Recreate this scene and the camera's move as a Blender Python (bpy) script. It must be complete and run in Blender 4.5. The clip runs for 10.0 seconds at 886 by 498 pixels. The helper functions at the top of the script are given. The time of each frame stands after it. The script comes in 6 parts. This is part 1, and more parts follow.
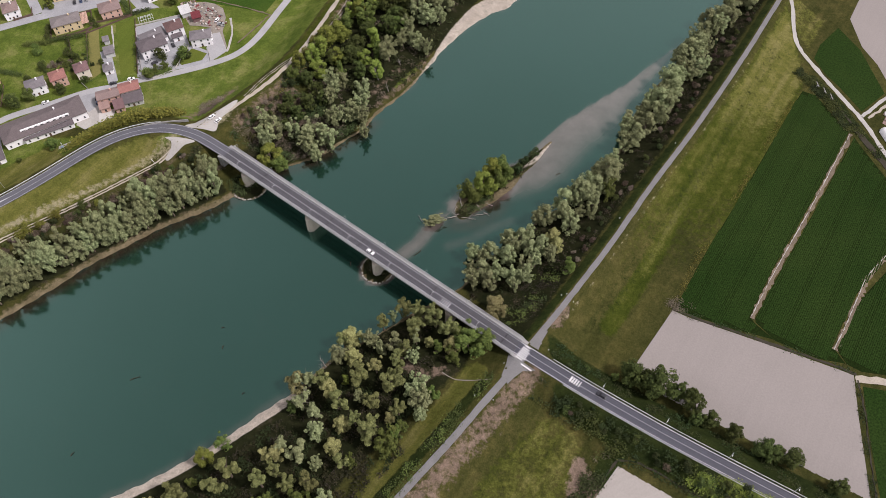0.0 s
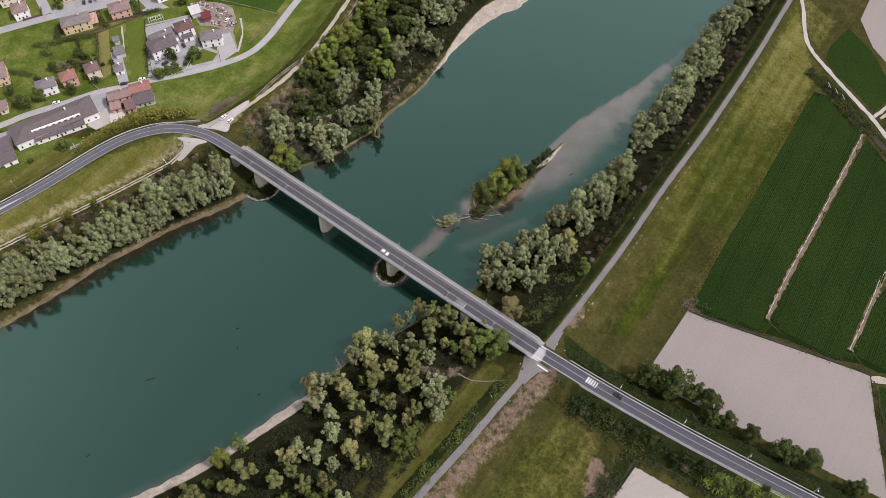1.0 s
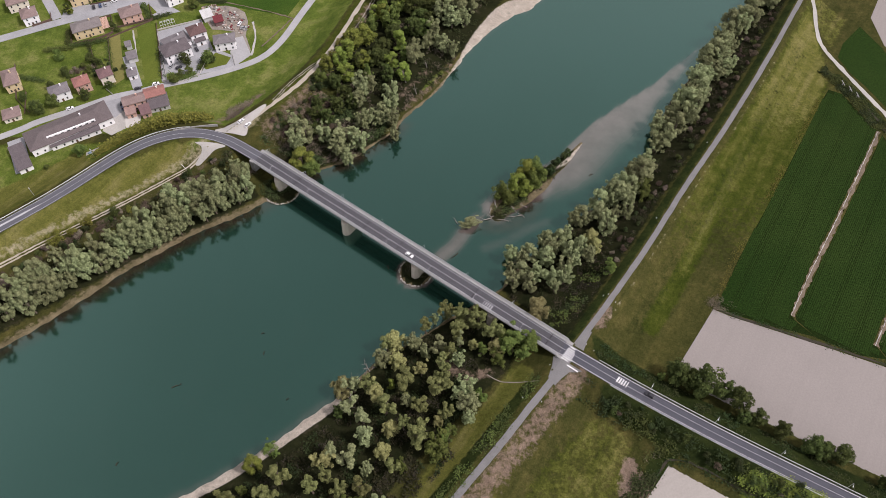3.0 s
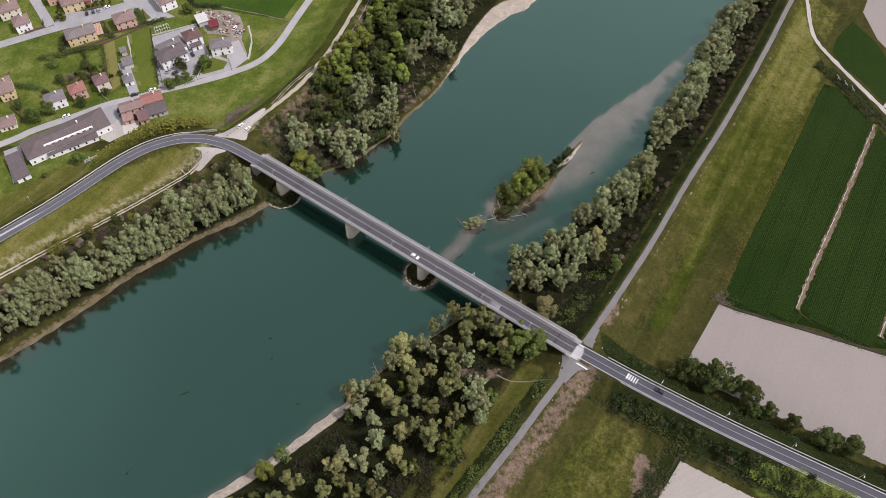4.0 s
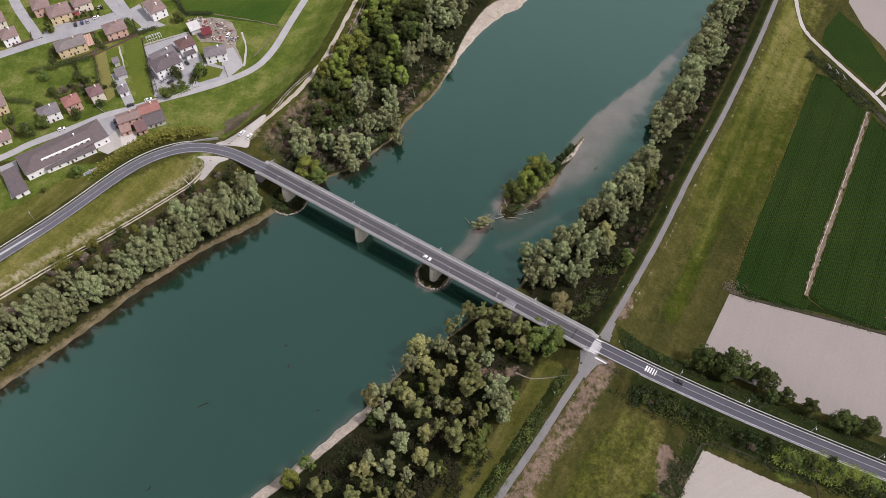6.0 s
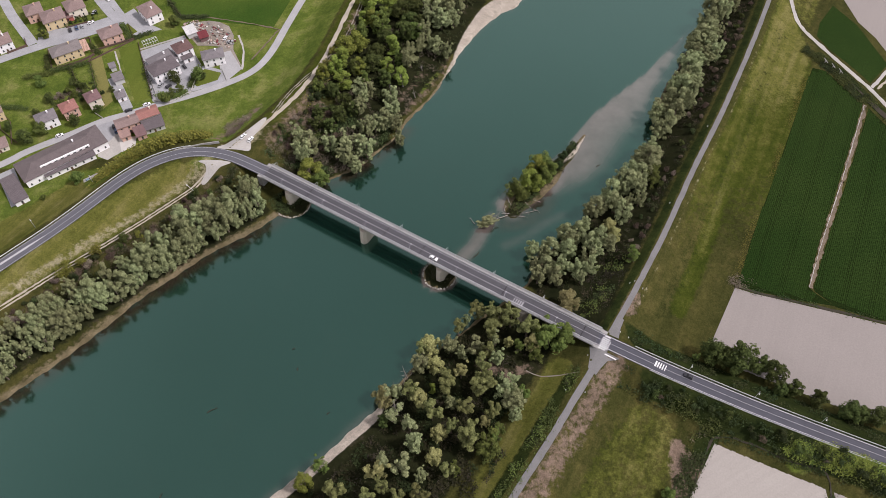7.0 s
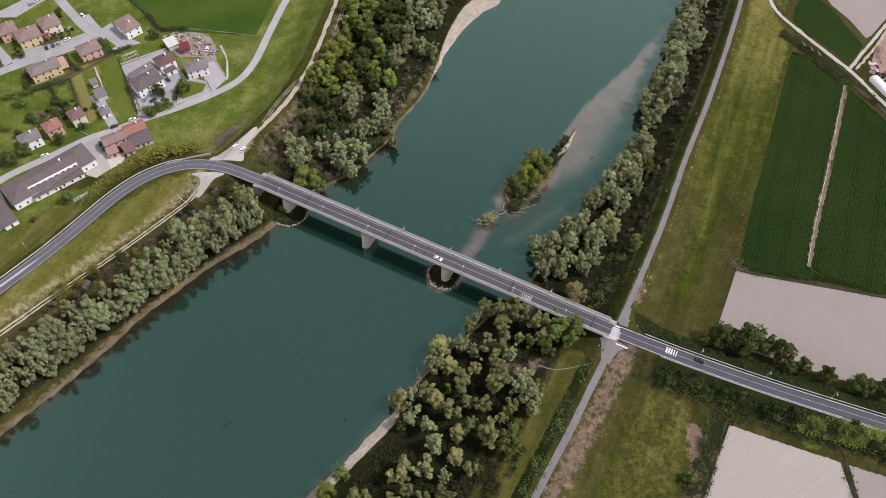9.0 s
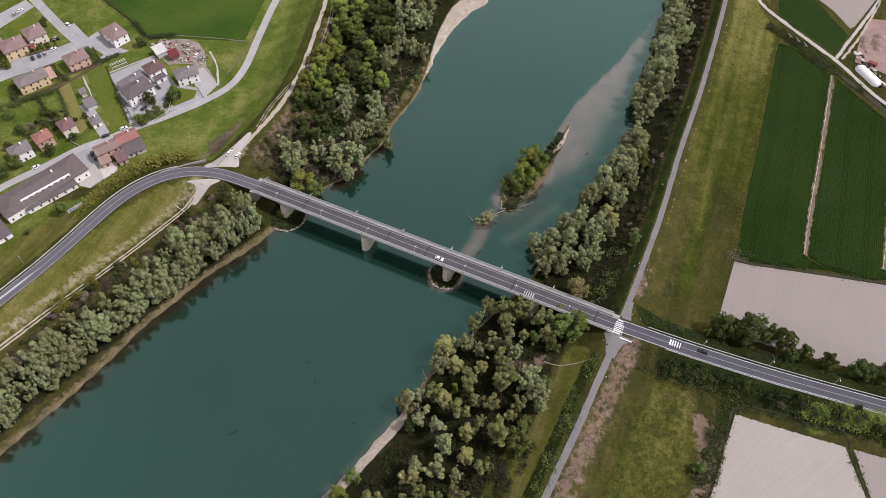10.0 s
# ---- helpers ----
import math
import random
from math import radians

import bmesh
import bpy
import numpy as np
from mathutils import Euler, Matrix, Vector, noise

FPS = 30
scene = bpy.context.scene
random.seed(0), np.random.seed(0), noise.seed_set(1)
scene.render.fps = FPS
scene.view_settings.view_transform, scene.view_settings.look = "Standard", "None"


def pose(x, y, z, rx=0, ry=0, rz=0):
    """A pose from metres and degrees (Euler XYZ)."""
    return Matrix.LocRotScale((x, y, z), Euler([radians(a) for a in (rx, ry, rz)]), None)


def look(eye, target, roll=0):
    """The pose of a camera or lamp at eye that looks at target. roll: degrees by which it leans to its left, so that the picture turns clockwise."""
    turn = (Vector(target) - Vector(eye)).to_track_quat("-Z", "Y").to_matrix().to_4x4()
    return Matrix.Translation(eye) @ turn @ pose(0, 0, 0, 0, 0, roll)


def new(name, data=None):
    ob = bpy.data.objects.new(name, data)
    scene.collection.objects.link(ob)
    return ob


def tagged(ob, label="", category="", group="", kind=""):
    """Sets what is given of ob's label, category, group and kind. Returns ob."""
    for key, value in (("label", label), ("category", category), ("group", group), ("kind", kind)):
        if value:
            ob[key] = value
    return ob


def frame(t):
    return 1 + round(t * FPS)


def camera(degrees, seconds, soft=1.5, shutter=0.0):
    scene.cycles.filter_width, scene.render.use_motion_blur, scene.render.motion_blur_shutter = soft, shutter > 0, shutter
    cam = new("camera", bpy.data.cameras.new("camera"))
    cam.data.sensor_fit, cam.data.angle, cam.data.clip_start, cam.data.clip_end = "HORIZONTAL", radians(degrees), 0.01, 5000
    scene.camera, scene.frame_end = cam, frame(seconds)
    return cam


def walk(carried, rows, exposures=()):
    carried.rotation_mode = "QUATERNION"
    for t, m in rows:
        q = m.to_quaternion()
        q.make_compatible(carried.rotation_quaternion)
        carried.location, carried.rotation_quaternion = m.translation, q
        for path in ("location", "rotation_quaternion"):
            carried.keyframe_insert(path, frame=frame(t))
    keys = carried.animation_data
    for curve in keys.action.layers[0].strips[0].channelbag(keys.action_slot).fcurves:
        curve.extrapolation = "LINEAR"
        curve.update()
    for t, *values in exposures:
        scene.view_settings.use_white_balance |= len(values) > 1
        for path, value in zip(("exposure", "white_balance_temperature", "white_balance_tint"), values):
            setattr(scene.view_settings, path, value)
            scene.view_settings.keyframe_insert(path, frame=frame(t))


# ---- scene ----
EXPO, KELVIN, TINT = -0.04, 6330, 21.0
cam = camera(62.0, 10.0, soft=0.8)
PATH = [
    (0, (0.924, -0.31, 309.007), (0.931, 0.814, 307.352), -1.4),
    (0.5, (-2.883, -0.076, 308.946), (-2.874, 1.048, 307.292), -1.3),
    (1, (-6.997, 0.287, 308.865), (-6.985, 1.411, 307.211), -1.2),
    (1.5, (-11.387, 0.609, 308.761), (-11.372, 1.734, 307.107), -1.0),
    (2, (-15.672, 0.562, 308.611), (-15.654, 1.689, 306.959), -0.9),
    (2.5, (-19.895, 0.797, 308.588), (-19.868, 1.924, 306.937), -0.8),
    (4, (-32.781, 1.82, 308.267), (-32.706, 2.948, 306.617), -0.5),
    (4.5, (-37.165, 2.124, 308.242), (-37.074, 3.251, 306.593), -0.3),
    (5, (-41.734, 2.446, 308.162), (-41.625, 3.573, 306.513), -0.1),
    (5.5, (-45.973, 2.618, 308.136), (-45.847, 3.745, 306.488), -0.0),
    (7, (-58.92, 3.994, 307.544), (-58.747, 5.117, 305.898), 0.3),
    (7.5, (-63.202, 4.51, 307.373), (-63.009, 5.631, 305.729), 0.4),
    (8, (-67.194, 5.19, 307.139), (-66.982, 6.309, 305.495), 0.4),
    (8.5, (-70.968, 5.665, 306.904), (-70.738, 6.781, 305.261), 0.4),
    (9, (-75.005, 6.364, 306.608), (-74.752, 7.477, 304.965), 0.4),
    (9.5, (-79.212, 7.103, 306.529), (-78.936, 8.211, 304.888), 0.5),
    (10, (-83.445, 7.935, 306.471), (-83.147, 9.039, 304.83), 0.5),
]
walk(cam, [(t, look(eye, target, roll)) for t, eye, target, roll in PATH], exposures=[(0.0, EXPO, KELVIN, TINT), (10.0, EXPO, KELVIN, TINT)])

# ---- light ----
world = bpy.data.worlds.new("world")
scene.world = world
world.use_nodes = True
wn, wl = world.node_tree.nodes, world.node_tree.links
sky = wn.new("ShaderNodeTexSky")
sky.sky_type, sky.sun_disc = "NISHITA", False
SUN_EL, SUN_AZ = 52.0, 108.0
sky.sun_elevation, sky.sun_rotation = radians(SUN_EL), radians(SUN_AZ)
sky.air_density, sky.dust_density, sky.ozone_density = 1.0, 4.0, 1.0
grey_sky = wn.new("ShaderNodeHueSaturation")
grey_sky.inputs["Saturation"].default_value = 0.25
wl.new(sky.outputs[0], grey_sky.inputs["Color"])
cloud = wn.new("ShaderNodeMix")  # an even veil of cloud over the clear sky
cloud.data_type = "RGBA"
cloud.inputs[0].default_value = 0.65
veil = wn.new("ShaderNodeMapRange")  # thicker, brighter cloud low in the sky
veil.interpolation_type = "SMOOTHSTEP"
veil.inputs["From Min"].default_value, veil.inputs["From Max"].default_value = 0.5, 0.88
veil.inputs["To Min"].default_value, veil.inputs["To Max"].default_value = 16.0, 7.2
up_z = wn.new("ShaderNodeSeparateXYZ")
wl.new(wn.new("ShaderNodeTexCoord").outputs["Generated"], up_z.inputs[0])
west = wn.new("ShaderNodeMath")  # the veil grows slowly brighter towards the west
west.operation, west.inputs[1].default_value = "MINIMUM", 0.0
wl.new(up_z.outputs["X"], west.inputs[0])
west_square = wn.new("ShaderNodeMath")
west_square.operation = "MULTIPLY"
wl.new(west.outputs[0], west_square.inputs[0])
wl.new(west.outputs[0], west_square.inputs[1])
lower = wn.new("ShaderNodeMath")
lower.operation, lower.inputs[1].default_value = "MULTIPLY_ADD", -0.5
wl.new(west_square.outputs[0], lower.inputs[0])
wl.new(up_z.outputs["Z"], lower.inputs[2])
wl.new(lower.outputs[0], veil.inputs["Value"])
wl.new(veil.outputs[0], cloud.inputs[7])
wl.new(grey_sky.outputs[0], cloud.inputs[6])
wl.new(cloud.outputs[2], wn["Background"].inputs["Color"])
wn["Background"].inputs["Strength"].default_value = 0.076
sun = new("sun", bpy.data.lights.new("sun", "SUN"))
sun.data.energy, sun.data.angle, sun.data.color = 4.0, radians(8), (1.0, 0.96, 0.9)
_az = radians(SUN_AZ)
sun.matrix_world = look((0, 0, 500), (-500 * math.sin(_az) / math.tan(radians(SUN_EL)), -500 * math.cos(_az) / math.tan(radians(SUN_EL)), 0))


# ---- materials ----
def mat(name, build, rough=0.9, spec=0.3, metal=0.0):
    """A node material; build(nodes, links) returns a colour socket and, if wanted, a height socket with its depth in metres."""
    m = bpy.data.materials.new(name)
    m.use_nodes = True
    n, l = m.node_tree.nodes, m.node_tree.links
    b = n["Principled BSDF"]
    b.inputs["Roughness"].default_value, b.inputs["Metallic"].default_value = rough, metal
    b.inputs["Specular IOR Level"].default_value = spec
    colour, height, depth = build(n, l)
    l.new(colour, b.inputs["Base Color"])
    if height is not None:
        bump = n.new("ShaderNodeBump")
        bump.inputs["Distance"].default_value = depth
        bump.inputs["Strength"].default_value = 1.0
        l.new(height, bump.inputs["Height"])
        l.new(bump.outputs[0], b.inputs["Normal"])
    return m


def coords(n, l, kind="Object"):
    return n.new("ShaderNodeTexCoord").outputs[kind]


def world_pos(n):
    return n.new("ShaderNodeNewGeometry").outputs["Position"]


def noise_of(n, l, vec, scale, detail=4.0, rough=0.6, stretch=None, turn=0.0):
    if stretch:
        for key, value in (("Rotation", (0, 0, turn)), ("Scale", stretch)):
            mp = n.new("ShaderNodeMapping")
            mp.inputs[key].default_value = value
            l.new(vec, mp.inputs["Vector"])
            vec = mp.outputs[0]
    t = n.new("ShaderNodeTexNoise")
    t.inputs["Scale"].default_value, t.inputs["Detail"].default_value, t.inputs["Roughness"].default_value = scale, detail, rough
    l.new(vec, t.inputs["Vector"])
    return t.outputs["Fac"]


def ramp(n, l, fac, *stops):
    r = n.new("ShaderNodeValToRGB")
    e = r.color_ramp.elements
    while len(e) < len(stops):
        e.new(0.5)
    for el, (p, c) in zip(e, stops):
        el.position, el.color = p, (*c, 1) if len(c) == 3 else c
    l.new(fac, r.inputs["Fac"])
    return r.outputs["Color"]


def mix(n, l, fac, a, b, kind="MIX"):
    m = n.new("ShaderNodeMix")
    m.data_type, m.blend_type = "RGBA", kind
    for sock, v in ((m.inputs[0], fac), (m.inputs[6], a), (m.inputs[7], b)):
        if isinstance(v, (int, float)):
            sock.default_value = v
        elif isinstance(v, tuple):
            sock.default_value = (*v, 1)
        else:
            l.new(v, sock)
    return m.outputs[2]


def calc(n, l, op, a, b=0.0, clamp=False):
    m = n.new("ShaderNodeMath")
    m.operation, m.use_clamp = op, clamp
    for sock, v in zip(m.inputs, (a, b)):
        if isinstance(v, (int, float)):
            sock.default_value = v
        else:
            l.new(v, sock)
    return m.outputs[0]


def attr(n, name):
    a = n.new("ShaderNodeAttribute")
    a.attribute_name = name
    return a.outputs["Fac"]


def plain(name, colour, rough=0.8, var=0.25, scale=1.5, spec=0.3, metal=0.0, depth=0.01, per_object=0.0):
    """Paint, plaster, concrete and the like: blotches at two scales over one colour."""
    def build(n, l):
        p = world_pos(n)
        big, fine = noise_of(n, l, p, scale * 0.25, 3), noise_of(n, l, p, scale * 3, 4)
        lo, hi = tuple(c * (1 - var) for c in colour), tuple(min(1, c * (1 + var)) for c in colour)
        c = ramp(n, l, big, (0.3, lo), (0.7, hi))
        c = mix(n, l, 0.5, c, ramp(n, l, fine, (0.3, lo), (0.7, hi)))
        if per_object:
            rnd = n.new("ShaderNodeObjectInfo").outputs["Random"]
            hs = n.new("ShaderNodeHueSaturation")
            l.new(c, hs.inputs["Color"])
            l.new(calc(n, l, "ADD", 1 - per_object, calc(n, l, "MULTIPLY", rnd, 2 * per_object)), hs.inputs["Value"])
            c = hs.outputs[0]
        return c, fine, depth
    return mat(name, build, rough, spec, metal)


def patched(n, l, base, name, other, spread=0.55, p=None):
    """other laid over base where the ground's own field `name` is high, with a ragged edge."""
    ragged = calc(n, l, "SUBTRACT", noise_of(n, l, p, 0.35, 5, 0.7), 0.5)
    f = calc(n, l, "ADD", attr(n, name), calc(n, l, "MULTIPLY", ragged, spread))
    mr = n.new("ShaderNodeMapRange")
    mr.interpolation_type = "SMOOTHSTEP"
    mr.inputs["From Min"].default_value, mr.inputs["From Max"].default_value = 0.35, 0.65
    l.new(f, mr.inputs["Value"])
    gate = calc(n, l, "MULTIPLY", mr.outputs[0], calc(n, l, "GREATER_THAN", attr(n, name), 0.02))
    return mix(n, l, gate, base, other)


def build_ground(n, l):
    p = world_pos(n)
    wide, mid, fine = noise_of(n, l, p, 0.018, 4), noise_of(n, l, p, 0.12, 5, 0.65), noise_of(n, l, p, 1.6, 5, 0.7)
    c = ramp(n, l, mid, (0.3, (0.014, 0.020, 0.006)), (0.5, (0.024, 0.029, 0.009)), (0.70, (0.058, 0.053, 0.019)))
    streak = noise_of(n, l, p, 0.16, 4, 0.6, (1.0, 0.07, 1), 0.64)
    c = mix(n, l, calc(n, l, "MULTIPLY", wide, 0.45), c, (0.115, 0.105, 0.035))
    c = mix(n, l, 0.9, c, ramp(n, l, streak, (0.3, (0.62, 0.68, 0.62)), (0.5, (0.95, 0.95, 0.92)), (0.7, (1.3, 1.22, 1.15))), "MULTIPLY")
    c = patched(n, l, c, "meadow", ramp(n, l, mix(n, l, 0.5, mid, streak), (0.34, (0.026, 0.037, 0.006)), (0.5, (0.042, 0.053, 0.009)), (0.64, (0.080, 0.082, 0.020))), 1.0, p)
    c = patched(n, l, c, "lush", ramp(n, l, mix(n, l, 0.5, mid, noise_of(n, l, p, 0.045, 4)), (0.36, (0.048, 0.076, 0.013)), (0.5, (0.086, 0.117, 0.022)), (0.64, (0.155, 0.163, 0.054))), 0.5, p)
    c = patched(n, l, c, "straw", ramp(n, l, mix(n, l, 0.6, mid, streak), (0.34, (0.062, 0.070, 0.015)), (0.5, (0.100, 0.102, 0.026)), (0.64, (0.150, 0.138, 0.052))), 0.8, p)
    c = patched(n, l, c, "verge", ramp(n, l, mid, (0.3, (0.009, 0.015, 0.005)), (0.7, (0.026, 0.035, 0.010))), 0.8, p)
    # leaf litter, its colours darkened to hold the shade under the trees
    c = patched(n, l, c, "litter_shade", ramp(n, l, mid, (0.3, (0.009, 0.012, 0.005)), (0.6, (0.018, 0.020, 0.009)), (0.8, (0.055, 0.044, 0.033))), 0.9, p)
    c = patched(n, l, c, "dirt", ramp(n, l, mid, (0.3, (0.108, 0.080, 0.062)), (0.7, (0.190, 0.143, 0.116))), 1.2, p)
    c = patched(n, l, c, "pale", ramp(n, l, mid, (0.3, (0.19, 0.175, 0.105)), (0.7, (0.27, 0.245, 0.17))), 1.3, p)
    c = patched(n, l, c, "shore", ramp(n, l, mid, (0.3, (0.075, 0.062, 0.034)), (0.7, (0.175, 0.145, 0.095))), 1.1, p)
    c = patched(n, l, c, "beach", ramp(n, l, mid, (0.3, (0.27, 0.24, 0.21)), (0.7, (0.40, 0.36, 0.32))), 0.5, p)
    tuft = noise_of(n, l, p, 0.55, 6, 0.75)
    c = mix(n, l, 0.8, c, ramp(n, l, fine, (0.28, (0.58, 0.6, 0.58)), (0.72, (1.38, 1.35, 1.3))), "MULTIPLY")
    c = mix(n, l, 0.8, c, ramp(n, l, tuft, (0.32, (0.68, 0.70, 0.66)), (0.68, (1.28, 1.24, 1.2))), "MULTIPLY")
    return c, fine, 0.25


def build_water(n, l):
    p = world_pos(n)
    wide = noise_of(n, l, p, 0.012, 3)
    deep = ramp(n, l, wide, (0.3, (0.005, 0.019, 0.013)), (0.7, (0.0065, 0.023, 0.017)))
    mr = n.new("ShaderNodeMapRange")
    mr.interpolation_type = "SMOOTHSTEP"
    l.new(calc(n, l, "ADD", attr(n, "shallow"), calc(n, l, "MULTIPLY", calc(n, l, "SUBTRACT", noise_of(n, l, p, 0.05, 4), 0.5), 0.3)), mr.inputs["Value"])
    sand = ramp(n, l, noise_of(n, l, p, 0.08, 4), (0.3, (0.108, 0.080, 0.073)), (0.7, (0.155, 0.120, 0.112)))
    # silt brown, which also paints shadow and tree reflection onto the water
    silt_shade = ramp(n, l, noise_of(n, l, p, 0.2, 4), (0.3, (0.014, 0.009, 0.006)), (0.7, (0.030, 0.020, 0.013)))
    return mix(n, l, attr(n, "silt_shade"), mix(n, l, mr.outputs[0], deep, sand), silt_shade), noise_of(n, l, p, 0.5, 4, 0.6), 0.012


def leaf_mat(name, dark, light, thin=0.16):
    m = bpy.data.materials.new(name)
    m.use_nodes = True
    n, l = m.node_tree.nodes, m.node_tree.links
    rnd = n.new("ShaderNodeObjectInfo").outputs["Random"]
    isl = n.new("ShaderNodeNewGeometry").outputs["Random Per Island"]
    big = noise_of(n, l, coords(n, l), 0.35, 2)
    f = calc(n, l, "ADD", calc(n, l, "MULTIPLY", isl, 0.36), calc(n, l, "MULTIPLY", big, 0.7))
    c = ramp(n, l, f, (0.15, dark), (0.85, light))
    hs = n.new("ShaderNodeHueSaturation")
    l.new(c, hs.inputs["Color"])
    l.new(calc(n, l, "ADD", 0.72, calc(n, l, "MULTIPLY", rnd, 0.5)), hs.inputs["Value"])
    l.new(calc(n, l, "ADD", 0.488, calc(n, l, "MULTIPLY", rnd, 0.04)), hs.inputs["Hue"])
    b = n["Principled BSDF"]
    b.inputs["Roughness"].default_value, b.inputs["Specular IOR Level"].default_value = 0.7, 0.12
    l.new(hs.outputs[0], b.inputs["Base Color"])
    tr = n.new("ShaderNodeBsdfTranslucent")
    l.new(hs.outputs[0], tr.inputs["Color"])
    ms = n.new("ShaderNodeMixShader")
    ms.inputs[0].default_value = thin
    l.new(b.outputs[0], ms.inputs[1])
    l.new(tr.outputs[0], ms.inputs[2])
    l.new(ms.outputs[0], n["Material Output"].inputs["Surface"])
    return m


M = {}
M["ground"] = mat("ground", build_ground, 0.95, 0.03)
M["water"] = mat("water", build_water, 0.11, 0.5)
M["water"].node_tree.nodes["Principled BSDF"].inputs["IOR"].default_value = 2.2
M["water"].node_tree.nodes["Principled BSDF"].inputs["Specular Tint"].default_value = (0.54, 1.0, 0.84, 1)
M["asphalt"] = plain("asphalt", (0.062, 0.063, 0.076), 0.85, 0.16, 1.0)
M["bridge_asphalt"] = plain("bridge_asphalt", (0.064, 0.063, 0.070), 0.85, 0.2, 1.0)
M["pale_asphalt"] = plain("pale_asphalt", (0.088, 0.089, 0.102), 0.8, 0.16, 0.7)
M["old_asphalt"] = plain("old_asphalt", (0.155, 0.152, 0.15), 0.9, 0.2, 0.6)
M["village_paving"] = plain("village_paving", (0.275, 0.277, 0.285), 0.9, 0.22, 0.5)
M["pale_road"] = plain("pale_road", (0.31, 0.308, 0.31), 0.9, 0.15, 0.5)
M["gravel"] = plain("gravel", (0.35, 0.335, 0.31), 0.95, 0.2, 0.5, depth=0.05)
M["track"] = plain("track", (0.33, 0.295, 0.24), 0.95, 0.25, 0.6, depth=0.05)
M["concrete"] = plain("concrete", (0.29, 0.285, 0.275), 0.85, 0.2, 0.8)
M["pier"] = plain("pier", (0.46, 0.41, 0.34), 0.85, 0.22, 0.6)
M["paint"] = plain("road_paint", (0.62, 0.62, 0.62), 0.7, 0.15, 3)
M["line_paint"] = plain("worn_road_paint", (0.36, 0.36, 0.37), 0.7, 0.3, 1.5)
M["steel"] = plain("galvanised_steel", (0.45, 0.46, 0.47), 0.45, 0.12, 2, metal=0.6)
M["joint"] = plain("rubber_joint", (0.02, 0.02, 0.022), 0.8, 0.2, 2)
M["bark"] = plain("bark", (0.12, 0.095, 0.07), 0.95, 0.3, 1.5)
M["dead_wood"] = plain("dead_wood", (0.25, 0.225, 0.20), 0.9, 0.3, 1.5)
M["stone"] = plain("stone", (0.30, 0.28, 0.25), 0.9, 0.25, 0.8, per_object=0.25)
M["verge_soil"] = plain("dark_soil", (0.035, 0.03, 0.02), 0.95, 0.3, 0.8, depth=0.06)
M["brown_soil"] = plain("brown_soil", (0.135, 0.105, 0.074), 0.95, 0.45, 0.7, depth=0.06)
M["red_soil"] = plain("reddish_gravel", (0.25, 0.175, 0.15), 0.95, 0.35, 0.5, depth=0.06)
M["scrap_soil"] = plain("scrap_soil", (0.21, 0.185, 0.155), 0.95, 0.45, 0.6, depth=0.06)
M["white_metal"] = plain("white_metal", (0.62, 0.63, 0.64), 0.5, 0.1, 2)
M["rust"] = plain("rusty_scrap", (0.26, 0.20, 0.17), 0.8, 0.4, 2, per_object=0.6)
M["tyre"] = plain("tyre", (0.02, 0.02, 0.02), 0.8, 0.1, 3)
M["tarp"] = plain("white_tarpaulin", (0.75, 0.75, 0.74), 0.5, 0.06, 0.5)
M["fence"] = plain("fence", (0.11, 0.07, 0.055), 0.8, 0.2, 2)
M["wall_low"] = plain("garden_wall", (0.45, 0.43, 0.40), 0.9, 0.15, 1.5)
M["willow"] = leaf_mat("willow_leaves", (0.066, 0.078, 0.033), (0.405, 0.43, 0.215))
M["olive"] = leaf_mat("olive_leaves", (0.034, 0.042, 0.015), (0.29, 0.295, 0.11))
M["pale_willow"] = leaf_mat("pale_willow_leaves", (0.09, 0.086, 0.036), (0.43, 0.395, 0.175))
M["green"] = leaf_mat("broadleaf_leaves", (0.043, 0.068, 0.016), (0.175, 0.205, 0.052))
M["bright_green"] = leaf_mat("bright_leaves", (0.075, 0.105, 0.018), (0.28, 0.31, 0.065))
M["scrub_dark"] = leaf_mat("dark_twigs", (0.035, 0.03, 0.024), (0.11, 0.088, 0.072), 0.1)
M["dark_green"] = leaf_mat("dark_leaves", (0.024, 0.038, 0.011), (0.110, 0.130, 0.036))
# leaf green lowered well below dark_green, shade on the growth included in the colour
M["shaded_verge_leaf"] = leaf_mat("shaded_verge_leaves", (0.013, 0.022, 0.008), (0.048, 0.068, 0.023))
# brown floor growth, near black because the crowns' shade is in its colour
M["shaded_floor_leaf"] = leaf_mat("shaded_floor_leaves", (0.010, 0.011, 0.005), (0.042, 0.038, 0.017), 0.1)
M["hedge"] = leaf_mat("hedge_leaves", (0.06, 0.07, 0.015), (0.24, 0.215, 0.045))
M["scrub"] = leaf_mat("scrub_twigs", (0.095, 0.074, 0.058), (0.25, 0.20, 0.158), 0.1)
M["scrub_red"] = leaf_mat("reddish_twigs", (0.050, 0.035, 0.027), (0.150, 0.108, 0.082), 0.1)
M["scrub_green"] = leaf_mat("scrub_leaves", (0.020, 0.031, 0.011), (0.078, 0.094, 0.034), 0.2)


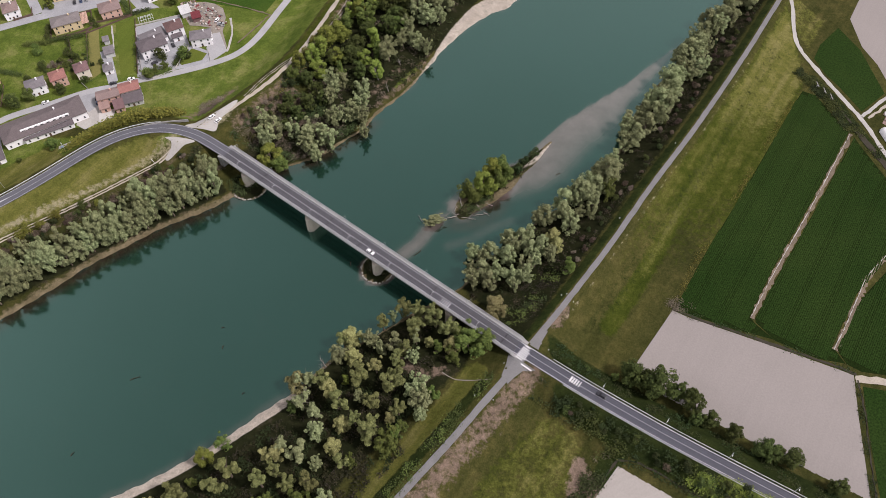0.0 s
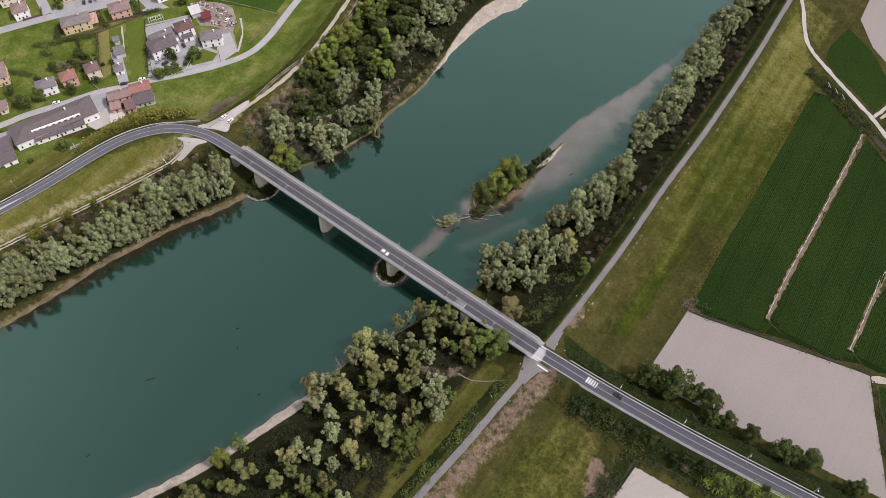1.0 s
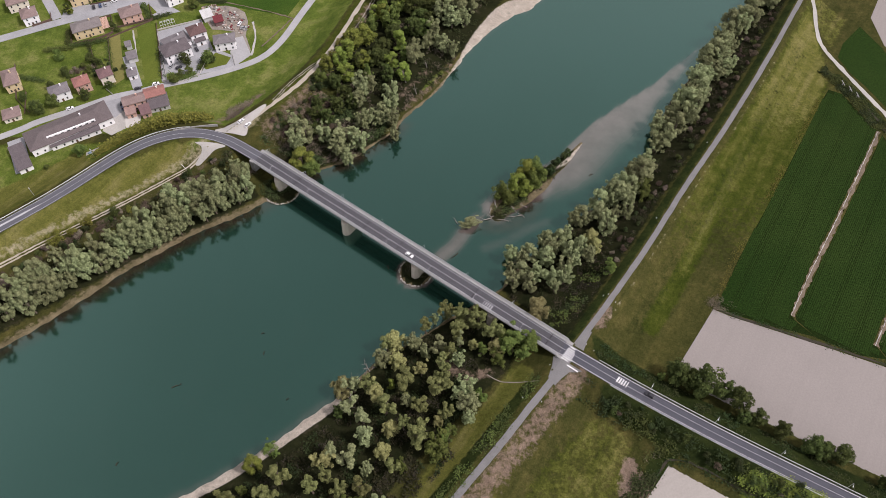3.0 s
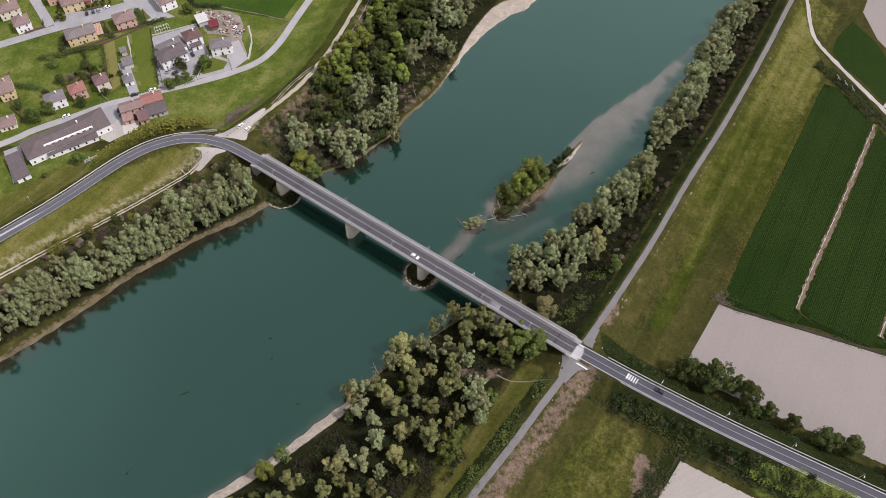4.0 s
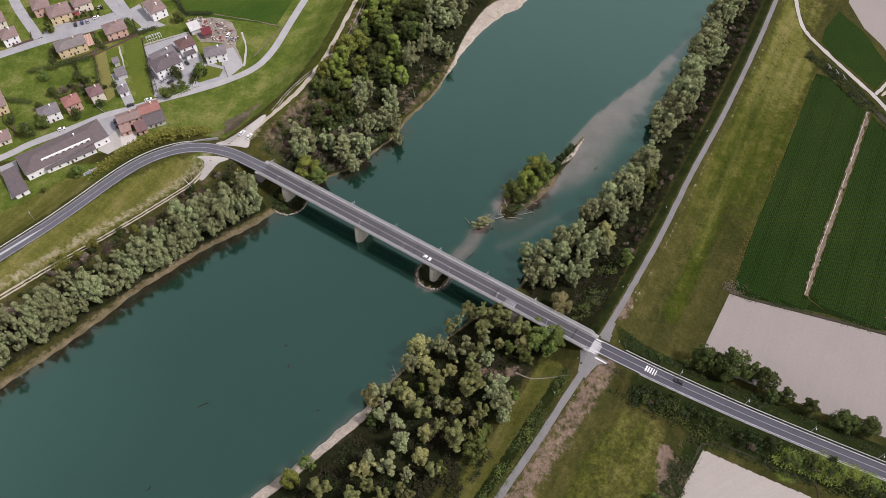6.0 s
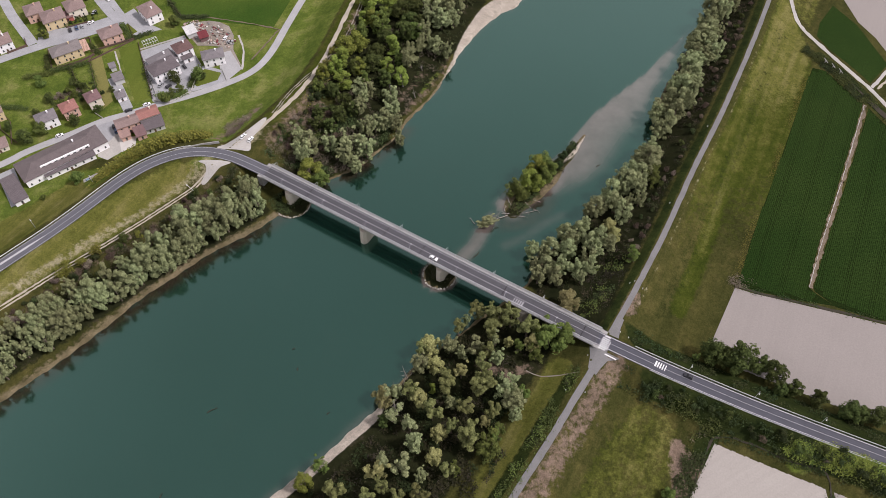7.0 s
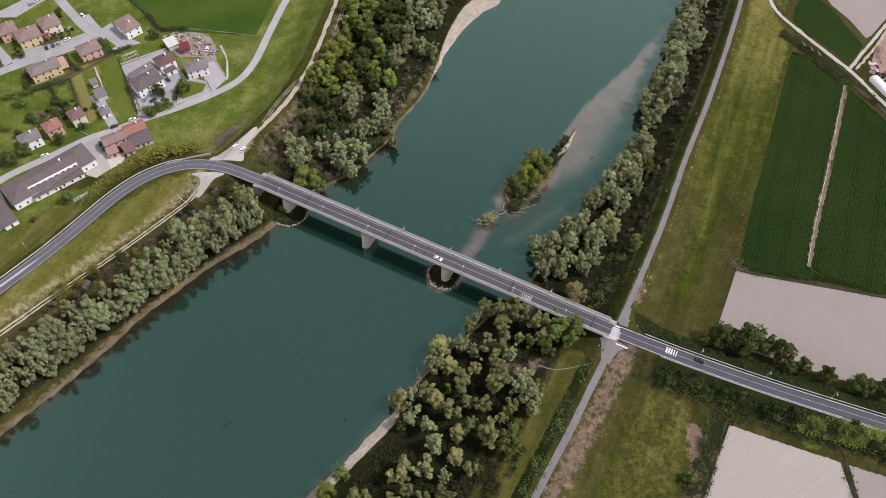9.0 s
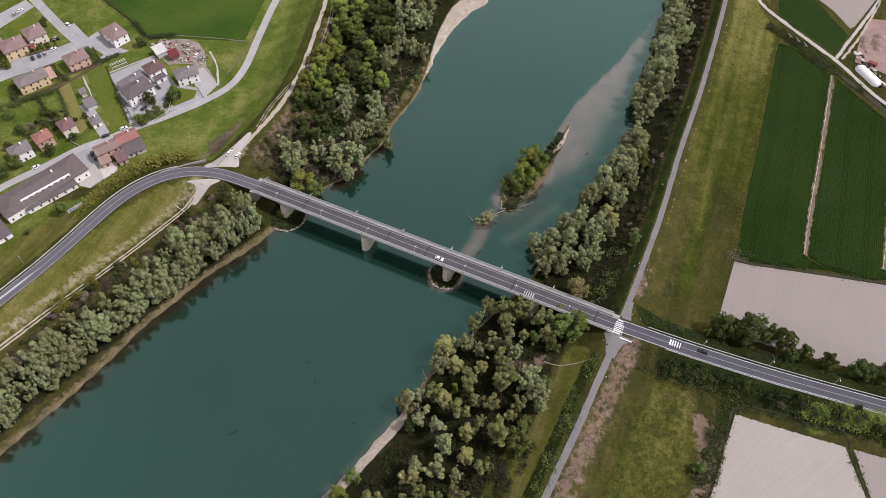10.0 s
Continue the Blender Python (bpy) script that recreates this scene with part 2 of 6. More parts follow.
def build_field(lo, hi, turn, pitch=1.2, grain=0.5, speck=0.35):
    def build(n, l):
        p = world_pos(n)
        wide = noise_of(n, l, p, 0.02, 4)
        fine = noise_of(n, l, p, 1.2, 5, 0.7)
        lines = noise_of(n, l, p, 1.0, 2, 0.5, (1.0 / pitch, 0.02, 1), turn)
        c = ramp(n, l, wide, (0.25, lo), (0.75, hi))
        c = mix(n, l, 1.0, c, ramp(n, l, fine, (0.25, (1 - 0.6 * speck,) * 3), (0.75, (1 + 0.6 * speck,) * 3)), "MULTIPLY")
        c = mix(n, l, grain, c, ramp(n, l, lines, (0.3, (0.88, 0.88, 0.88)), (0.7, (1.1, 1.1, 1.1))), "MULTIPLY")
        return c, fine, 0.08
    return build


M["bare"] = mat("harrowed_soil", build_field((0.228, 0.207, 0.192), (0.262, 0.237, 0.220), 0.6, 1.2, 0.15, 0.14), 0.95, 0.03)
M["bare_pale"] = mat("pale_soil", build_field((0.285, 0.262, 0.238), (0.335, 0.312, 0.284), 1.2, 2.0, 0.3, 0.14), 0.95, 0.03)
M["crop_soil"] = mat("crop_soil", build_field((0.008, 0.016, 0.003), (0.013, 0.022, 0.005), 0.6, 1.2, 0.5, 1.0), 0.95, 0.03)
M["crop"] = mat("wheat", build_field((0.0105, 0.026, 0.0045), (0.020, 0.037, 0.0075), 0.6, 1.2, 0.25, 1.3), 0.9, 0.04)
M["crop_light"] = mat("light_crop", build_field((0.020, 0.052, 0.007), (0.062, 0.092, 0.015), 0.6, 1.2, 0.4, 0.7), 0.9, 0.04)
M["lawn"] = mat("lawn", build_field((0.060, 0.092, 0.013), (0.115, 0.13, 0.026), 0.3, 3), 0.95, 0.03)
M["dry_lawn"] = mat("dry_lawn", build_field((0.13, 0.125, 0.04), (0.19, 0.175, 0.06), 0.3, 3), 0.95, 0.03)


# ---- building blocks ----
def mesh(name, verts, faces, material, smooth=False):
    me = bpy.data.meshes.new(name)
    me.from_pydata([tuple(v) for v in verts], [], [tuple(int(i) for i in f) for f in faces])
    me.materials.append(material)
    if smooth:
        me.polygons.foreach_set("use_smooth", [True] * len(me.polygons))
    me.update()
    return me


def part(name, data, parent, label="", at=None):
    """One mesh object, under a thing or under a part of it."""
    ob = new(name, data)
    ob.parent = parent
    if at is not None:
        ob.matrix_basis = at
    return tagged(ob, label)


def thing(name, label, category, at=None, group="", kind=""):
    """The empty at a thing's base."""
    ob = new(name)
    ob.empty_display_size = 0.5
    if at is not None:
        ob.matrix_basis = at
    return tagged(ob, label, category, group, kind)


def single(name, data, label, category, at=None, group="", kind=""):
    ob = new(name, data)
    if at is not None:
        ob.matrix_basis = at
    return tagged(ob, label, category, group, kind)


class Geo:
    """Collects boxes, prisms and tubes into one mesh."""
    def __init__(self):
        self.v, self.f = [], []

    def add(self, verts, faces):
        k = len(self.v)
        self.v += [tuple(v) for v in verts]
        self.f += [tuple(i + k for i in f) for f in faces]
        return self

    def box(self, x0, y0, z0, x1, y1, z1, b=0.0):
        if b <= 0:
            vs = [(x, y, z) for z in (z0, z1) for y in (y0, y1) for x in (x0, x1)]
            return self.add(vs, [(0, 2, 3, 1), (4, 5, 7, 6), (0, 1, 5, 4), (2, 6, 7, 3), (0, 4, 6, 2), (1, 3, 7, 5)])
        ring = lambda e, z: [(x0 + e, y0 + e, z), (x1 - e, y0 + e, z), (x1 - e, y1 - e, z), (x0 + e, y1 - e, z)]
        vs = ring(0, z0) + ring(0, z1 - b) + ring(b, z1)
        fs = [(3, 2, 1, 0), (8, 9, 10, 11)]
        for k in (0, 4):
            fs += [(k + i, k + (i + 1) % 4, k + 4 + (i + 1) % 4, k + 4 + i) for i in range(4)]
        return self.add(vs, fs)

    def prism(self, poly, z0, z1):
        n = len(poly)
        vs = [(x, y, z0) for x, y in poly] + [(x, y, z1) for x, y in poly]
        fs = [tuple(range(n - 1, -1, -1)), tuple(range(n, 2 * n))] + [(i, (i + 1) % n, n + (i + 1) % n, n + i) for i in range(n)]
        return self.add(vs, fs)

    def tube(self, pts, radii, sides=6):
        pts = [Vector(p) for p in pts]
        rings = []
        for i, p in enumerate(pts):
            d = (pts[min(i + 1, len(pts) - 1)] - pts[max(i - 1, 0)]).normalized()
            a = d.orthogonal().normalized()
            b = d.cross(a)
            rings.append([p + radii[i] * (math.cos(2 * math.pi * k / sides) * a + math.sin(2 * math.pi * k / sides) * b) for k in range(sides)])
        vs = [v for r in rings for v in r]
        fs = []
        for i in range(len(pts) - 1):
            fs += [(i * sides + k, i * sides + (k + 1) % sides, (i + 1) * sides + (k + 1) % sides, (i + 1) * sides + k) for k in range(sides)]
        fs += [tuple(range(sides - 1, -1, -1)), tuple(range((len(pts) - 1) * sides, len(pts) * sides))]
        return self.add(vs, fs)

    def mesh(self, name, material, smooth=False):
        return mesh(name, self.v, self.f, material, smooth)


def arr(pts):
    return np.array(pts, float)


def dist(x, y, line):
    """Distance of points to a polyline, and on which side of it they lie (+1: left of its way)."""
    best, side = np.full(np.shape(x), 1e9), np.zeros(np.shape(x))
    p = arr(line)
    for a, b in zip(p[:-1], p[1:]):
        d = b - a
        t = np.clip(((x - a[0]) * d[0] + (y - a[1]) * d[1]) / (d @ d), 0, 1)
        r = np.hypot(x - a[0] - t * d[0], y - a[1] - t * d[1])
        s = np.sign(d[0] * (y - a[1]) - d[1] * (x - a[0]))
        near = r < best
        best, side = np.where(near, r, best), np.where(near, s, side)
    return best, side


def inside(x, y, poly):
    p = arr(poly)
    out = np.zeros(np.shape(x), bool)
    for (ax, ay), (bx, by) in zip(p, np.roll(p, -1, 0)):
        hit = ((ay > y) != (by > y)) & (x < (bx - ax) * (y - ay) / ((by - ay) if by != ay else 1e-9) + ax)
        out ^= hit
    return out


def smooth(v, a, b):
    t = np.clip((v - a) / (b - a), 0, 1)
    return t * t * (3 - 2 * t)


def spline(pts, step=3.0, closed=False):
    """A smooth line through the points, in even steps."""
    p = arr(pts)
    ext = np.vstack([p[-1], p, p[0], p[1]]) if closed else np.vstack([2 * p[0] - p[1], p, 2 * p[-1] - p[-2]])
    out = []
    for i in range(1, len(ext) - 2):
        a, b, c, d = ext[i - 1:i + 3]
        n = min(24, max(2, int(np.hypot(*(c - b)[:2]) / step)))
        for k in range(n):
            t = k / n
            out.append(0.5 * (2 * b + (c - a) * t + (2 * a - 5 * b + 4 * c - d) * t * t + (3 * b - a - 3 * c + d) * t ** 3))
    if not closed:
        out.append(p[-1])
    return np.array(out)


# ---- the lie of the land (metres over the river's water) ----
BANK_L = spline([(-700, -150), (-330, 86), (-236, 158), (-211, 176), (-189.4, 194), (-165.7, 213), (-139.3, 230), (-112.4, 244), (-92, 262), (-66.6, 272.7), (-54, 282.5), (-40.5, 293.4), (-33, 306), (-19, 319.4), (-7, 336.5), (3.3, 354), (20, 375), (39, 393), (56, 404), (120, 490), (260, 700), (900, 1500)], 6)
BANK_R = spline([(-800, -330), (-260, 25), (-180, 66), (-138, 90), (-116, 101), (-97, 113), (-80, 125), (-66, 135), (-52, 149), (-30, 163), (-8, 176), (10, 187), (25, 203), (46, 221), (70, 239), (92, 259), (106, 280), (117, 303), (138, 330), (168, 367), (197, 399), (262, 480), (400, 690), (1050, 1490)], 9)
RIVER = np.vstack([BANK_L, BANK_R[::-1]])
ROAD_W = [(-417.3, 94.4), (-328, 156.9), (-235.6, 230.4), (-211.8, 250.2), (-185, 275.1), (-167.1, 285.5), (-149.2, 288), (-131.4, 282.3), (-112.2, 268.5)]
ROAD_Z = 11.6  # roads and levee tops
BRIDGE_A, BRIDGE_B = Vector((-112.2, 268.5, ROAD_Z)), Vector((33.9, 147.7, ROAD_Z))
ROAD_E = [(33.9, 147.7), (56.9, 130.1), (75.8, 116.5), (97.6, 101.6), (132.4, 79.3), (188.4, 44.2), (327.4, -39.7)]
LEVEE_L = [(-128.4, 288), (-108.5, 307.8), (-91.6, 327.7), (-76.8, 353.5), (-58.9, 396.2), (-30.1, 466.7), (59.3, 635.5)]
LEVEE_R_S = [(-189, -89.3), (-69.8, 27.8), (-19.2, 82.4), (-0.3, 102.3), (18.6, 123.1), (36.4, 142.5)]
LEVEE_R_N = [(40.4, 149), (58.3, 169.8), (85.1, 203.1), (109.9, 236.3), (141.7, 276.6), (179.4, 327.7), (218.2, 383.3), (327.4, 541.2), (516, 824.2)]
CREST_L = spline(ROAD_W[:-1] + LEVEE_L[1:], 6)
CREST_R = spline(LEVEE_R_S + LEVEE_R_N, 6)
CREST_E = spline([(37.4, 146)] + ROAD_E[1:], 6)
LAND_L = np.vstack([CREST_L, [(60, 3000), (-3000, 3000), (-3000, 95)]])
LAND_R = np.vstack([CREST_R, [(3000, 3000), (3000, -3000), (-190, -3000)]])
BAR_DRY = [(13, 231), (19, 238), (28, 246.5), (38.5, 255.5), (50, 265), (57, 271.5), (64, 279)]
BAR_WET = [(6, 214), (20, 228), (31, 241), (45, 257), (57, 275), (71.7, 291.4), (93.4, 307.6), (114.2, 322.3), (137.4, 342.7), (158, 361), (185, 390)]
BAR_PATCH = [(5, 211), (17, 215.5), (27, 221.5), (38, 226)]
BAR_TAIL = [(-19, 206), (-11, 213), (-5, 222), (2, 229)]
ISLET_W, ISLET_E = (-101, 254.5), (-30.5, 198.5)


def land(x, y):
    """Height, and how shallow the water stands, at points of the plan."""
    x, y = np.asarray(x, float), np.asarray(y, float)
    near = (np.abs(x) < 330) & (y > 0) & (y < 500)
    ox, oy = x, y
    x = x + near * (0.35 * np.sin(y * 0.23 + x * 0.05) + 0.35 * np.sin(y * 0.61 - x * 0.37))
    y = y + near * (0.35 * np.sin(ox * 0.19 + 1.0) + 0.35 * np.sin(ox * 0.57 + oy * 0.31))
    wet = inside(x, y, RIVER)
    dl, dr = dist(x, y, BANK_L)[0], dist(x, y, BANK_R)[0]
    dw = np.minimum(dl, dr)
    left = dl < dr
    x, y = ox, oy
    back_l, back_r = inside(x, y, LAND_L), inside(x, y, LAND_R)
    cl, cr, ce = dist(x, y, CREST_L)[0], dist(x, y, CREST_R)[0], dist(x, y, CREST_E)[0]
    berm = np.where(left, np.clip(0.15 + 0.19 * dw, 0, 5.5), np.clip(0.15 + 0.16 * dw, 0, 4.0))
    base = np.where(back_l, 1.5, np.where(back_r, 4.0, berm))
    top = ROAD_Z - 0.15
    lev = top - 0.53 * np.maximum(0, cl - 5.5)
    lev = np.maximum(lev, top - np.where(back_r, 0.40, 0.5) * np.maximum(0, cr - 3.0))
    lev = np.maximum(lev, np.where(back_r, top - 0.68 * np.maximum(0, ce - 5.6), -9))
    k = 0.8
    dry = np.where(np.abs(base - lev) < 4 * k, k * np.log(np.exp(np.clip(base / k, -30, 30)) + np.exp(np.clip(lev / k, -30, 30))), np.maximum(base, lev))
    dry = np.where((base > lev + 2.2), base, dry)
    bed = -np.clip(np.where(~left & (x < -60), 0.4, np.where(left & (y < 262), 0.33, 1.2)) * dw, 0, 4.0)
    d, s = dist(x, y, BAR_DRY)
    w = 3.4 + 4.0 * smooth(y, 230, 240) - 3.6 * smooth(y, 246, 260) - 3.0 * smooth(y, 260, 279)
    bed = np.maximum(bed, 0.75 - 0.75 * (d / w) ** 2)
    d, s = dist(x, y, BAR_WET)
    along = smooth(y, 208, 262) * (1 - smooth(y, 338, 405))
    d = np.where(s > 0, d / 2.6, d / (30 - 8 * smooth(y, 280, 330)))
    bed = np.maximum(bed, -0.4 - 2.2 * (1 - along) - 1.5 * d ** 2)
    d, s = dist(x, y, BAR_TAIL)
    bed = np.maximum(bed, -0.6 - 1.6 * (d / 7.0) ** 2)
    bed = np.maximum(bed, -1.2 - 1.3 * (dist(x, y, BAR_PATCH)[0] / 7.0) ** 2)
    for (cx, cy), r in ((ISLET_W, 8.8), (ISLET_E, 7.2)):
        d = np.hypot(x - cx, y - cy)
        bed = np.maximum(bed, np.where(d < r, 1.2, 1.2 - 1.2 * (d - r)))
    z = np.where(wet, bed, dry)
    for (cx, cy), r in ((ISLET_W, 8.8), (ISLET_E, 7.2)):
        d = np.hypot(x - cx, y - cy)
        z = np.maximum(z, np.where(d < r + 2, 1.2 - 1.2 * np.maximum(0, d - r), -9))
    return z, smooth(bed, -1.9, 0.1)


# ---- large structure ----
def axis(lo, hi, step, far):
    fine = np.arange(lo, hi + step / 2, step)
    grow = np.cumsum(step * 1.25 ** np.arange(1, 60))
    grow = grow[grow < far]
    return np.concatenate([(lo - grow)[::-1], fine, hi + grow])


def sheet(xs, ys, zs, name, material):
    nx, ny = len(xs), len(ys)
    X, Y = np.meshgrid(xs, ys)
    me = bpy.data.meshes.new(name)
    co = np.stack([X.ravel(), Y.ravel(), zs.ravel()], 1)
    i = (np.arange(ny - 1)[:, None] * nx + np.arange(nx - 1)[None]).ravel()
    quads = np.stack([i, i + 1, i + nx + 1, i + nx], 1)
    me.from_pydata(co.tolist(), [], quads.tolist())
    me.materials.append(material)
    me.polygons.foreach_set("use_smooth", [True] * len(me.polygons))
    return me


def field(me, name, values):
    a = me.attributes.new(name, "FLOAT", "POINT")
    a.data.foreach_set("value", np.asarray(values, np.float32).ravel())


WOOD_LN = [(-240, 164), (-205, 189), (-165, 216), (-130, 238), (-112, 250), (-124, 268), (-150, 250), (-190, 222), (-240, 190)]
WOOD_LF = [(-112, 270), (-92, 265), (-66, 275), (-50, 286), (-40, 303), (-30, 316), (-16, 336), (4, 360), (16, 384), (40, 415), (75, 460), (20, 470), (-30, 440), (-52, 395), (-66, 360), (-82, 334), (-68, 318), (-76, 300), (-96, 288)]
WOOD_RF = [(8, 190), (24, 204), (46, 223), (70, 241), (92, 261), (106, 282), (117, 305), (138, 332), (168, 369), (200, 404), (260, 480), (275, 468), (213, 390), (174, 333), (136, 282), (104, 241), (80, 208), (53, 174), (37, 153)]
WOOD_RN = [(-190, 62), (-138, 92), (-97, 115), (-66, 136), (-52, 151), (-30, 165), (-8, 177), (10, 170), (20, 158), (8, 140), (-10, 125), (-24, 110), (-40, 95), (-70, 62), (-120, 40)]
xs, ys = axis(-320, 320, 1.6, 2600), axis(20, 480, 1.6, 2600)
GX, GY = np.meshgrid(xs, ys)
GZ, _sh = land(GX, GY)


def lie(x, y):
    """Height of the ground sheet at points of the plan."""
    i = np.clip(np.searchsorted(xs, x) - 1, 0, len(xs) - 2)
    j = np.clip(np.searchsorted(ys, y) - 1, 0, len(ys) - 2)
    u, v = (x - xs[i]) / (xs[i + 1] - xs[i]), (y - ys[j]) / (ys[j + 1] - ys[j])
    return (GZ[j, i] * (1 - u) + GZ[j, i + 1] * u) * (1 - v) + (GZ[j + 1, i] * (1 - u) + GZ[j + 1, i + 1] * u) * v


def height(x, y):
    return float(lie(np.array([x]), np.array([y]))[0])


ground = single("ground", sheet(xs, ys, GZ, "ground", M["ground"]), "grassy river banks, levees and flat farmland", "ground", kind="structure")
_dl, _dr = dist(GX, GY, BANK_L)[0], dist(GX, GY, BANK_R)[0]
_wet = inside(GX, GY, RIVER)


def soft_in(poly, edge=3.0):
    d = dist(GX, GY, list(poly) + [poly[0]])[0]
    return np.where(inside(GX, GY, poly), 0.5 + 0.5 * smooth(d, 0, edge), 0.5 - 0.5 * smooth(d, 0, edge))


def soft_line(line, w, edge=2.0):
    d = dist(GX, GY, line)[0]
    return 1 - smooth(d, w - edge, w + edge)


def side_of(line, off):
    p = spline(line, 3.0)[:, :2]
    d = np.gradient(p, axis=0)
    d /= np.linalg.norm(d, axis=1)[:, None]
    return p + np.stack([-d[:, 1], d[:, 0]], 1) * off


me = ground.data
# floors of the woods: litter plus tree shade painted into the ground
litter_shade = np.maximum.reduce([soft_in(WOOD_LN), soft_in(WOOD_LF), soft_in(WOOD_RF), soft_in(WOOD_RN)])
shore = np.maximum(0.52 * (1 - smooth(_dl, 2.5, 6.5)), 1 - smooth(_dl, 0.8, 2.4)) * (GY < 262)
shore = np.maximum(shore, (1 - smooth(np.minimum(_dl, _dr), 0.8, 2.2)))
shore = np.maximum(shore, _wet * 1.0)
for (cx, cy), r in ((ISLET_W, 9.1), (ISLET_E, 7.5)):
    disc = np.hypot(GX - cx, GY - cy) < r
    litter_shade = np.where(disc, 1.0, litter_shade)
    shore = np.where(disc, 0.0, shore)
# island soil, painted dark for the shadow of its trees
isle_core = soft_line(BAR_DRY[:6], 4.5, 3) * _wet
litter_shade = np.maximum(litter_shade, 0.75 * isle_core)
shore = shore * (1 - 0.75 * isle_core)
field(me, "litter_shade", litter_shade)
field(me, "shore", shore)
_bw = np.clip(3.2 + (GY - 358) * 0.2, 2.2, 11)
beach = (1 - smooth(_dl, _bw - 2.5, _bw + 2.5)) * (0.45 + 0.55 * smooth(GY, 325, 372)) * (GY > 318)
beach = np.maximum(beach, (1 - smooth(_dr, 3, 6)) * (1 - smooth(GX, -72, -60)))
beach = np.maximum(beach, 0.8 * soft_line(side_of(BAR_DRY, -1.6), 1.5, 1.5) * smooth(GY, 252, 268))
field(me, "beach", beach)
dirt = 0.57 * soft_line([(40, 135.5), (24, 119.5), (6, 100.5), (-18.5, 74.5)], 6.5, 6)
dirt = np.maximum(dirt, 0.36 * soft_line([(-132, 276), (-158, 257), (-187, 234), (-222, 207)], 6, 5))
dirt = np.maximum(dirt, 0.5 * soft_line([(-110, 292), (-98, 308), (-86, 326), (-74, 346), (-62, 368), (-54, 392)], 6, 6))
dirt = np.maximum(dirt, 0.6 * soft_line([(52, 160), (57, 166)], 4, 3))
dirt = np.maximum(dirt, 0.6 * soft_line([(-20, 148), (-8, 138), (0, 141)], 3.5, 3.5))
dirt = np.maximum(dirt, 0.75 * soft_line([(60, 84), (56, 96), (50, 76), (40, 66)], 4, 4))
dirt = np.maximum(dirt, 0.6 * soft_line([(-262, 176), (-236, 193), (-218, 205)], 3, 3))
dirt = np.maximum(dirt, 0.55 * soft_line([(-140, 302), (-118, 322)], 5, 5))
dirt = np.maximum(dirt, 0.5 * soft_line([(-33, 312), (-16, 331), (-5, 348)], 3, 3))
dirt = np.maximum(dirt, 0.45 * soft_line([(-46, 312), (-34, 322), (-20, 340)], 4, 4))
dirt = np.maximum(dirt, 0.5 * soft_in([(-112, 284), (-102, 290), (-80, 298), (-70, 316), (-84, 326), (-98, 306)], 4))
field(me, "dirt", dirt)
pale = 0.52 * soft_line([(-150, 275), (-170, 260), (-205, 236), (-240, 211)], 3.5, 3)
pale = np.maximum(pale, 0.4 * soft_line(side_of(LEVEE_R_N[:8], -4.3), 0.9, 0.9) * (GY > 160) * (GY < 330))
pale = np.maximum(pale, 0.62 * soft_in([(-141, 293), (-122, 284), (-117, 290), (-110, 301), (-114, 305), (-126, 297)], 4))
pale = np.maximum(pale, 0.6 * soft_in([(-148, 285), (-131, 279), (-140, 273), (-149, 268), (-153, 272), (-146, 279)], 4))
field(me, "pale", np.maximum(pale, 0.5 * soft_line([(-142, 283), (-150, 277)], 4, 3)))
lush = 0.62 * soft_in([(-420, 100), (-330, 165), (-237, 238), (-186, 283), (-168, 293), (-420, 300)], 4)
lush = np.maximum(lush, soft_in([(-330, 300), (-150, 300), (-134, 297), (-113, 314), (-97, 334), (-81, 361), (-63, 403), (-30, 480), (-60, 600), (-330, 600)], 3))
lush = np.maximum(lush, 0.48 * soft_in([(-330, 158), (-237, 226), (-186, 270), (-160, 284), (-146, 280), (-160, 266), (-190, 244), (-240, 209), (-330, 146)], 4))
lush = np.maximum(lush, 0.8 * soft_line([(103, 82), (114, 83), (136, 71)], 5, 4))
lush = np.maximum(lush, 0.6 * soft_line([(-143, 283), (-160, 273), (-182, 262)], 5, 4))
meadow = soft_in([(62, 170), (88, 203), (113, 236), (145, 276), (184, 328), (224, 386), (224, 350), (216, 312), (184, 264), (140, 202), (110, 172), (96, 160)], 4) * (0.30 + 0.40 * smooth(GY, 175, 255))
meadow = np.maximum(meadow, 0.52 * soft_in([(50, 128), (62, 108), (60, 88), (30, 55), (-30, 40), (-10, 70), (24, 108)], 8))
for poly in ([(-420, 100), (-330, 165), (-237, 238), (-186, 283), (-168, 293), (-420, 300)], [(-330, 158), (-237, 226), (-186, 270), (-160, 284), (-146, 280), (-158, 264), (-188, 242), (-240, 206), (-330, 143)]):
    meadow = np.maximum(meadow, 0.85 * soft_in(poly, 4))
meadow = np.maximum(meadow, 0.6 * soft_line(LEVEE_L[1:], 6.5, 4))
meadow = np.maximum(meadow, 0.8 * soft_line([(-46, 66), (-13, 103), (8, 129), (14, 138)], 6, 4))
meadow = np.maximum(meadow, 0.8 * soft_line([(78, 160), (99, 188), (124.5, 226), (162, 284), (203, 345)], 5, 4))
field(me, "meadow", meadow)
lush = np.maximum(lush, 0.7 * soft_line([(-24, 327), (-12, 341)], 3.2, 2.5))
field(me, "lush", lush)
straw = 0.95 * soft_line([(-60, 54), (-27.8, 91), (-9, 111), (9, 131), (15, 138)], 5.5, 4)
straw = np.maximum(straw, soft_in([(120, 245), (145, 276), (184, 328), (224, 386), (224, 350), (218, 316), (186, 270), (150, 218)], 6) * 0.62 * smooth(GY, 235, 310))
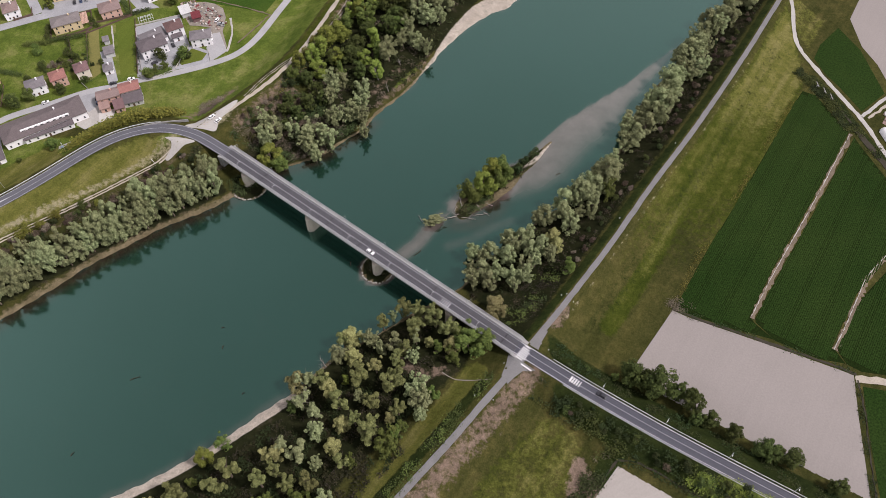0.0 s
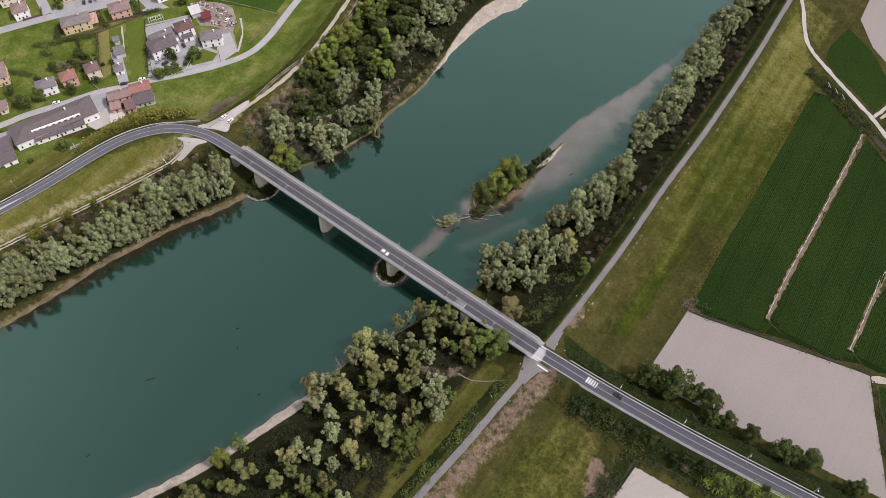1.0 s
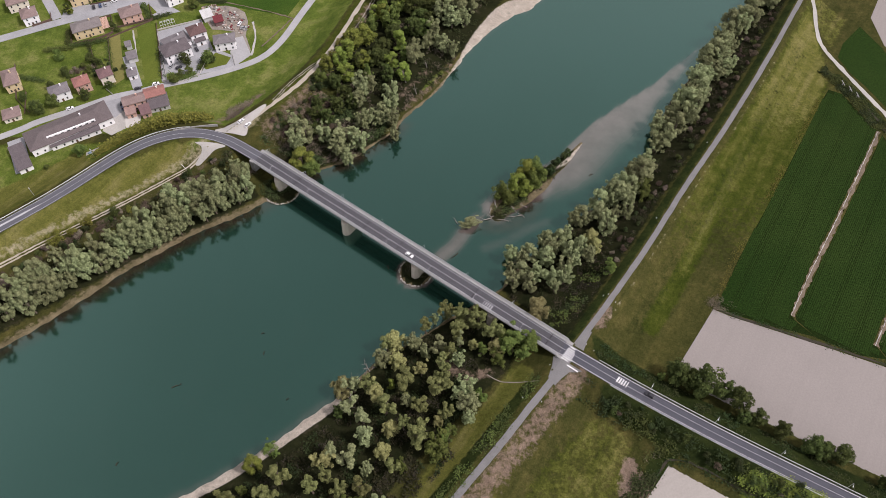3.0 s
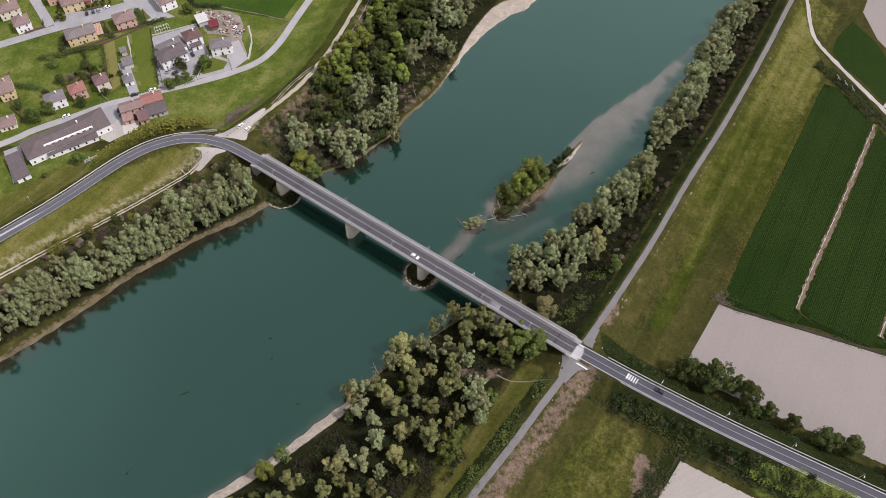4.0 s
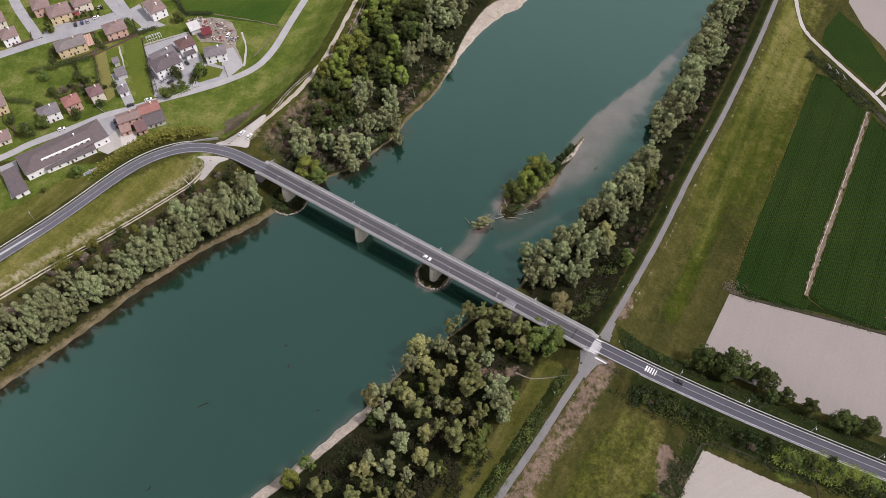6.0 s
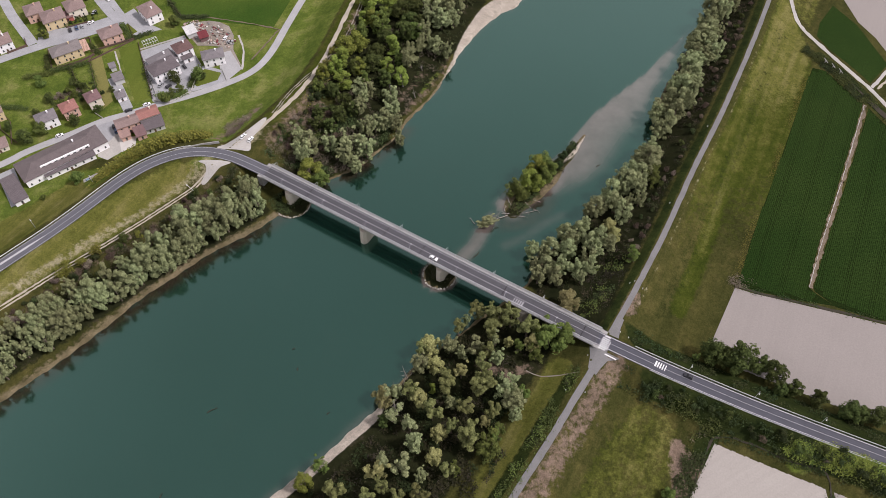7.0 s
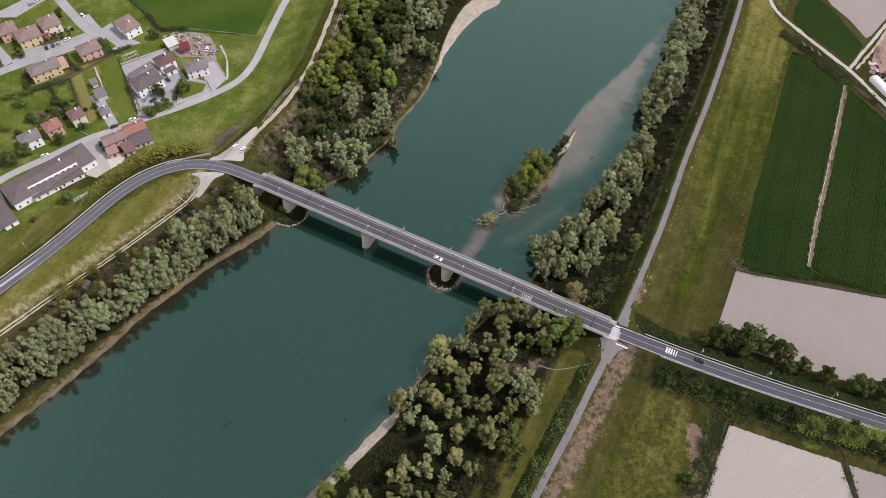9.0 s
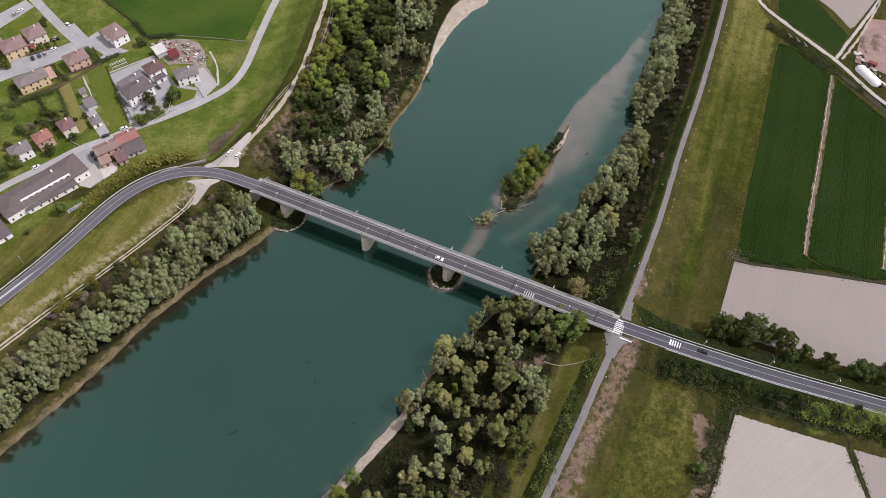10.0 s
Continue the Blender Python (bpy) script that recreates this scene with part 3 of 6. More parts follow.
straw = np.maximum(straw, 0.5 * soft_line([(99, 188), (124.5, 226), (162, 284), (203, 345)], 3.5, 3.5))
straw = np.maximum(straw, 0.5 * soft_in([(226, 340), (234, 350), (250, 372), (224, 400), (220, 372)], 4))
for poly in ([(-420, 100), (-330, 165), (-237, 238), (-200, 270), (-214, 290), (-240, 272), (-420, 160)], [(-330, 158), (-237, 226), (-186, 270), (-160, 284), (-146, 280), (-158, 264), (-188, 242), (-240, 206), (-330, 143)]):
    straw = np.maximum(straw, 0.72 * soft_in(poly, 4))
straw = np.maximum(straw, 0.45 * soft_in([(50, 126), (62, 108), (60, 88), (30, 55), (-30, 40), (-6, 74), (26, 108)], 8))
field(me, "straw", straw)
verge = np.maximum(soft_line(side_of(ROAD_E, 9.0), 5.5, 3), soft_line(side_of(ROAD_E, -9.0), 5.0, 3)) * smooth(GX, 44, 52)
verge = np.maximum(verge, 0.9 * soft_line([(72, 101), (66, 92), (56, 80), (40, 62)], 5, 3))
verge = np.maximum(verge, 0.8 * soft_line([(222, 320), (230, 300), (234, 280), (243, 250), (250, 228)], 3.5, 2))
verge = np.maximum(verge, 0.8 * soft_line([(17, 131), (-4.5, 107), (-24, 86.4), (-50, 57)], 2.8, 2))
verge = np.maximum(verge, 0.42 * soft_line([(70, 158), (104, 203), (150, 262), (205, 340)], 7, 5))
verge = np.maximum(verge, 0.75 * soft_line(side_of(LEVEE_R_N, 4.2), 2.4, 1.5))
field(me, "verge", verge)

wxs, wys = axis(-320, 320, 3.0, 2600), axis(20, 480, 3.0, 2600)
WX, WY = np.meshgrid(wxs, wys)
river = single("water", sheet(wxs, wys, np.zeros(WX.shape), "water", M["water"]), "calm green river water with pale shallows", "river", kind="structure")
_edge = np.minimum(dist(WX, WY, BANK_L)[0], dist(WX, WY, BANK_R)[0])
field(river.data, "shallow", land(WX, WY)[1] * np.where((dist(WX, WY, BANK_L)[0] < 12) & (WY < 262), 0.25, 0.35 + 0.65 * smooth(_edge, 3, 8)))


# brown shallows by the left bank, the trees' dark reflection painted in with them
silt_shade = (1 - smooth(dist(WX, WY, BANK_L)[0], 1, 9)) * (WY < 300) * inside(WX, WY, RIVER)
# shadow beside the island, painted as dark brown water
silt_shade = np.maximum(silt_shade, 0.75 * (1 - smooth(dist(WX, WY, [(8, 226), (18, 226), (27, 231), (33, 238)])[0], 2, 9)))
field(river.data, "silt_shade", silt_shade)


def strip(line, width, z=None, up=0.12, step=3.0, skirt=0.3, cross=5, ragged=0.0):
    """A band that follows a line, draped on the land or held at a level, with skirts at its edges."""
    p = spline(line, step)
    d = np.gradient(p[:, :2], axis=0)
    d /= np.linalg.norm(d, axis=1)[:, None]
    nrm = np.stack([-d[:, 1], d[:, 0]], 1)
    offs = np.linspace(-0.5, 0.5, cross) * width
    rng = np.random.default_rng(len(p))
    V, F = [], []
    jit = rng.normal(0, ragged, (len(p), 2))
    rows = []
    for j, o in enumerate(offs):
        oo = np.full(len(p), o)
        if ragged and j in (0, cross - 1):
            oo = oo + jit[:, 0 if j == 0 else 1]
        q = p[:, :2] + nrm * oo[:, None]
        zz = (lie(q[:, 0], q[:, 1]) if z is None else np.full(len(q), z)) + up
        rows.append(np.column_stack([q, zz]))
    if z is None:
        top = np.max([r[:, 2] for r in rows], axis=0)
        for r in rows:
            r[:, 2] = np.maximum(r[:, 2], top - 0.25)
    lo, hi = rows[0].copy(), rows[-1].copy()
    lo[:, 2] -= skirt
    hi[:, 2] -= skirt
    rows = [lo] + rows + [hi]
    m = len(p)
    for r in rows:
        V += r.tolist()
    for j in range(len(rows) - 1):
        F += [(j * m + i, j * m + i + 1, (j + 1) * m + i + 1, (j + 1) * m + i) for i in range(m - 1)]
    return V, F


def band(name, line, width, material, **kw):
    v, f = strip(line, width, **kw)
    return mesh(name, v, [q[::-1] for q in f], material)


def flat(name, poly, z, material, thick=0.15):
    return Geo().prism(poly if Geo_ccw(poly) else poly[::-1], z - thick, z).mesh(name, material)


def Geo_ccw(poly):
    p = arr(poly)
    q = np.roll(p, -1, 0)
    return float(np.sum(p[:, 0] * q[:, 1] - q[:, 0] * p[:, 1])) > 0


side_line = side_of


def draped(name, poly, material, up=0.13, step=1.6):
    """A patch of surface that follows the ground."""
    bm = bmesh.new()
    pts = poly if Geo_ccw(poly) else poly[::-1]
    bm.faces.new([bm.verts.new((x, y, 0)) for x, y in pts])
    p = arr(poly)
    for k in (0, 1):
        no = Vector((1, 0, 0)) if k == 0 else Vector((0, 1, 0))
        for v in np.arange(p[:, k].min() + step, p[:, k].max(), step):
            bmesh.ops.bisect_plane(bm, geom=bm.verts[:] + bm.edges[:] + bm.faces[:], plane_co=no * v, plane_no=no)
    co = np.array([v.co[:2] for v in bm.verts])
    for v, z in zip(bm.verts, lie(co[:, 0], co[:, 1]) + up):
        v.co.z = z
    edge = bmesh.ops.extrude_edge_only(bm, edges=[e for e in bm.edges if e.is_boundary])
    for v in edge["geom"]:
        if isinstance(v, bmesh.types.BMVert):
            v.co.z -= 0.4
    md = bpy.data.meshes.new(name)
    bm.to_mesh(md)
    bm.free()
    md.materials.append(material)
    return md


# ---- roads, tracks and paths ----
def road(name, line, label, surface="asphalt"):
    """An asphalt road on its bank, with its painted lines as parts."""
    r = thing(name, label, "road", kind="structure")
    part("carriageway", band("carriageway", line, 6.9, M[surface], z=ROAD_Z, up=0.0, cross=3, skirt=0.6), r)
    for o in (-3.0, 3.0):
        part("edge_line", band("edge_line", side_line(line, o), 0.18, M["line_paint" if surface == "pale_asphalt" else "paint"], z=ROAD_Z, up=0.02, cross=2, skirt=0.01), r, "white painted edge line")
    part("centre_line", band("centre_line", line, 0.14, M["line_paint"], z=ROAD_Z, up=0.02, cross=2, skirt=0.01), r, "white painted centre line")
    return r


road_west = road("road_west", ROAD_W, "grey asphalt road curving along the levee top", "pale_asphalt")
road_east = road("road_east", ROAD_E, "grey asphalt road on a low bank between fields")
for nm, ln, w, m, lab, rg in (
    ("path_levee", LEVEE_R_S, 3.0, "old_asphalt", "worn grey paved path on the levee", 0.07),
    ("path_levee", LEVEE_R_N, 2.7, "old_asphalt", "worn grey paved path on the levee top", 0.07),
    ("track_levee", LEVEE_L, 2.6, "track", "pale gravel track on the grassy levee", 0.25),
    ("track_field", [(216, 420), (226, 388), (222, 352), (229, 321), (240, 284), (246, 250), (262, 215), (300, 150)], 2.5, "gravel", "pale gravel farm track beside a ditch", 0.2),
    ("track_field", [(243.5, 287), (264.2, 301.5), (285.6, 319), (330, 358)], 1.3, "track", "faint dirt track beside a farm track", 0.25),
    ("track_field", [(240.6, 288.6), (255.8, 300), (277, 315.3), (301, 333.5), (340, 368)], 2.0, "gravel", "pale gravel farm track between fields", 0.2),
    ("track_field", [(183, 131), (200, 128), (230, 120), (300, 100)], 3.2, "track", "pale dirt farm track between fields", 0.3),
):
    single(nm, band(nm, ln, w, M[m], ragged=rg), lab, "path" if "path" in nm else "track", kind="structure")
for o in (-0.8, 0.8):
    single("wheel_track", band("wheel_track", side_line([(-141, 276), (-148, 270.5), (-159, 262), (-186, 242.5), (-213, 224.5), (-240, 205), (-300, 160)], o), 0.75, M["track"], ragged=0.12, up=0.1),
           "pale wheel track worn into the grass", "track", kind="structure")
single("foot_path", band("foot_path", [(0, 140), (6, 136), (14, 134), (22, 133)], 0.45, M["scrap_soil"], ragged=0.1), "narrow pale trodden path in grass", "path", kind="structure")
for o in (-0.7, 0.7):
    single("wheel_track", band("wheel_track", side_line([(-108, 311), (-98, 326.5), (-85, 341), (-76, 350), (-65, 366), (-56, 386), (-49, 407)], o), 0.5, M["scrap_soil"], ragged=0.18, up=0.07),
           "faint wheel track worn beside the levee track", "track", kind="structure")
# the splays where tracks meet the road
for nm, poly, m, lab in (
    ("junction", [(39.6, 148.6), (43.2, 145.9), (45.4, 150.5), (48.4, 154.9), (45.6, 157.1)], "old_asphalt", "worn grey paved mouth of the levee path"),
    ("junction", [(25.9, 134.1), (28.5, 140), (29.8, 145), (35.5, 140.4), (40.9, 136.1), (35.5, 136.1), (31, 132.7), (28.3, 130.1)], "old_asphalt", "worn grey paved mouth of the levee path"),
    ("lay_by", [(-138.3, 289.3), (-134.7, 293.9), (-128.2, 296.7), (-120.1, 302.1), (-113.2, 308.0), (-111.8, 306.6), (-116.4, 298.4), (-120.0, 292.9), (-121.0, 284.8), (-127.8, 286.4)], "gravel", "pale gravel lay-by at the bridge end"),
    ("lay_by", [(-148, 281.3), (-138.7, 280.4), (-131, 277.6), (-136.5, 275.6), (-141, 272), (-145.6, 268.6), (-147.4, 270.2), (-144.3, 274.8), (-144.6, 278.8)], "gravel", "pale gravel track mouth beside the road"),
):
    if nm == "lay_by":
        poly = [tuple(q) for q in spline(poly, 1.2, True)]
    single(nm, draped(nm, poly, M[m]), lab, "junction", kind="structure")

# ---- bridge ----
BDIR = (BRIDGE_B - BRIDGE_A).normalized()
BLEN = (BRIDGE_B - BRIDGE_A).length
BPOSE = Matrix.Translation(BRIDGE_A) @ Matrix.Rotation(math.atan2(BDIR.y, BDIR.x), 4, "Z")
bridge = thing("bridge", "long grey concrete road bridge on piers over the river", "bridge", BPOSE)
g = Geo()
g.add([(x, y, z) for x in (0, BLEN) for y, z in ((-4.7, -0.05), (-4.7, -0.5), (-4.0, -0.7), (4.2, -0.7), (5.3, -0.5), (5.3, -0.05))],
      [(i, (i + 1) % 6, 6 + (i + 1) % 6, 6 + i) for i in range(6)] + [(5, 4, 3, 2, 1, 0), (6, 7, 8, 9, 10, 11)])
part("deck", g.mesh("deck", M["concrete"]), bridge)
PIERS = [17.0, 64.0, 109.0, 154.0]
for y in (-2.9, 0.0, 2.9):
    g = Geo()
    ends = [0.5] + PIERS + [BLEN - 0.5]
    for a, b in zip(ends[:-1], ends[1:]):
        g.box(a + 0.1, y - 0.35, -1.9, b - 0.1, y + 0.35, -0.6)
    part("girder", g.mesh("girder", M["concrete"]), bridge)
part("carriageway", Geo().box(0, -3.55, -0.05, BLEN, 3.55, 0.0).mesh("carriageway", M["bridge_asphalt"]), bridge, "grey asphalt carriageway")
for y0, y1 in ((-4.7, -3.58), (3.58, 5.3)):
    part("walkway", Geo().box(0, y0, -0.05, BLEN, y1, 0.16, 0.03).mesh("walkway", M["concrete"]), bridge, "pale concrete walkway")
for y in (-3.05, 3.05):
    part("edge_line", Geo().box(0, y - 0.1, 0, BLEN, y + 0.1, 0.02).mesh("edge_line", M["line_paint"]), bridge, "white painted edge line")
part("centre_line", Geo().box(0, -0.075, 0, BLEN, 0.075, 0.02).mesh("centre_line", M["line_paint"]), bridge, "white painted centre line")
for x in (28.1, 75.3, 96.4, 141.7, 182.5):
    part("expansion_joint", Geo().box(x - 0.22, -3.5, 0, x + 0.22, 3.5, 0.025).mesh("expansion_joint", M["joint"]), bridge, "dark rubber expansion joint")
for y in (-4.6, 5.2):
    for z in (0.55, 0.85, 1.15):
        part("rail", Geo().box(0, y - 0.06, z - 0.05, BLEN, y + 0.06, z + 0.05).mesh("rail", M["steel"]), bridge, "galvanised steel rail")
for y in (-3.7, 3.7):
    part("guard_rail", Geo().box(0, y - 0.06, 0.5, BLEN, y + 0.06, 0.8).mesh("guard_rail", M["steel"]), bridge, "galvanised steel guard rail")
post = Geo().box(-0.06, -0.06, 0.1, 0.06, 0.06, 1.2).mesh("post", M["steel"])
for i in range(0, int(BLEN / 3) + 1):
    for y in (-4.6, 5.2):
        part("post", post, bridge, at=pose(min(i * 3 + 0.1, BLEN - 0.1), y, 0))
g = Geo()
nose = [(-2.0, -4.2), (-0.9, -5.9), (0.9, -5.9), (2.0, -4.2), (2.0, 4.2), (0.9, 5.9), (-0.9, 5.9), (-2.0, 4.2)]
n6 = len(nose)
vs = [(x * 1.15, y * 1.03, -14.2) for x, y in nose] + [(x, y * 0.97, -3.6) for x, y in nose] + [(x * 1.25, y * 0.9, -2.1) for x, y in nose]
g.add(vs, [tuple(range(n6 - 1, -1, -1)), tuple(range(2 * n6, 3 * n6))] + [(k + i, k + (i + 1) % n6, k + n6 + (i + 1) % n6, k + n6 + i) for k in (0, n6) for i in range(n6)])
pier = g.mesh("pier", M["pier"])
for x in PIERS:
    part("pier", pier, bridge, "stained beige concrete pier with pointed noses", pose(x, 0, 0))
for x0, x1 in ((-2.5, 0.5), (BLEN - 0.5, BLEN + 3)):
    part("abutment", Geo().box(x0, -4.9, -7, x1, 5.2, -0.12, 0.0).mesh("abutment", M["concrete"]), bridge, "grey concrete abutment")

# stone rings round the piers' islets
rng = random.Random(5)
blk = []
for k in range(4):
    bm = bmesh.new()
    bmesh.ops.create_icosphere(bm, subdivisions=1, radius=0.5)
    for v in bm.verts:
        v.co *= rng.uniform(0.75, 1.2)
        v.co.z *= 0.7
    md = bpy.data.meshes.new("stone")
    bm.to_mesh(md)
    bm.free()
    md.materials.append(M["stone"])
    blk.append(md)
for (cx, cy), r in ((ISLET_W, 9.6), (ISLET_E, 8.2)):
    ring = thing("stone_ring", "ring of pale riprap stones round a bridge pier", "riprap", pose(cx, cy, 0.3))
    for i in range(int(r * 15)):
        a = rng.uniform(0, 2 * math.pi)
        s = rng.uniform(0.5, 1.1)
        part("stone", rng.choice(blk), ring, at=Matrix.LocRotScale((math.cos(a) * r * rng.uniform(0.96, 1.04), math.sin(a) * r * rng.uniform(0.96, 1.04), rng.uniform(-0.2, 0.3)), Euler((0, 0, rng.uniform(0, 6))), (s, s, s)))


# ---- painted stripes ----
def bars(cx, cy, ang, count, pitch, length, width, label, parent, thin=0.0, paint="paint"):
    """Painted bars one after the other along the angle, each lying across it."""
    for i in range(count):
        w = width * (1 - thin * i)
        o = (i - (count - 1) / 2) * pitch
        bar = Geo().box(-w / 2, -length / 2, 0, w / 2, length / 2, 0.03).mesh("stripe", M[paint])
        part("stripe", bar, parent, label, pose(cx + math.cos(ang) * o, cy + math.sin(ang) * o, ROAD_Z + 0.01, 0, 0, math.degrees(ang)))


E_ANG = math.atan2(BDIR.y, BDIR.x)
bars(36, 144.3, E_ANG + math.pi / 2, 7, 0.95, 3.4, 0.5, "white zebra crossing stripe", road_east)
bars(57.7, 130.1, E_ANG, 5, 1.1, 2.9, 0.75, "white rumble stripe", road_east, 0.12)
bars(2.3, 171.2, E_ANG + math.pi, 5, 1.1, 2.9, 0.6, "worn white rumble stripe", road_east, 0.12, "line_paint")
for cx, cy, ln, w in ((37.0, 137.6, 5.5, 0.6), (38.6, 147.3, 2.6, 0.5)):
    bars(cx, cy, E_ANG + math.pi / 2, 1, 1, ln, w, "white stop line", road_east)
for i in range(5):
    bars(37.7 + (i - 2) * 0.9 * 0.64, 142.9 + (i - 2) * 0.9 * 0.77, E_ANG, 1, 1, 0.5, 0.5, "white painted block", road_east)


isle = [(-219.7, 243.3), (-227.7, 237.9), (-236.6, 231), (-260.5, 213.1), (-262.4, 209.9), (-237.6, 228.8), (-228.3, 235.9)]
part("traffic_island", flat("traffic_island", isle, ROAD_Z + 0.03, M["line_paint"], 0.02), road_west, "worn white painted traffic island")

# ---- rails, lamps and posts along the roads ----
def guard_rail(line, label):
    t = thing("guard_rail", label, "guard rail")
    part("rail", band("rail", line, 0.14, M["white_metal"], z=ROAD_Z + 0.55, up=0.2, cross=2, skirt=0.34), t)
    p = spline(line, 4.0)
    stake = Geo().box(-0.07, -0.07, -1.2, 0.07, 0.07, 0.75).mesh("post", M["steel"])
    for q in p:
        part("post", stake, t, at=pose(q[0], q[1], ROAD_Z))
    return t


def cut(line, a, b):
    p = spline(line, 3.0)[:, :2]
    n = len(p)
    return p[int(a * n):max(int(a * n) + 2, int(b * n))]


guard_rail(side_line(cut(ROAD_E, 0.06, 1.0), 4.0), "white steel guard rail on posts beside the road")
guard_rail(side_line(cut(ROAD_E, 0.1, 1.0), -4.0), "white steel guard rail on posts beside the road")
guard_rail(side_line(cut(ROAD_W, 0.0, 0.86), 4.1), "white steel guard rail on posts along the outside of the bend")
single("low_wall", band("low_wall", [(-161.2, 290.2), (-152.2, 292), (-145.3, 292.9), (-137.3, 293.4)], 0.35, M["concrete"], z=ROAD_Z + 0.4, up=0.2, cross=2, skirt=1.6), "low pale concrete wall beside the road", "wall", kind="structure")


def lamp(x, y, z, deg, tall, label):
    t = thing("street_lamp", label, "street lamp", pose(x, y, z, 0, 0, deg), "lamps along the road")
    part("pole", Geo().tube([(0, 0, -1.5), (0, 0, tall * 0.6), (0, 0, tall)], [0.11, 0.09, 0.06], 8).mesh("pole", M["steel"]), t)
    part("arm", Geo().tube([(0, 0, tall - 0.1), (0.5, 0, tall + 0.2), (1.4, 0, tall + 0.3)], [0.05, 0.05, 0.04], 6).mesh("arm", M["steel"]), t)
    part("head", Geo().box(1.2, -0.16, tall + 0.22, 1.95, 0.16, tall + 0.38, 0.05).mesh("head", M["white_metal"]), t, "pale lamp head")
    return t


for x, y in ((68.8, 125.7), (92.6, 109.6), (115.4, 94.6), (137.7, 80.3)):
    lamp(x, y, ROAD_Z - 0.3, -125, 7.6, "tall grey steel street lamp beside the road")
for i in range(7):
    q = BPOSE @ Vector((14 + i * 26, -4.45, 0.16))
    lamp(q.x, q.y, q.z, math.degrees(E_ANG) + 90, 4.6, "slim grey lamp post on the bridge walkway")
    q = BPOSE @ Vector((4 + i * 26, 5.0, 0.16))
    lamp(q.x, q.y, q.z, math.degrees(E_ANG) - 90, 4.6, "slim grey lamp post on the bridge walkway")
for x, y in ((-203, 277), (-228, 251)):
    lamp(x, y, height(x, y), -50, 7.0, "tall pale street lamp below the road bank")
stub = Geo().tube([(0, 0, -0.5), (0, 0, 0.7)], [0.16, 0.14], 8).mesh("post", M["white_metal"])
cap = Geo().tube([(0, 0, 0.7), (0, 0, 0.95)], [0.2, 0.08], 8).mesh("cap", M["white_metal"])
for x, y in ((13.8, 125.6), (21.5, 122.8), (27.5, 140.3), (44.9, 149), (47.9, 146), (37.4, 151.5), (56.8, 173.8), (61.8, 169.8), (59.3, 174.3), (91.1, 217.5), (128.8, 266.1)):
    t = thing("bollard", "short white bollard beside the levee path", "bollard", pose(x, y, height(x, y)), "bollards along the levee path")
    part("post", stub, t)
    part("cap", cap, t)
gate = thing("barrier", "white bar gate across the wheel track", "barrier", pose(-153, 267.5, height(-153, 267.5), 0, 0, -50))
part("bar", Geo().box(-3, -0.07, 0.9, 3, 0.07, 1.1).mesh("bar", M["white_metal"]), gate)
for x in (-3, 3):
    part("post", Geo().box(x - 0.1, -0.1, -0.5, x + 0.1, 0.1, 1.2).mesh("post", M["white_metal"]), gate)


# ---- cars ----
def car(x, y, z, deg, colour, label):
    t = thing("car", label, "car", pose(x, y, z, 0, 0, deg))
    key = "car%s" % (colour,)
    if key not in M:
        M[key] = plain("car_paint", colour, 0.3, 0.03, 1, spec=0.5)
    prof = [(-2.1, 0.35), (-2.15, 0.75), (-1.5, 0.95), (0.9, 0.95), (1.95, 0.78), (2.1, 0.5), (2.05, 0.3)]
    n = len(prof)
    g = Geo()
    g.add([(a, -0.86, b) for a, b in prof] + [(a, 0.86, b) for a, b in prof], [tuple(range(n)), tuple(range(2 * n - 1, n - 1, -1))] + [(i, n + i, n + (i + 1) % n, (i + 1) % n) for i in range(n)])
    body = part("body", g.mesh("body", M[key]), t)
    cab = [(-1.75, -0.8, 0.95), (0.95, -0.8, 0.95), (0.95, 0.8, 0.95), (-1.75, 0.8, 0.95), (-1.35, -0.62, 1.44), (0.2, -0.62, 1.44), (0.2, 0.62, 1.44), (-1.35, 0.62, 1.44)]
    part("glasshouse", Geo().add(cab, [(0, 1, 5, 4), (1, 2, 6, 5), (2, 3, 7, 6), (3, 0, 4, 7), (4, 5, 6, 7)]).mesh("glasshouse", M["joint"]), t, "dark glass")
    part("roof", Geo().box(-1.38, -0.64, 1.42, 0.22, 0.64, 1.48, 0.03).mesh("roof", M[key]), t)
    wheel = Geo().tube([(0, -0.1, 0), (0, 0.1, 0)], [0.32, 0.32], 12).mesh("wheel", M["tyre"])
    for a in (-1.3, 1.3):
        for b in (-0.8, 0.8):
            part("wheel", wheel, t, at=pose(a, b, 0.32))
    return t


WHITE_P, DARK_P, GREY_P, BLUE_P = (0.75, 0.75, 0.75), (0.03, 0.03, 0.035), (0.3, 0.31, 0.32), (0.05, 0.08, 0.16)
q = BPOSE @ Vector((104, -1.7, 0.0))
car(q.x, q.y, ROAD_Z, math.degrees(E_ANG), WHITE_P, "white hatchback car on the bridge")
car(68.0, 123.3, ROAD_Z, math.degrees(E_ANG) + 182, DARK_P, "black car on the asphalt road")


# ---- fields ----
def fieldsheet(name, poly, m, label, z=4.06, cat="field"):
    return single(name, flat(name, poly, z, M[m], 0.3), label, cat, kind="structure")


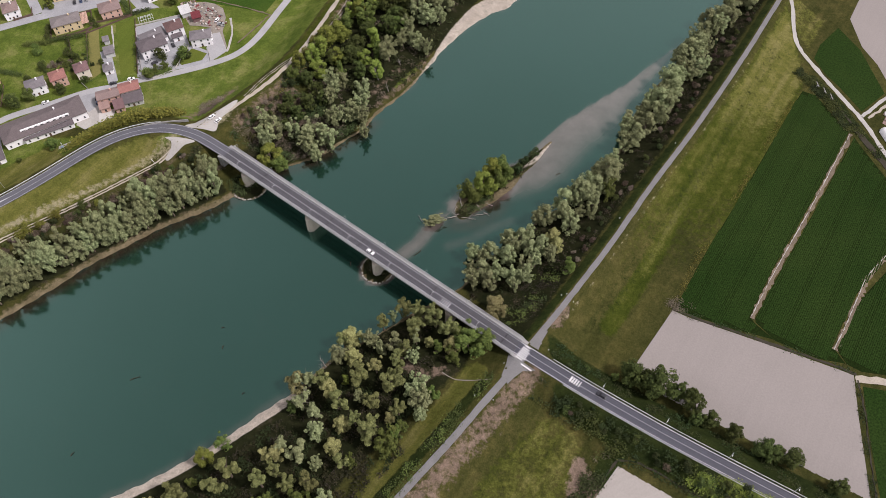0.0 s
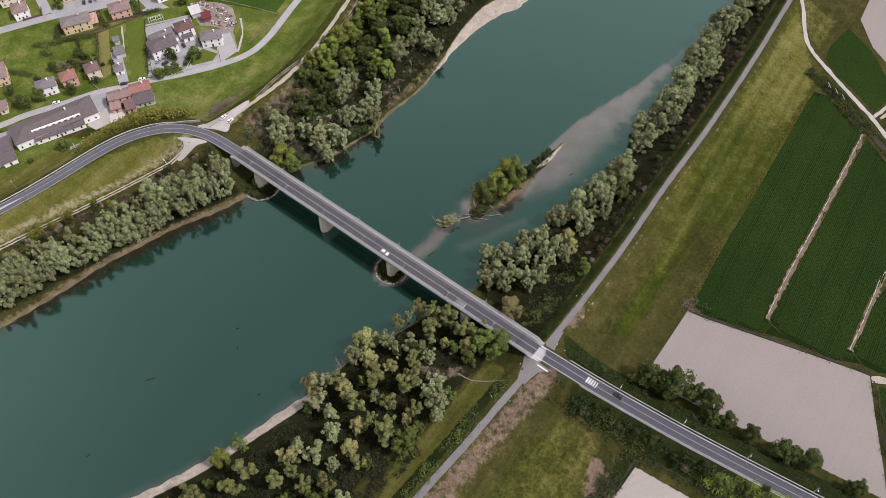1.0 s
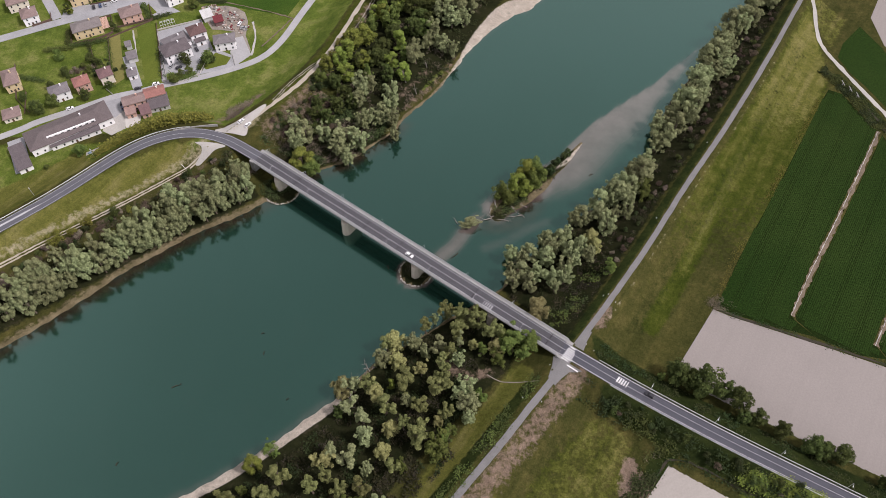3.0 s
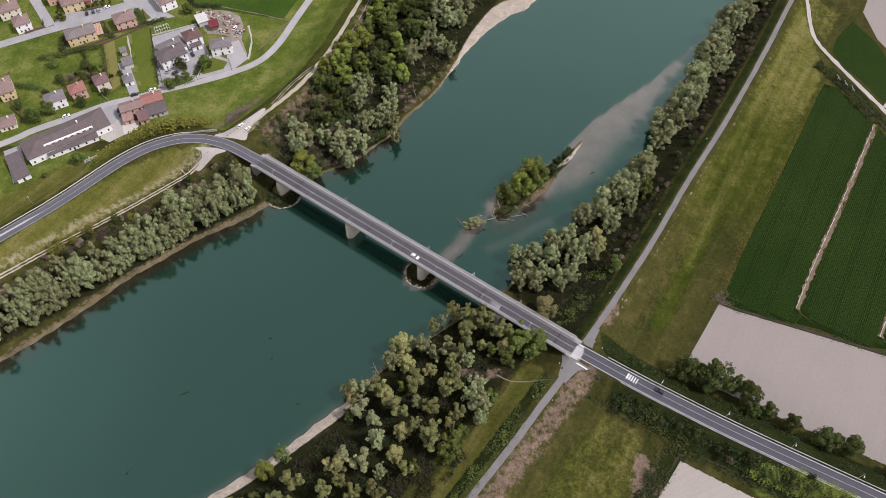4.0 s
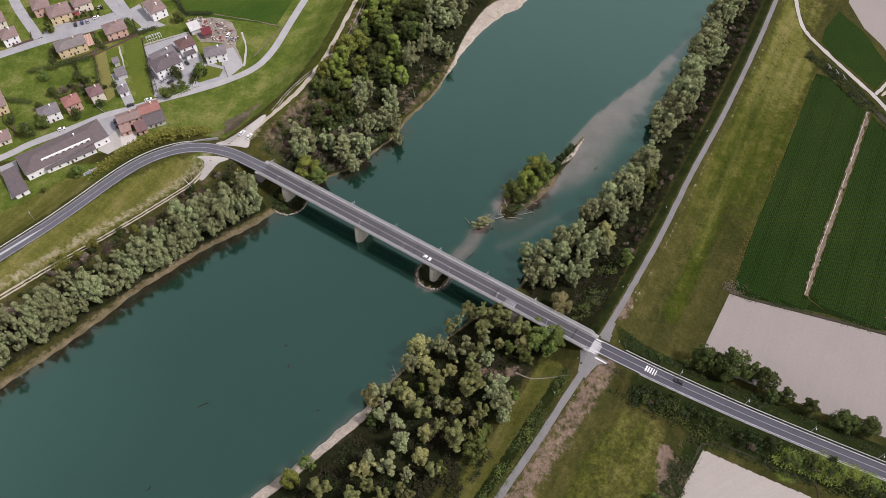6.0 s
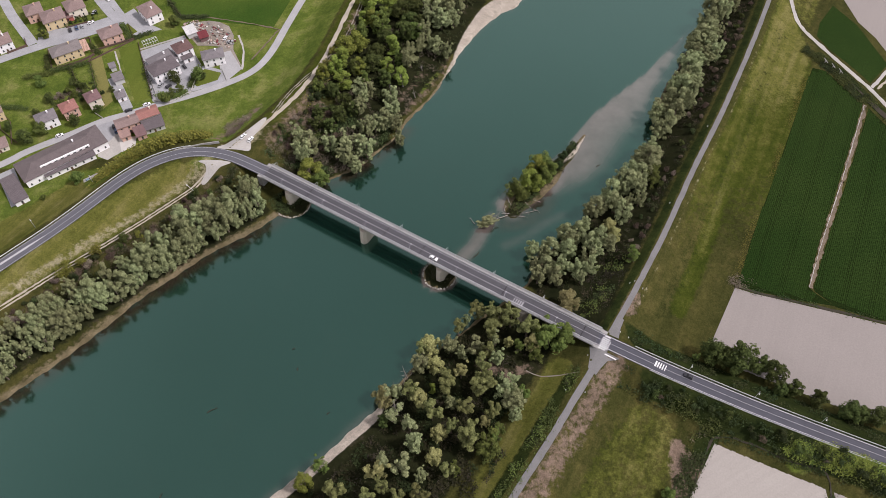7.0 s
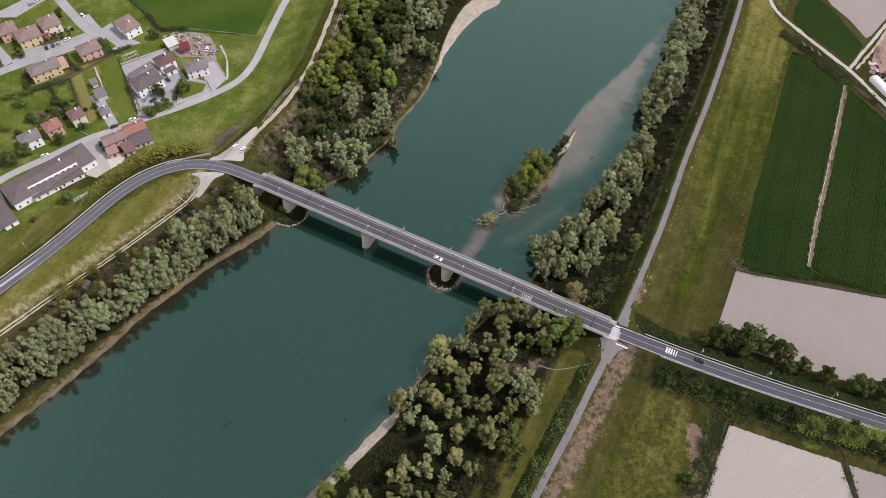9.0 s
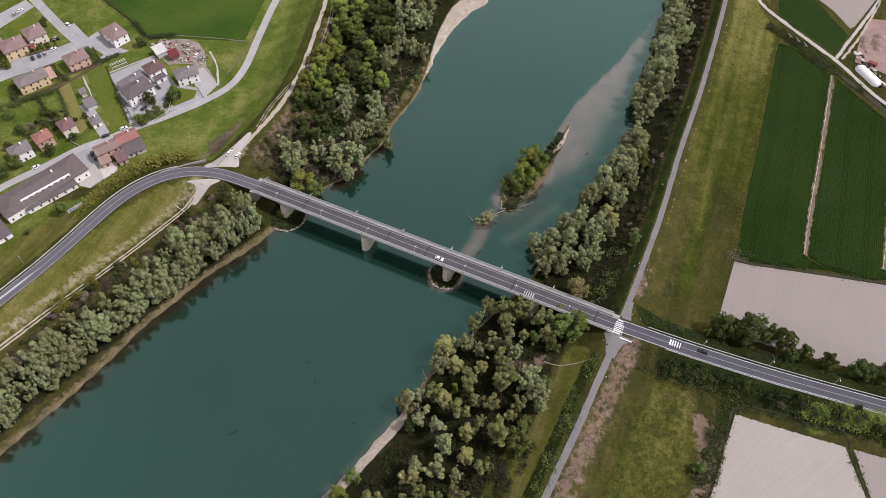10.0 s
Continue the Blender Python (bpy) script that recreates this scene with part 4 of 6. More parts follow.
BARE = [(109.3, 168), (116, 164), (135.6, 155), (158.6, 144.3), (178, 135), (182.8, 132.4), (178.3, 112.9), (170, 72), (140, 84), (112, 105), (97, 124), (87.3, 141)]
fieldsheet("bare_field", BARE, "bare", "harrowed pale brown bare field")
fieldsheet("bare_field", [(73.5, 97), (111, 76), (107, 52), (100, 20), (20, 40), (45, 65)], "bare_pale", "pale grey bare field beside a hedge")
fieldsheet("bare_field", [(113.5, 71), (140, 58), (150, 20), (104, 20), (109, 52)], "bare", "harrowed bare field behind a ditch")
fieldsheet("bare_field", [(260.5, 346), (264.2, 330), (264.8, 311.5), (269.3, 313), (300, 335), (420, 420), (300, 430), (262, 372)], "bare", "pale bare field beyond the green one")
fieldsheet("crop_field", [(185, 127), (230, 116), (300, 96), (300, 20), (172, 40), (174, 72), (180, 104)], "crop", "dark green young crop field")
fieldsheet("crop_field", [(252, 364), (236, 349), (228.5, 337), (231, 323.8), (236, 311.3), (241.8, 292.5), (259.7, 306), (258.5, 343)], "crop", "deep green crop field beside a track")


def crop_rows(poly, ang, pitch, skip):
    """Rows of young wheat as low ridges, broken where tractor lines run."""
    g = Geo()
    c, s = math.cos(ang), math.sin(ang)
    p = arr(poly)
    u, v = p[:, 0] * c + p[:, 1] * s, -p[:, 0] * s + p[:, 1] * c
    rr = random.Random(3)
    k = 0
    for o in np.arange(v.min(), v.max(), pitch):
        k += 1
        slim = 0.62 if skip(k) else 1.0
        t = np.arange(u.min(), u.max(), 3.0)
        x, y = t * c - o * s, t * s + o * c
        ok = inside(x, y, poly)
        i = 0
        while i < len(t):
            if not ok[i]:
                i += 1
                continue
            j = i
            while j + 1 < len(t) and ok[j + 1]:
                j += 1
            w = [(pitch * slim * 0.48 * rr.uniform(0.94, 1.04), 0.11 * rr.uniform(0.8, 1.15)) for _ in range(j - i + 1)]
            vs = []
            for q, (hw, hh) in zip(range(i, j + 1), w):
                for e, z in ((-hw, 0.0), (-hw * 0.8, hh), (hw * 0.8, hh), (hw, 0.0)):
                    vs.append((x[q] - s * e, y[q] + c * e, 4.05 + z))
            fs = [(4 * a + b, 4 * a + 4 + b, 4 * a + 5 + b, 4 * a + 1 + b) for a in range(j - i) for b in range(3)]
            if fs:
                g.add(vs, [f[::-1] for f in fs])
            i = j + 1
    return g


CROP_ANG = math.atan2(137, 97)
CROPS = [
    [(111.2, 169.5), (129.2, 195.7), (160.2, 237), (205, 299), (213.5, 310), (220, 306), (225, 289), (229.5, 277.5), (227.5, 274.5), (190, 224.5), (162, 188.5), (144.6, 163.5), (146, 160), (152.5, 151.2), (135.6, 157.2), (118, 165)],
    [(146.6, 160.4), (147, 162.5), (166, 188), (194, 224), (231, 273), (232, 267), (236, 251), (240.5, 233), (252.6, 222), (198, 173.5), (178, 147), (179.2, 143.5), (181, 138.2), (169.6, 141), (153, 150.5)],
    [(179.8, 143.8), (180.5, 146.5), (200, 171.5), (256, 219), (275, 188), (300, 152), (300, 106), (230, 126), (187, 134), (181.6, 137.8)],
]
for poly in CROPS:
    fieldsheet("crop_field", poly, "crop_soil", "dark green young wheat field in straight rows")
    g = crop_rows(poly, CROP_ANG, 0.9, lambda k: k % 14 in (0, 2))
    single("wheat", g.mesh("wheat", M["crop"]), "dense rows of dark green young wheat", "crop", kind="stuff")


for ln, w in (([(145.3, 162.5), (164.5, 188.8), (192, 224.5), (230, 275.5)], 2.4), ([(178.6, 145), (189.6, 159.2), (198.4, 171.5), (211.9, 187.5), (254, 221)], 2.2)):
    single("soil_strip", band("soil_strip", ln, w, M["brown_soil"], ragged=0.4, step=1.5), "brown bare soil strip between crops", "track", kind="structure")
    single("worn_line", band("worn_line", side_line(ln, 0.55), 0.3, M["gravel"], ragged=0.1, up=0.16), "pale worn line along a soil strip", "track", kind="structure")
for ln, w in (([(109.5, 168.8), (118, 164.2), (135.6, 156.1), (158.6, 145.4), (178, 136.2), (184, 132.6)], 1.2), ([(71.5, 98), (81, 95.2), (101, 82.2), (112.5, 75.5), (110, 64), (107.5, 50)], 0.7), ([(72, 98), (60, 83), (44, 65), (30, 50)], 0.6),
              ([(184, 130), (181, 112), (176, 90), (171, 66)], 0.7), ([(222, 318), (229, 300), (233, 281)], 1.4), ([(233.5, 280), (237, 266.5), (241, 252), (244.5, 238), (254, 220)], 3.4)):
    single("ditch", band("ditch", ln, w, M["verge_soil"], ragged=0.2, up=0.14), "dark overgrown field ditch", "ditch", kind="structure")


# ---- trees ----
def crown_mesh(name, seed, R, H, lumps, leaves, size, material, droop=0.0, base=0.15, full=False):
    """A crown of leaf sprays on uneven lumps, with gaps between them."""
    rr = random.Random(seed)
    centres = []
    limbs = [(2 * math.pi * (k + rr.uniform(-0.3, 0.3)) / nl, R * rr.uniform(0.3, 0.8), rr.uniform(0.66, 0.98)) for nl in (rr.choice((4, 5, 6)),) for k in range(nl)] + [(0.0, R * 0.1, 0.97)]
    for i in range(lumps):
        if full:
            z = rr.random()
            r = R * 0.85 * rr.random() ** 0.5 * math.sqrt(max(0.05, 1 - (1.9 * (z - 0.45)) ** 2))
            a, lr = rr.uniform(0, 6.283), R * rr.uniform(1.0, 1.7) / lumps ** 0.5
            centres.append((Vector((r * math.cos(a), r * math.sin(a), H * (base + (0.95 - base) * z))), lr, Vector((rr.uniform(0.8, 1.3), rr.uniform(0.8, 1.3), rr.uniform(0.8, 1.1)))))
            continue
        a, reach, top = rr.choice(limbs)
        t = base + (top - base) * rr.random() ** 0.8
        r = reach * (0.55 + 0.6 * t)
        lr = R * rr.uniform(0.9, 1.6) * (1.12 - 0.35 * t) / lumps ** 0.5
        centres.append((Vector((r * math.cos(a) + rr.gauss(0, 0.17) * R, r * math.sin(a) + rr.gauss(0, 0.17) * R, H * t - lr * 0.3)), lr, Vector((rr.uniform(0.7, 1.4), rr.uniform(0.7, 1.4), rr.uniform(0.75, 1.25)))))
    V, F = [], []
    for i in range(int(leaves * 1.45)):
        c, lr, sq = rr.choice(centres)
        n = Vector((rr.gauss(0, 1), rr.gauss(0, 1), rr.gauss(0.4, 0.9))).normalized()
        p = c + Vector((n.x * sq.x, n.y * sq.y, n.z * sq.z)) * lr * (1.12 - 0.5 * rr.random() ** 2)
        p.z -= droop * lr * rr.random()
        if p.z < 0.3:
            p.z = 0.3 + rr.random()
        w = (n + Vector((rr.gauss(0, .26), rr.gauss(0, .26), rr.gauss(0.12, .26)))).normalized()
        a = w.orthogonal().normalized()
        a = (Matrix.Rotation(rr.uniform(0, 6.28), 3, w) @ a)
        b = w.cross(a)
        s = size * 0.82 * rr.uniform(0.6, 1.3)
        k = len(V)
        V += [p - a * s * 0.6, p - b * s * 0.42 + w * s * 0.1, p + a * s * 0.75 - w * s * 0.18, p + b * s * 0.42 + w * s * 0.1]
        F.append((k, k + 1, k + 2, k + 3))
    return mesh(name, V, F, material)


def trunk_mesh(seed, R, H, material, bare=False):
    rr = random.Random(seed)
    g = Geo()
    th = H * rr.uniform(0.72, 0.85)
    lean = Vector((rr.gauss(0, 0.05), rr.gauss(0, 0.05), 0))
    pts = [Vector((0, 0, -0.4)) + (Vector((0, 0, 1)) + lean) * th * t for t in (0, 0.25, 0.5, 0.75, 1)]
    g.tube(pts, [0.032 * H, 0.024 * H, 0.018 * H, 0.011 * H, 0.004 * H], 7)
    for i in range(9 if bare else 6):
        t = rr.uniform(0.25, 0.85)
        o = pts[0].lerp(pts[-1], t)
        a = rr.uniform(0, 6.28)
        e = o + Vector((math.cos(a) * R * rr.uniform(0.4, 0.8), math.sin(a) * R * rr.uniform(0.4, 0.8), H * rr.uniform(0.1, 0.25)))
        g.tube([o, o.lerp(e, 0.5) + Vector((0, 0, 0.3)), e], [0.011 * H * (1.2 - t), 0.007 * H * (1.2 - t), 0.002 * H], 5)
    return g.mesh("trunk", material)


KINDS = {}


def kind_of_tree(key, name, label, mats, R, H, lumps, leaves, size, variants, droop=0.0, base=0.15, full=False):
    made = []
    for i in range(variants):
        seed = hash_of(key) + i * 17
        f = (0.92, 1.08, 1.0, 0.85, 1.15)[i % 5]
        made.append((crown_mesh("crown", seed, R * f, H, lumps, leaves, size, M[mats[i % len(mats)]], droop, base, full), trunk_mesh(seed + 1, R, H, M["bark"])))
    KINDS[key] = (name, label, made)


def hash_of(text):
    return sum(ord(c) * (i + 3) for i, c in enumerate(text))


kind_of_tree("willow", "willow_tree", "grey-green willow tree with a lumpy full crown on the river bank", ["willow"], 4.6, 13.5, 62, 2500, 0.58, 6, 0.5)
kind_of_tree("olive", "willow_tree", "tall olive-green willow tree in a riverside wood", ["olive", "pale_willow", "olive", "willow", "olive"], 3.5, 13, 34, 2600, 0.46, 10, 0.6, 0.3)
kind_of_tree("bank", "willow_tree", "full grey-green willow tree with a billowing crown on the river bank", ["willow"], 4.7, 13.5, 34, 2700, 0.62, 6, 0.3, 0.1, True)
kind_of_tree("bright", "broadleaf_tree", "yellow-green broadleaf tree with a full round crown", ["bright_green", "green", "bright_green"], 4.2, 10.5, 28, 2000, 0.62, 6, 0.2, 0.1, True)
kind_of_tree("pale", "willow_tree", "single pale yellow-green willow tree with a round crown", ["pale_willow"], 5.6, 11, 60, 3000, 0.62, 1, 0.4, 0.12, True)
kind_of_tree("green", "broadleaf_tree", "mid-green broadleaf tree in a riverside wood", ["green"], 4.4, 11.5, 40, 1800, 0.64, 5, 0.2)
kind_of_tree("dark", "broadleaf_tree", "dark green broadleaf tree with a dense round crown", ["dark_green"], 4.2, 9, 44, 2300, 0.56, 4, 0.1, 0.12, True)
kind_of_tree("garden", "garden_tree", "dark green round garden tree", ["dark_green", "green"], 3.0, 5.5, 20, 1000, 0.48, 4, 0.1, 0.12, True)
kind_of_tree("shrub", "shrub", "low rounded green shrub on a bank", ["scrub_green", "dark_green", "shaded_verge_leaf"], 1.7, 2.4, 10, 320, 0.42, 6, 0.1, 0.05, True)
kind_of_tree("scrub", "bare_shrub", "low brown leafless shrub on a bank", ["scrub_red", "scrub_red", "scrub"], 1.9, 2.2, 9, 360, 0.4, 6, 0.1, 0.05, True)
kind_of_tree("bush", "shrub", "yellow-green twiggy shrub on a grassy bank", ["hedge"], 3.0, 3.6, 16, 700, 0.42, 3, 0.1, 0.05, True)


def tree(key, x, y, s=1.0, rng=random, group="", tall=1.0):
    name, label, made = KINDS[key]
    crown, trunk = made[rng.randrange(len(made))]
    t = thing(name, label, "tree" if "tree" in name else "shrub", Matrix.LocRotScale((x, y, max(height(x, y), 0.0)), Euler((0, 0, rng.uniform(0, 6.28))), (s, s, s * tall * rng.uniform(0.9, 1.1))), group)
    part("crown", crown, t)
    part("trunk", trunk, t)
    return t


def scatter(poly, gap, rng, tries=4000, keep=lambda x, y: True):
    p = arr(poly)
    lo, hi = p.min(0), p.max(0)
    out = []
    cand = [(rng.uniform(lo[0], hi[0]), rng.uniform(lo[1], hi[1])) for _ in range(tries)]
    ok = inside(arr(cand)[:, 0], arr(cand)[:, 1], poly)
    for (x, y), good in zip(cand, ok):
        if good and keep(x, y) and all((x - a) ** 2 + (y - b) ** 2 > gap * gap for a, b in out):
            out.append((x, y))
    return out


def thicket(poly, count, mats, size, tall, seed, name, label, gap_noise=0.12, spray=14, cat="scrub", kind="stuff"):
    """Low growth over a stretch of ground: many sprays of leaves or twigs, thick in some places and thin in others."""
    rr = random.Random(seed)
    p = arr(poly)
    lo, hi = p.min(0), p.max(0)
    pts = np.column_stack([[rr.uniform(lo[0], hi[0]) for _ in range(count)], [rr.uniform(lo[1], hi[1]) for _ in range(count)]])
    pts = pts[inside(pts[:, 0], pts[:, 1], poly)]
    zs = lie(pts[:, 0], pts[:, 1])
    for mi, mname in enumerate(mats):
        V, F = [], []
        for (x, y), z in zip(pts, zs):
            nz = noise.noise(Vector((x, y, seed)) * gap_noise)
            pick = noise.noise(Vector((x, y, seed + 40)) * gap_noise * 0.8) * 1.6 + rr.uniform(-0.25, 0.25)
            if nz < -0.22 or (len(mats) > 1 and min(len(mats) - 1, int((pick + 0.5) * len(mats)) if pick > -0.5 else 0) != mi):
                continue
            h = tall * (0.5 + rr.random()) * (0.8 + nz)
            for k in range(spray):
                q = Vector((x + rr.gauss(0, 0.9), y + rr.gauss(0, 0.9), z + h * rr.uniform(0.15, 1.0)))
                w = Vector((rr.gauss(0, .5), rr.gauss(0, .5), 0.8)).normalized()
                a = Matrix.Rotation(rr.uniform(0, 6.28), 3, w) @ w.orthogonal().normalized()
                b = w.cross(a)
                s = size * rr.uniform(0.5, 1.3)
                n0 = len(V)
                wd = 0.11 if mname in ("scrub", "scrub_dark", "scrub_red") else 0.4
                V += [q - a * s * 0.6, q - b * s * wd, q + a * s * 0.7 - w * s * 0.15, q + b * s * wd]
                F.append((n0, n0 + 1, n0 + 2, n0 + 3))
        if F:
            single(name, mesh(name, V, F, M[mname]), label, cat, kind=kind)


rng = random.Random(11)
NEAR_L = [(-262, 147.5), (-236, 166.5), (-205, 189), (-165, 218), (-130, 239), (-116, 248), (-121, 263), (-150, 246), (-190, 217), (-236, 186), (-262, 168)]
for x, y in scatter(NEAR_L, 4.1, rng):
    tree("bank" if rng.random() < 0.6 else "willow", x, y, rng.uniform(0.74, 1.08), rng, "willows along the river bank", tall=1.35)
FAR_L = [(-46, 304), (-37, 304), (-25, 318), (-13, 332), (-3, 350), (5, 366), (14, 388), (28, 410), (60, 455), (25, 460), (-20, 430), (-46, 400), (-50, 385), (-62, 358), (-76, 344), (-84, 332), (-72, 324), (-58, 316)]
NEAR_R = [(-150, 71), (-114, 90), (-93, 103.5), (-66, 124), (-56, 138), (-48, 147), (-28, 161), (-6, 172), (5, 164), (5, 148), (-8, 141), (-12, 127), (-18, 103), (-30, 88), (-60, 62), (-110, 50)]


def plant(rows, group):
    """The trees of a wood, kind by kind: place and spread of each crown."""
    for key, places in rows:
        for x, y, spread in places:
            tree(key, x, y, spread * 1.28, rng, group, tall=min(1.3, max(0.75, 0.9 / spread ** 0.45)))


plant((
    ("olive", [(-16.5, 171.4, 1.01), (-10.3, 169.9, 0.84), (-8.3, 164.6, 1.33), (-2.4, 164.0, 1.17), (-12.7, 159.1, 0.91), (-26.7, 164.0, 0.91), (3.7, 156.9, 1.24), (-11.4, 154.9, 0.66), (-44.7, 155.9, 0.98), (-21.2, 151.9, 1.14), (-16.5, 148.6, 0.97), (-19.7, 142.8, 0.96), (-29.4, 141.1, 0.72), (-36.8, 136.4, 1.11), (-21.6, 132.2, 1.34), (-20.4, 136.9, 0.79), (-59.6, 136.0, 1.1), (-52.2, 134.7, 0.94), (-48.8, 130.7, 0.94), (-61.2, 125.7, 1.08), (-55.0, 120.5, 1.07), (-45.1, 124.1, 1.16), (-37.8, 116.3, 0.76), (-30.6, 124.0, 0.93), (-19.3, 120.3, 0.85), (-31.2, 110.3, 1.51), (-42.8, 98.3, 0.88), (-60.6, 102.2, 1.26), (-67.6, 106.2, 0.97), (-70.5, 101.7, 0.96)]),
    ("olive", [(-69.1, 95.6, 0.88), (-88.6, 95.9, 1.16), (-75.1, 91.2, 1.01), (-63.8, 90.1, 0.87), (-54.8, 89.7, 1.01), (-93.8, 90.1, 0.96), (-107.8, 87.8, 1.03)]),
    ("willow", [(-22.3, 169.0, 0.51), (-32.6, 155.9, 0.75), (-46.4, 149.3, 0.8), (-27.2, 151.4, 0.62), (-13.1, 144.9, 0.74), (-54.0, 112.5, 0.8), (-36.4, 127.1, 0.53), (-11.2, 130.7, 0.96), (-10.2, 123.3, 1.0), (-10.0, 117.6, 0.58), (-53.0, 98.2, 0.56)]),
    ("pale", [(4.3, 150.8, 0.66), (-5.6, 153.8, 0.41), (-41.2, 157.3, 0.92), (-40.2, 147.6, 0.7), (-64.5, 136.4, 0.84), (-43.4, 115.4, 0.67), (-23.2, 117.9, 0.43), (-46.9, 105.8, 0.65)]),
    ("green", [(-1.7, 150.0, 0.65), (12.6, 150.9, 1.3), (19.1, 151.4, 0.98), (9.2, 154.1, 0.91), (5.3, 145.4, 0.64), (-24.6, 105.5, 1.07), (-20.1, 110.2, 0.72), (-17.2, 113.8, 0.61), (-39.3, 99.1, 0.47), (-93.8, 109.6, 0.61), (-104.1, 93.4, 0.53)]),
    ("bright", [(-42.8, 136.2, 0.46), (-4.6, 127.9, 0.59), (-100.5, 103.5, 0.8)]),
    ("dark", [(-66.1, 125.4, 0.64)]),
), "trees of the near riverside wood")
plant((
    ("bright", [(-50.4, 384.4, 0.94), (-56.6, 361.6, 1.38), (-62.9, 357.1, 1.19), (-66.5, 348.3, 1.08), (-71.3, 340.9, 1.07), (-66.8, 332.7, 1.15), (-78.5, 335, 0.8), (-82, 326.5, 0.65), (-54.4, 372.9, 0.93), (-46.4, 395.1, 1.44), (-33.8, 396.1, 1.44), (-35.5, 356.4, 1.19), (-40.4, 342.8, 0.99), (-33.7, 332.3, 1.06), (-90.1, 269.3, 1.45), (-85.3, 264.9, 0.96), (-57.2, 343.4, 0.99), (-45.9, 383.9, 1.13)]),
    ("green", [(-40.2, 376.8, 1.25), (-54.3, 331.5, 0.84), (-32.7, 347.5, 0.78), (-37.8, 388.6, 1.0), (-21.5, 368.6, 0.89), (-61.3, 341.9, 0.85)]),
    ("dark", [(-39.1, 365.0, 1.11), (-26.3, 389.2, 1.33), (-22.4, 379.4, 1.13), (-45.9, 353.8, 1.09), (-49.5, 343.7, 1.17), (-43.7, 331.4, 1.06), (-26.7, 369.1, 1.21), (-18.9, 392.4, 1.24), (-77.7, 298.2, 0.93), (-84.0, 301.4, 0.85), (-71.3, 305.5, 0.94), (-63.2, 309.1, 0.86), (-67.9, 316.0, 0.86), (-84.0, 309.8, 0.68), (-74.2, 324.9, 0.87), (-17.3, 377.3, 1.03)]),
    ("willow", [(-9.5, 384.7, 1.21), (-3.1, 377.5, 1.2), (-14.6, 367.9, 1.02), (-10.0, 356.9, 1.01), (-18.2, 357.8, 0.84), (1.8, 390.3, 1.31), (9.9, 391.7, 1.14), (5.0, 380.0, 0.86), (-3.9, 352.2, 0.83), (-26.7, 345.4, 1.24), (-58.1, 317.8, 1.03), (-53.1, 321.9, 0.88), (-60.0, 309.7, 0.86), (-41.9, 317.1, 0.87), (-41.8, 307.9, 0.86), (-46.1, 299.4, 1.01), (-40.8, 297.1, 0.85), (-52.5, 297.4, 0.85), (-39.8, 287.5, 0.69), (-57.1, 294.4, 0.84), (-65.5, 283.3, 1.36), (-58.8, 280.1, 1.13), (-70.9, 278.0, 1.05), (-65.9, 270.1, 0.89), (-77.8, 287.0, 0.83), (-88.7, 286.4, 1.28), (-93.2, 280.2, 1.05), (-95.2, 291.3, 0.99)]),
), "trees of the far riverside wood")
plant((
    ("bank", [(17.1, 203.4, 0.66), (25.4, 202.5, 0.86), (20.7, 191.3, 0.98), (23.6, 184.3, 0.84), (33.4, 199.7, 0.86), (35.3, 210.2, 0.81), (40.9, 209.6, 0.81), (45.1, 202.0, 0.86), (50.2, 203.5, 0.8), (35.2, 187.6, 0.71), (55.8, 224.2, 0.89), (64.1, 223.4, 0.89), (64.6, 232.2, 0.98), (77.7, 237.0, 1.06), (83.2, 239.5, 0.92), (79.2, 243.0, 0.85), (89.8, 249.0, 1.22), (109.1, 274.4, 1.12), (115.9, 280.2, 1.13), (117.6, 293.3, 0.99), (121.8, 289.8, 1.07), (128.0, 301.0, 1.16), (137.0, 307.6, 1.02), (136.5, 317.2, 1.19), (147.5, 338.0, 1.06), (152.8, 343.7, 1.23), (161.6, 348.1, 1.07), (172.1, 370.9, 1.11), (178.5, 372.5, 1.19), (185.5, 378.1, 1.12)]),
    ("bank", [(166.3, 358.3, 0.84)]),
    ("willow", [(20.9, 200.6, 0.67), (15.5, 193.5, 0.87), (15.8, 186.3, 0.99), (27.8, 189.0, 0.8), (37.1, 204.8, 0.82), (45.8, 212.6, 0.83), (46.7, 195.1, 0.87), (40.6, 192.3, 0.73), (40.4, 185.8, 0.73), (35.5, 181.8, 0.59), (50.8, 222.9, 0.91), (54.3, 199.0, 0.74), (66.0, 217.4, 0.91), (72.1, 233.7, 0.86), (73.9, 241.2, 0.94), (79.8, 230.7, 0.93), (72.2, 224.0, 0.63), (77.4, 223.5, 0.56), (84.4, 252.0, 0.74), (94.3, 259.1, 0.97), (88.8, 257.2, 0.74), (106.7, 283.3, 1.0), (103.3, 270.7, 0.83), (111.0, 287.3, 1.01), (125.8, 287.6, 0.85), (132.1, 297.8, 1.02), (130.7, 310.1, 0.96), (142.3, 318.6, 0.97), (146.0, 326.1, 0.9), (122.7, 304.3, 0.79)]),
    ("willow", [(157.3, 340.2, 1.17), (159.4, 353.6, 1.02), (164.4, 344.7, 0.92), (156.5, 327.5, 0.99), (151.1, 322.6, 0.9), (177.8, 364.8, 1.12), (184.9, 369.7, 1.13), (172.9, 362.0, 0.77)]),
    ("pale", [(57.3, 209.7, 0.73), (58.3, 204.1, 0.62)]),
    ("green", [(88.9, 235.9, 0.75), (61.5, 187.3, 0.83)]),
), "willows along the river bank")
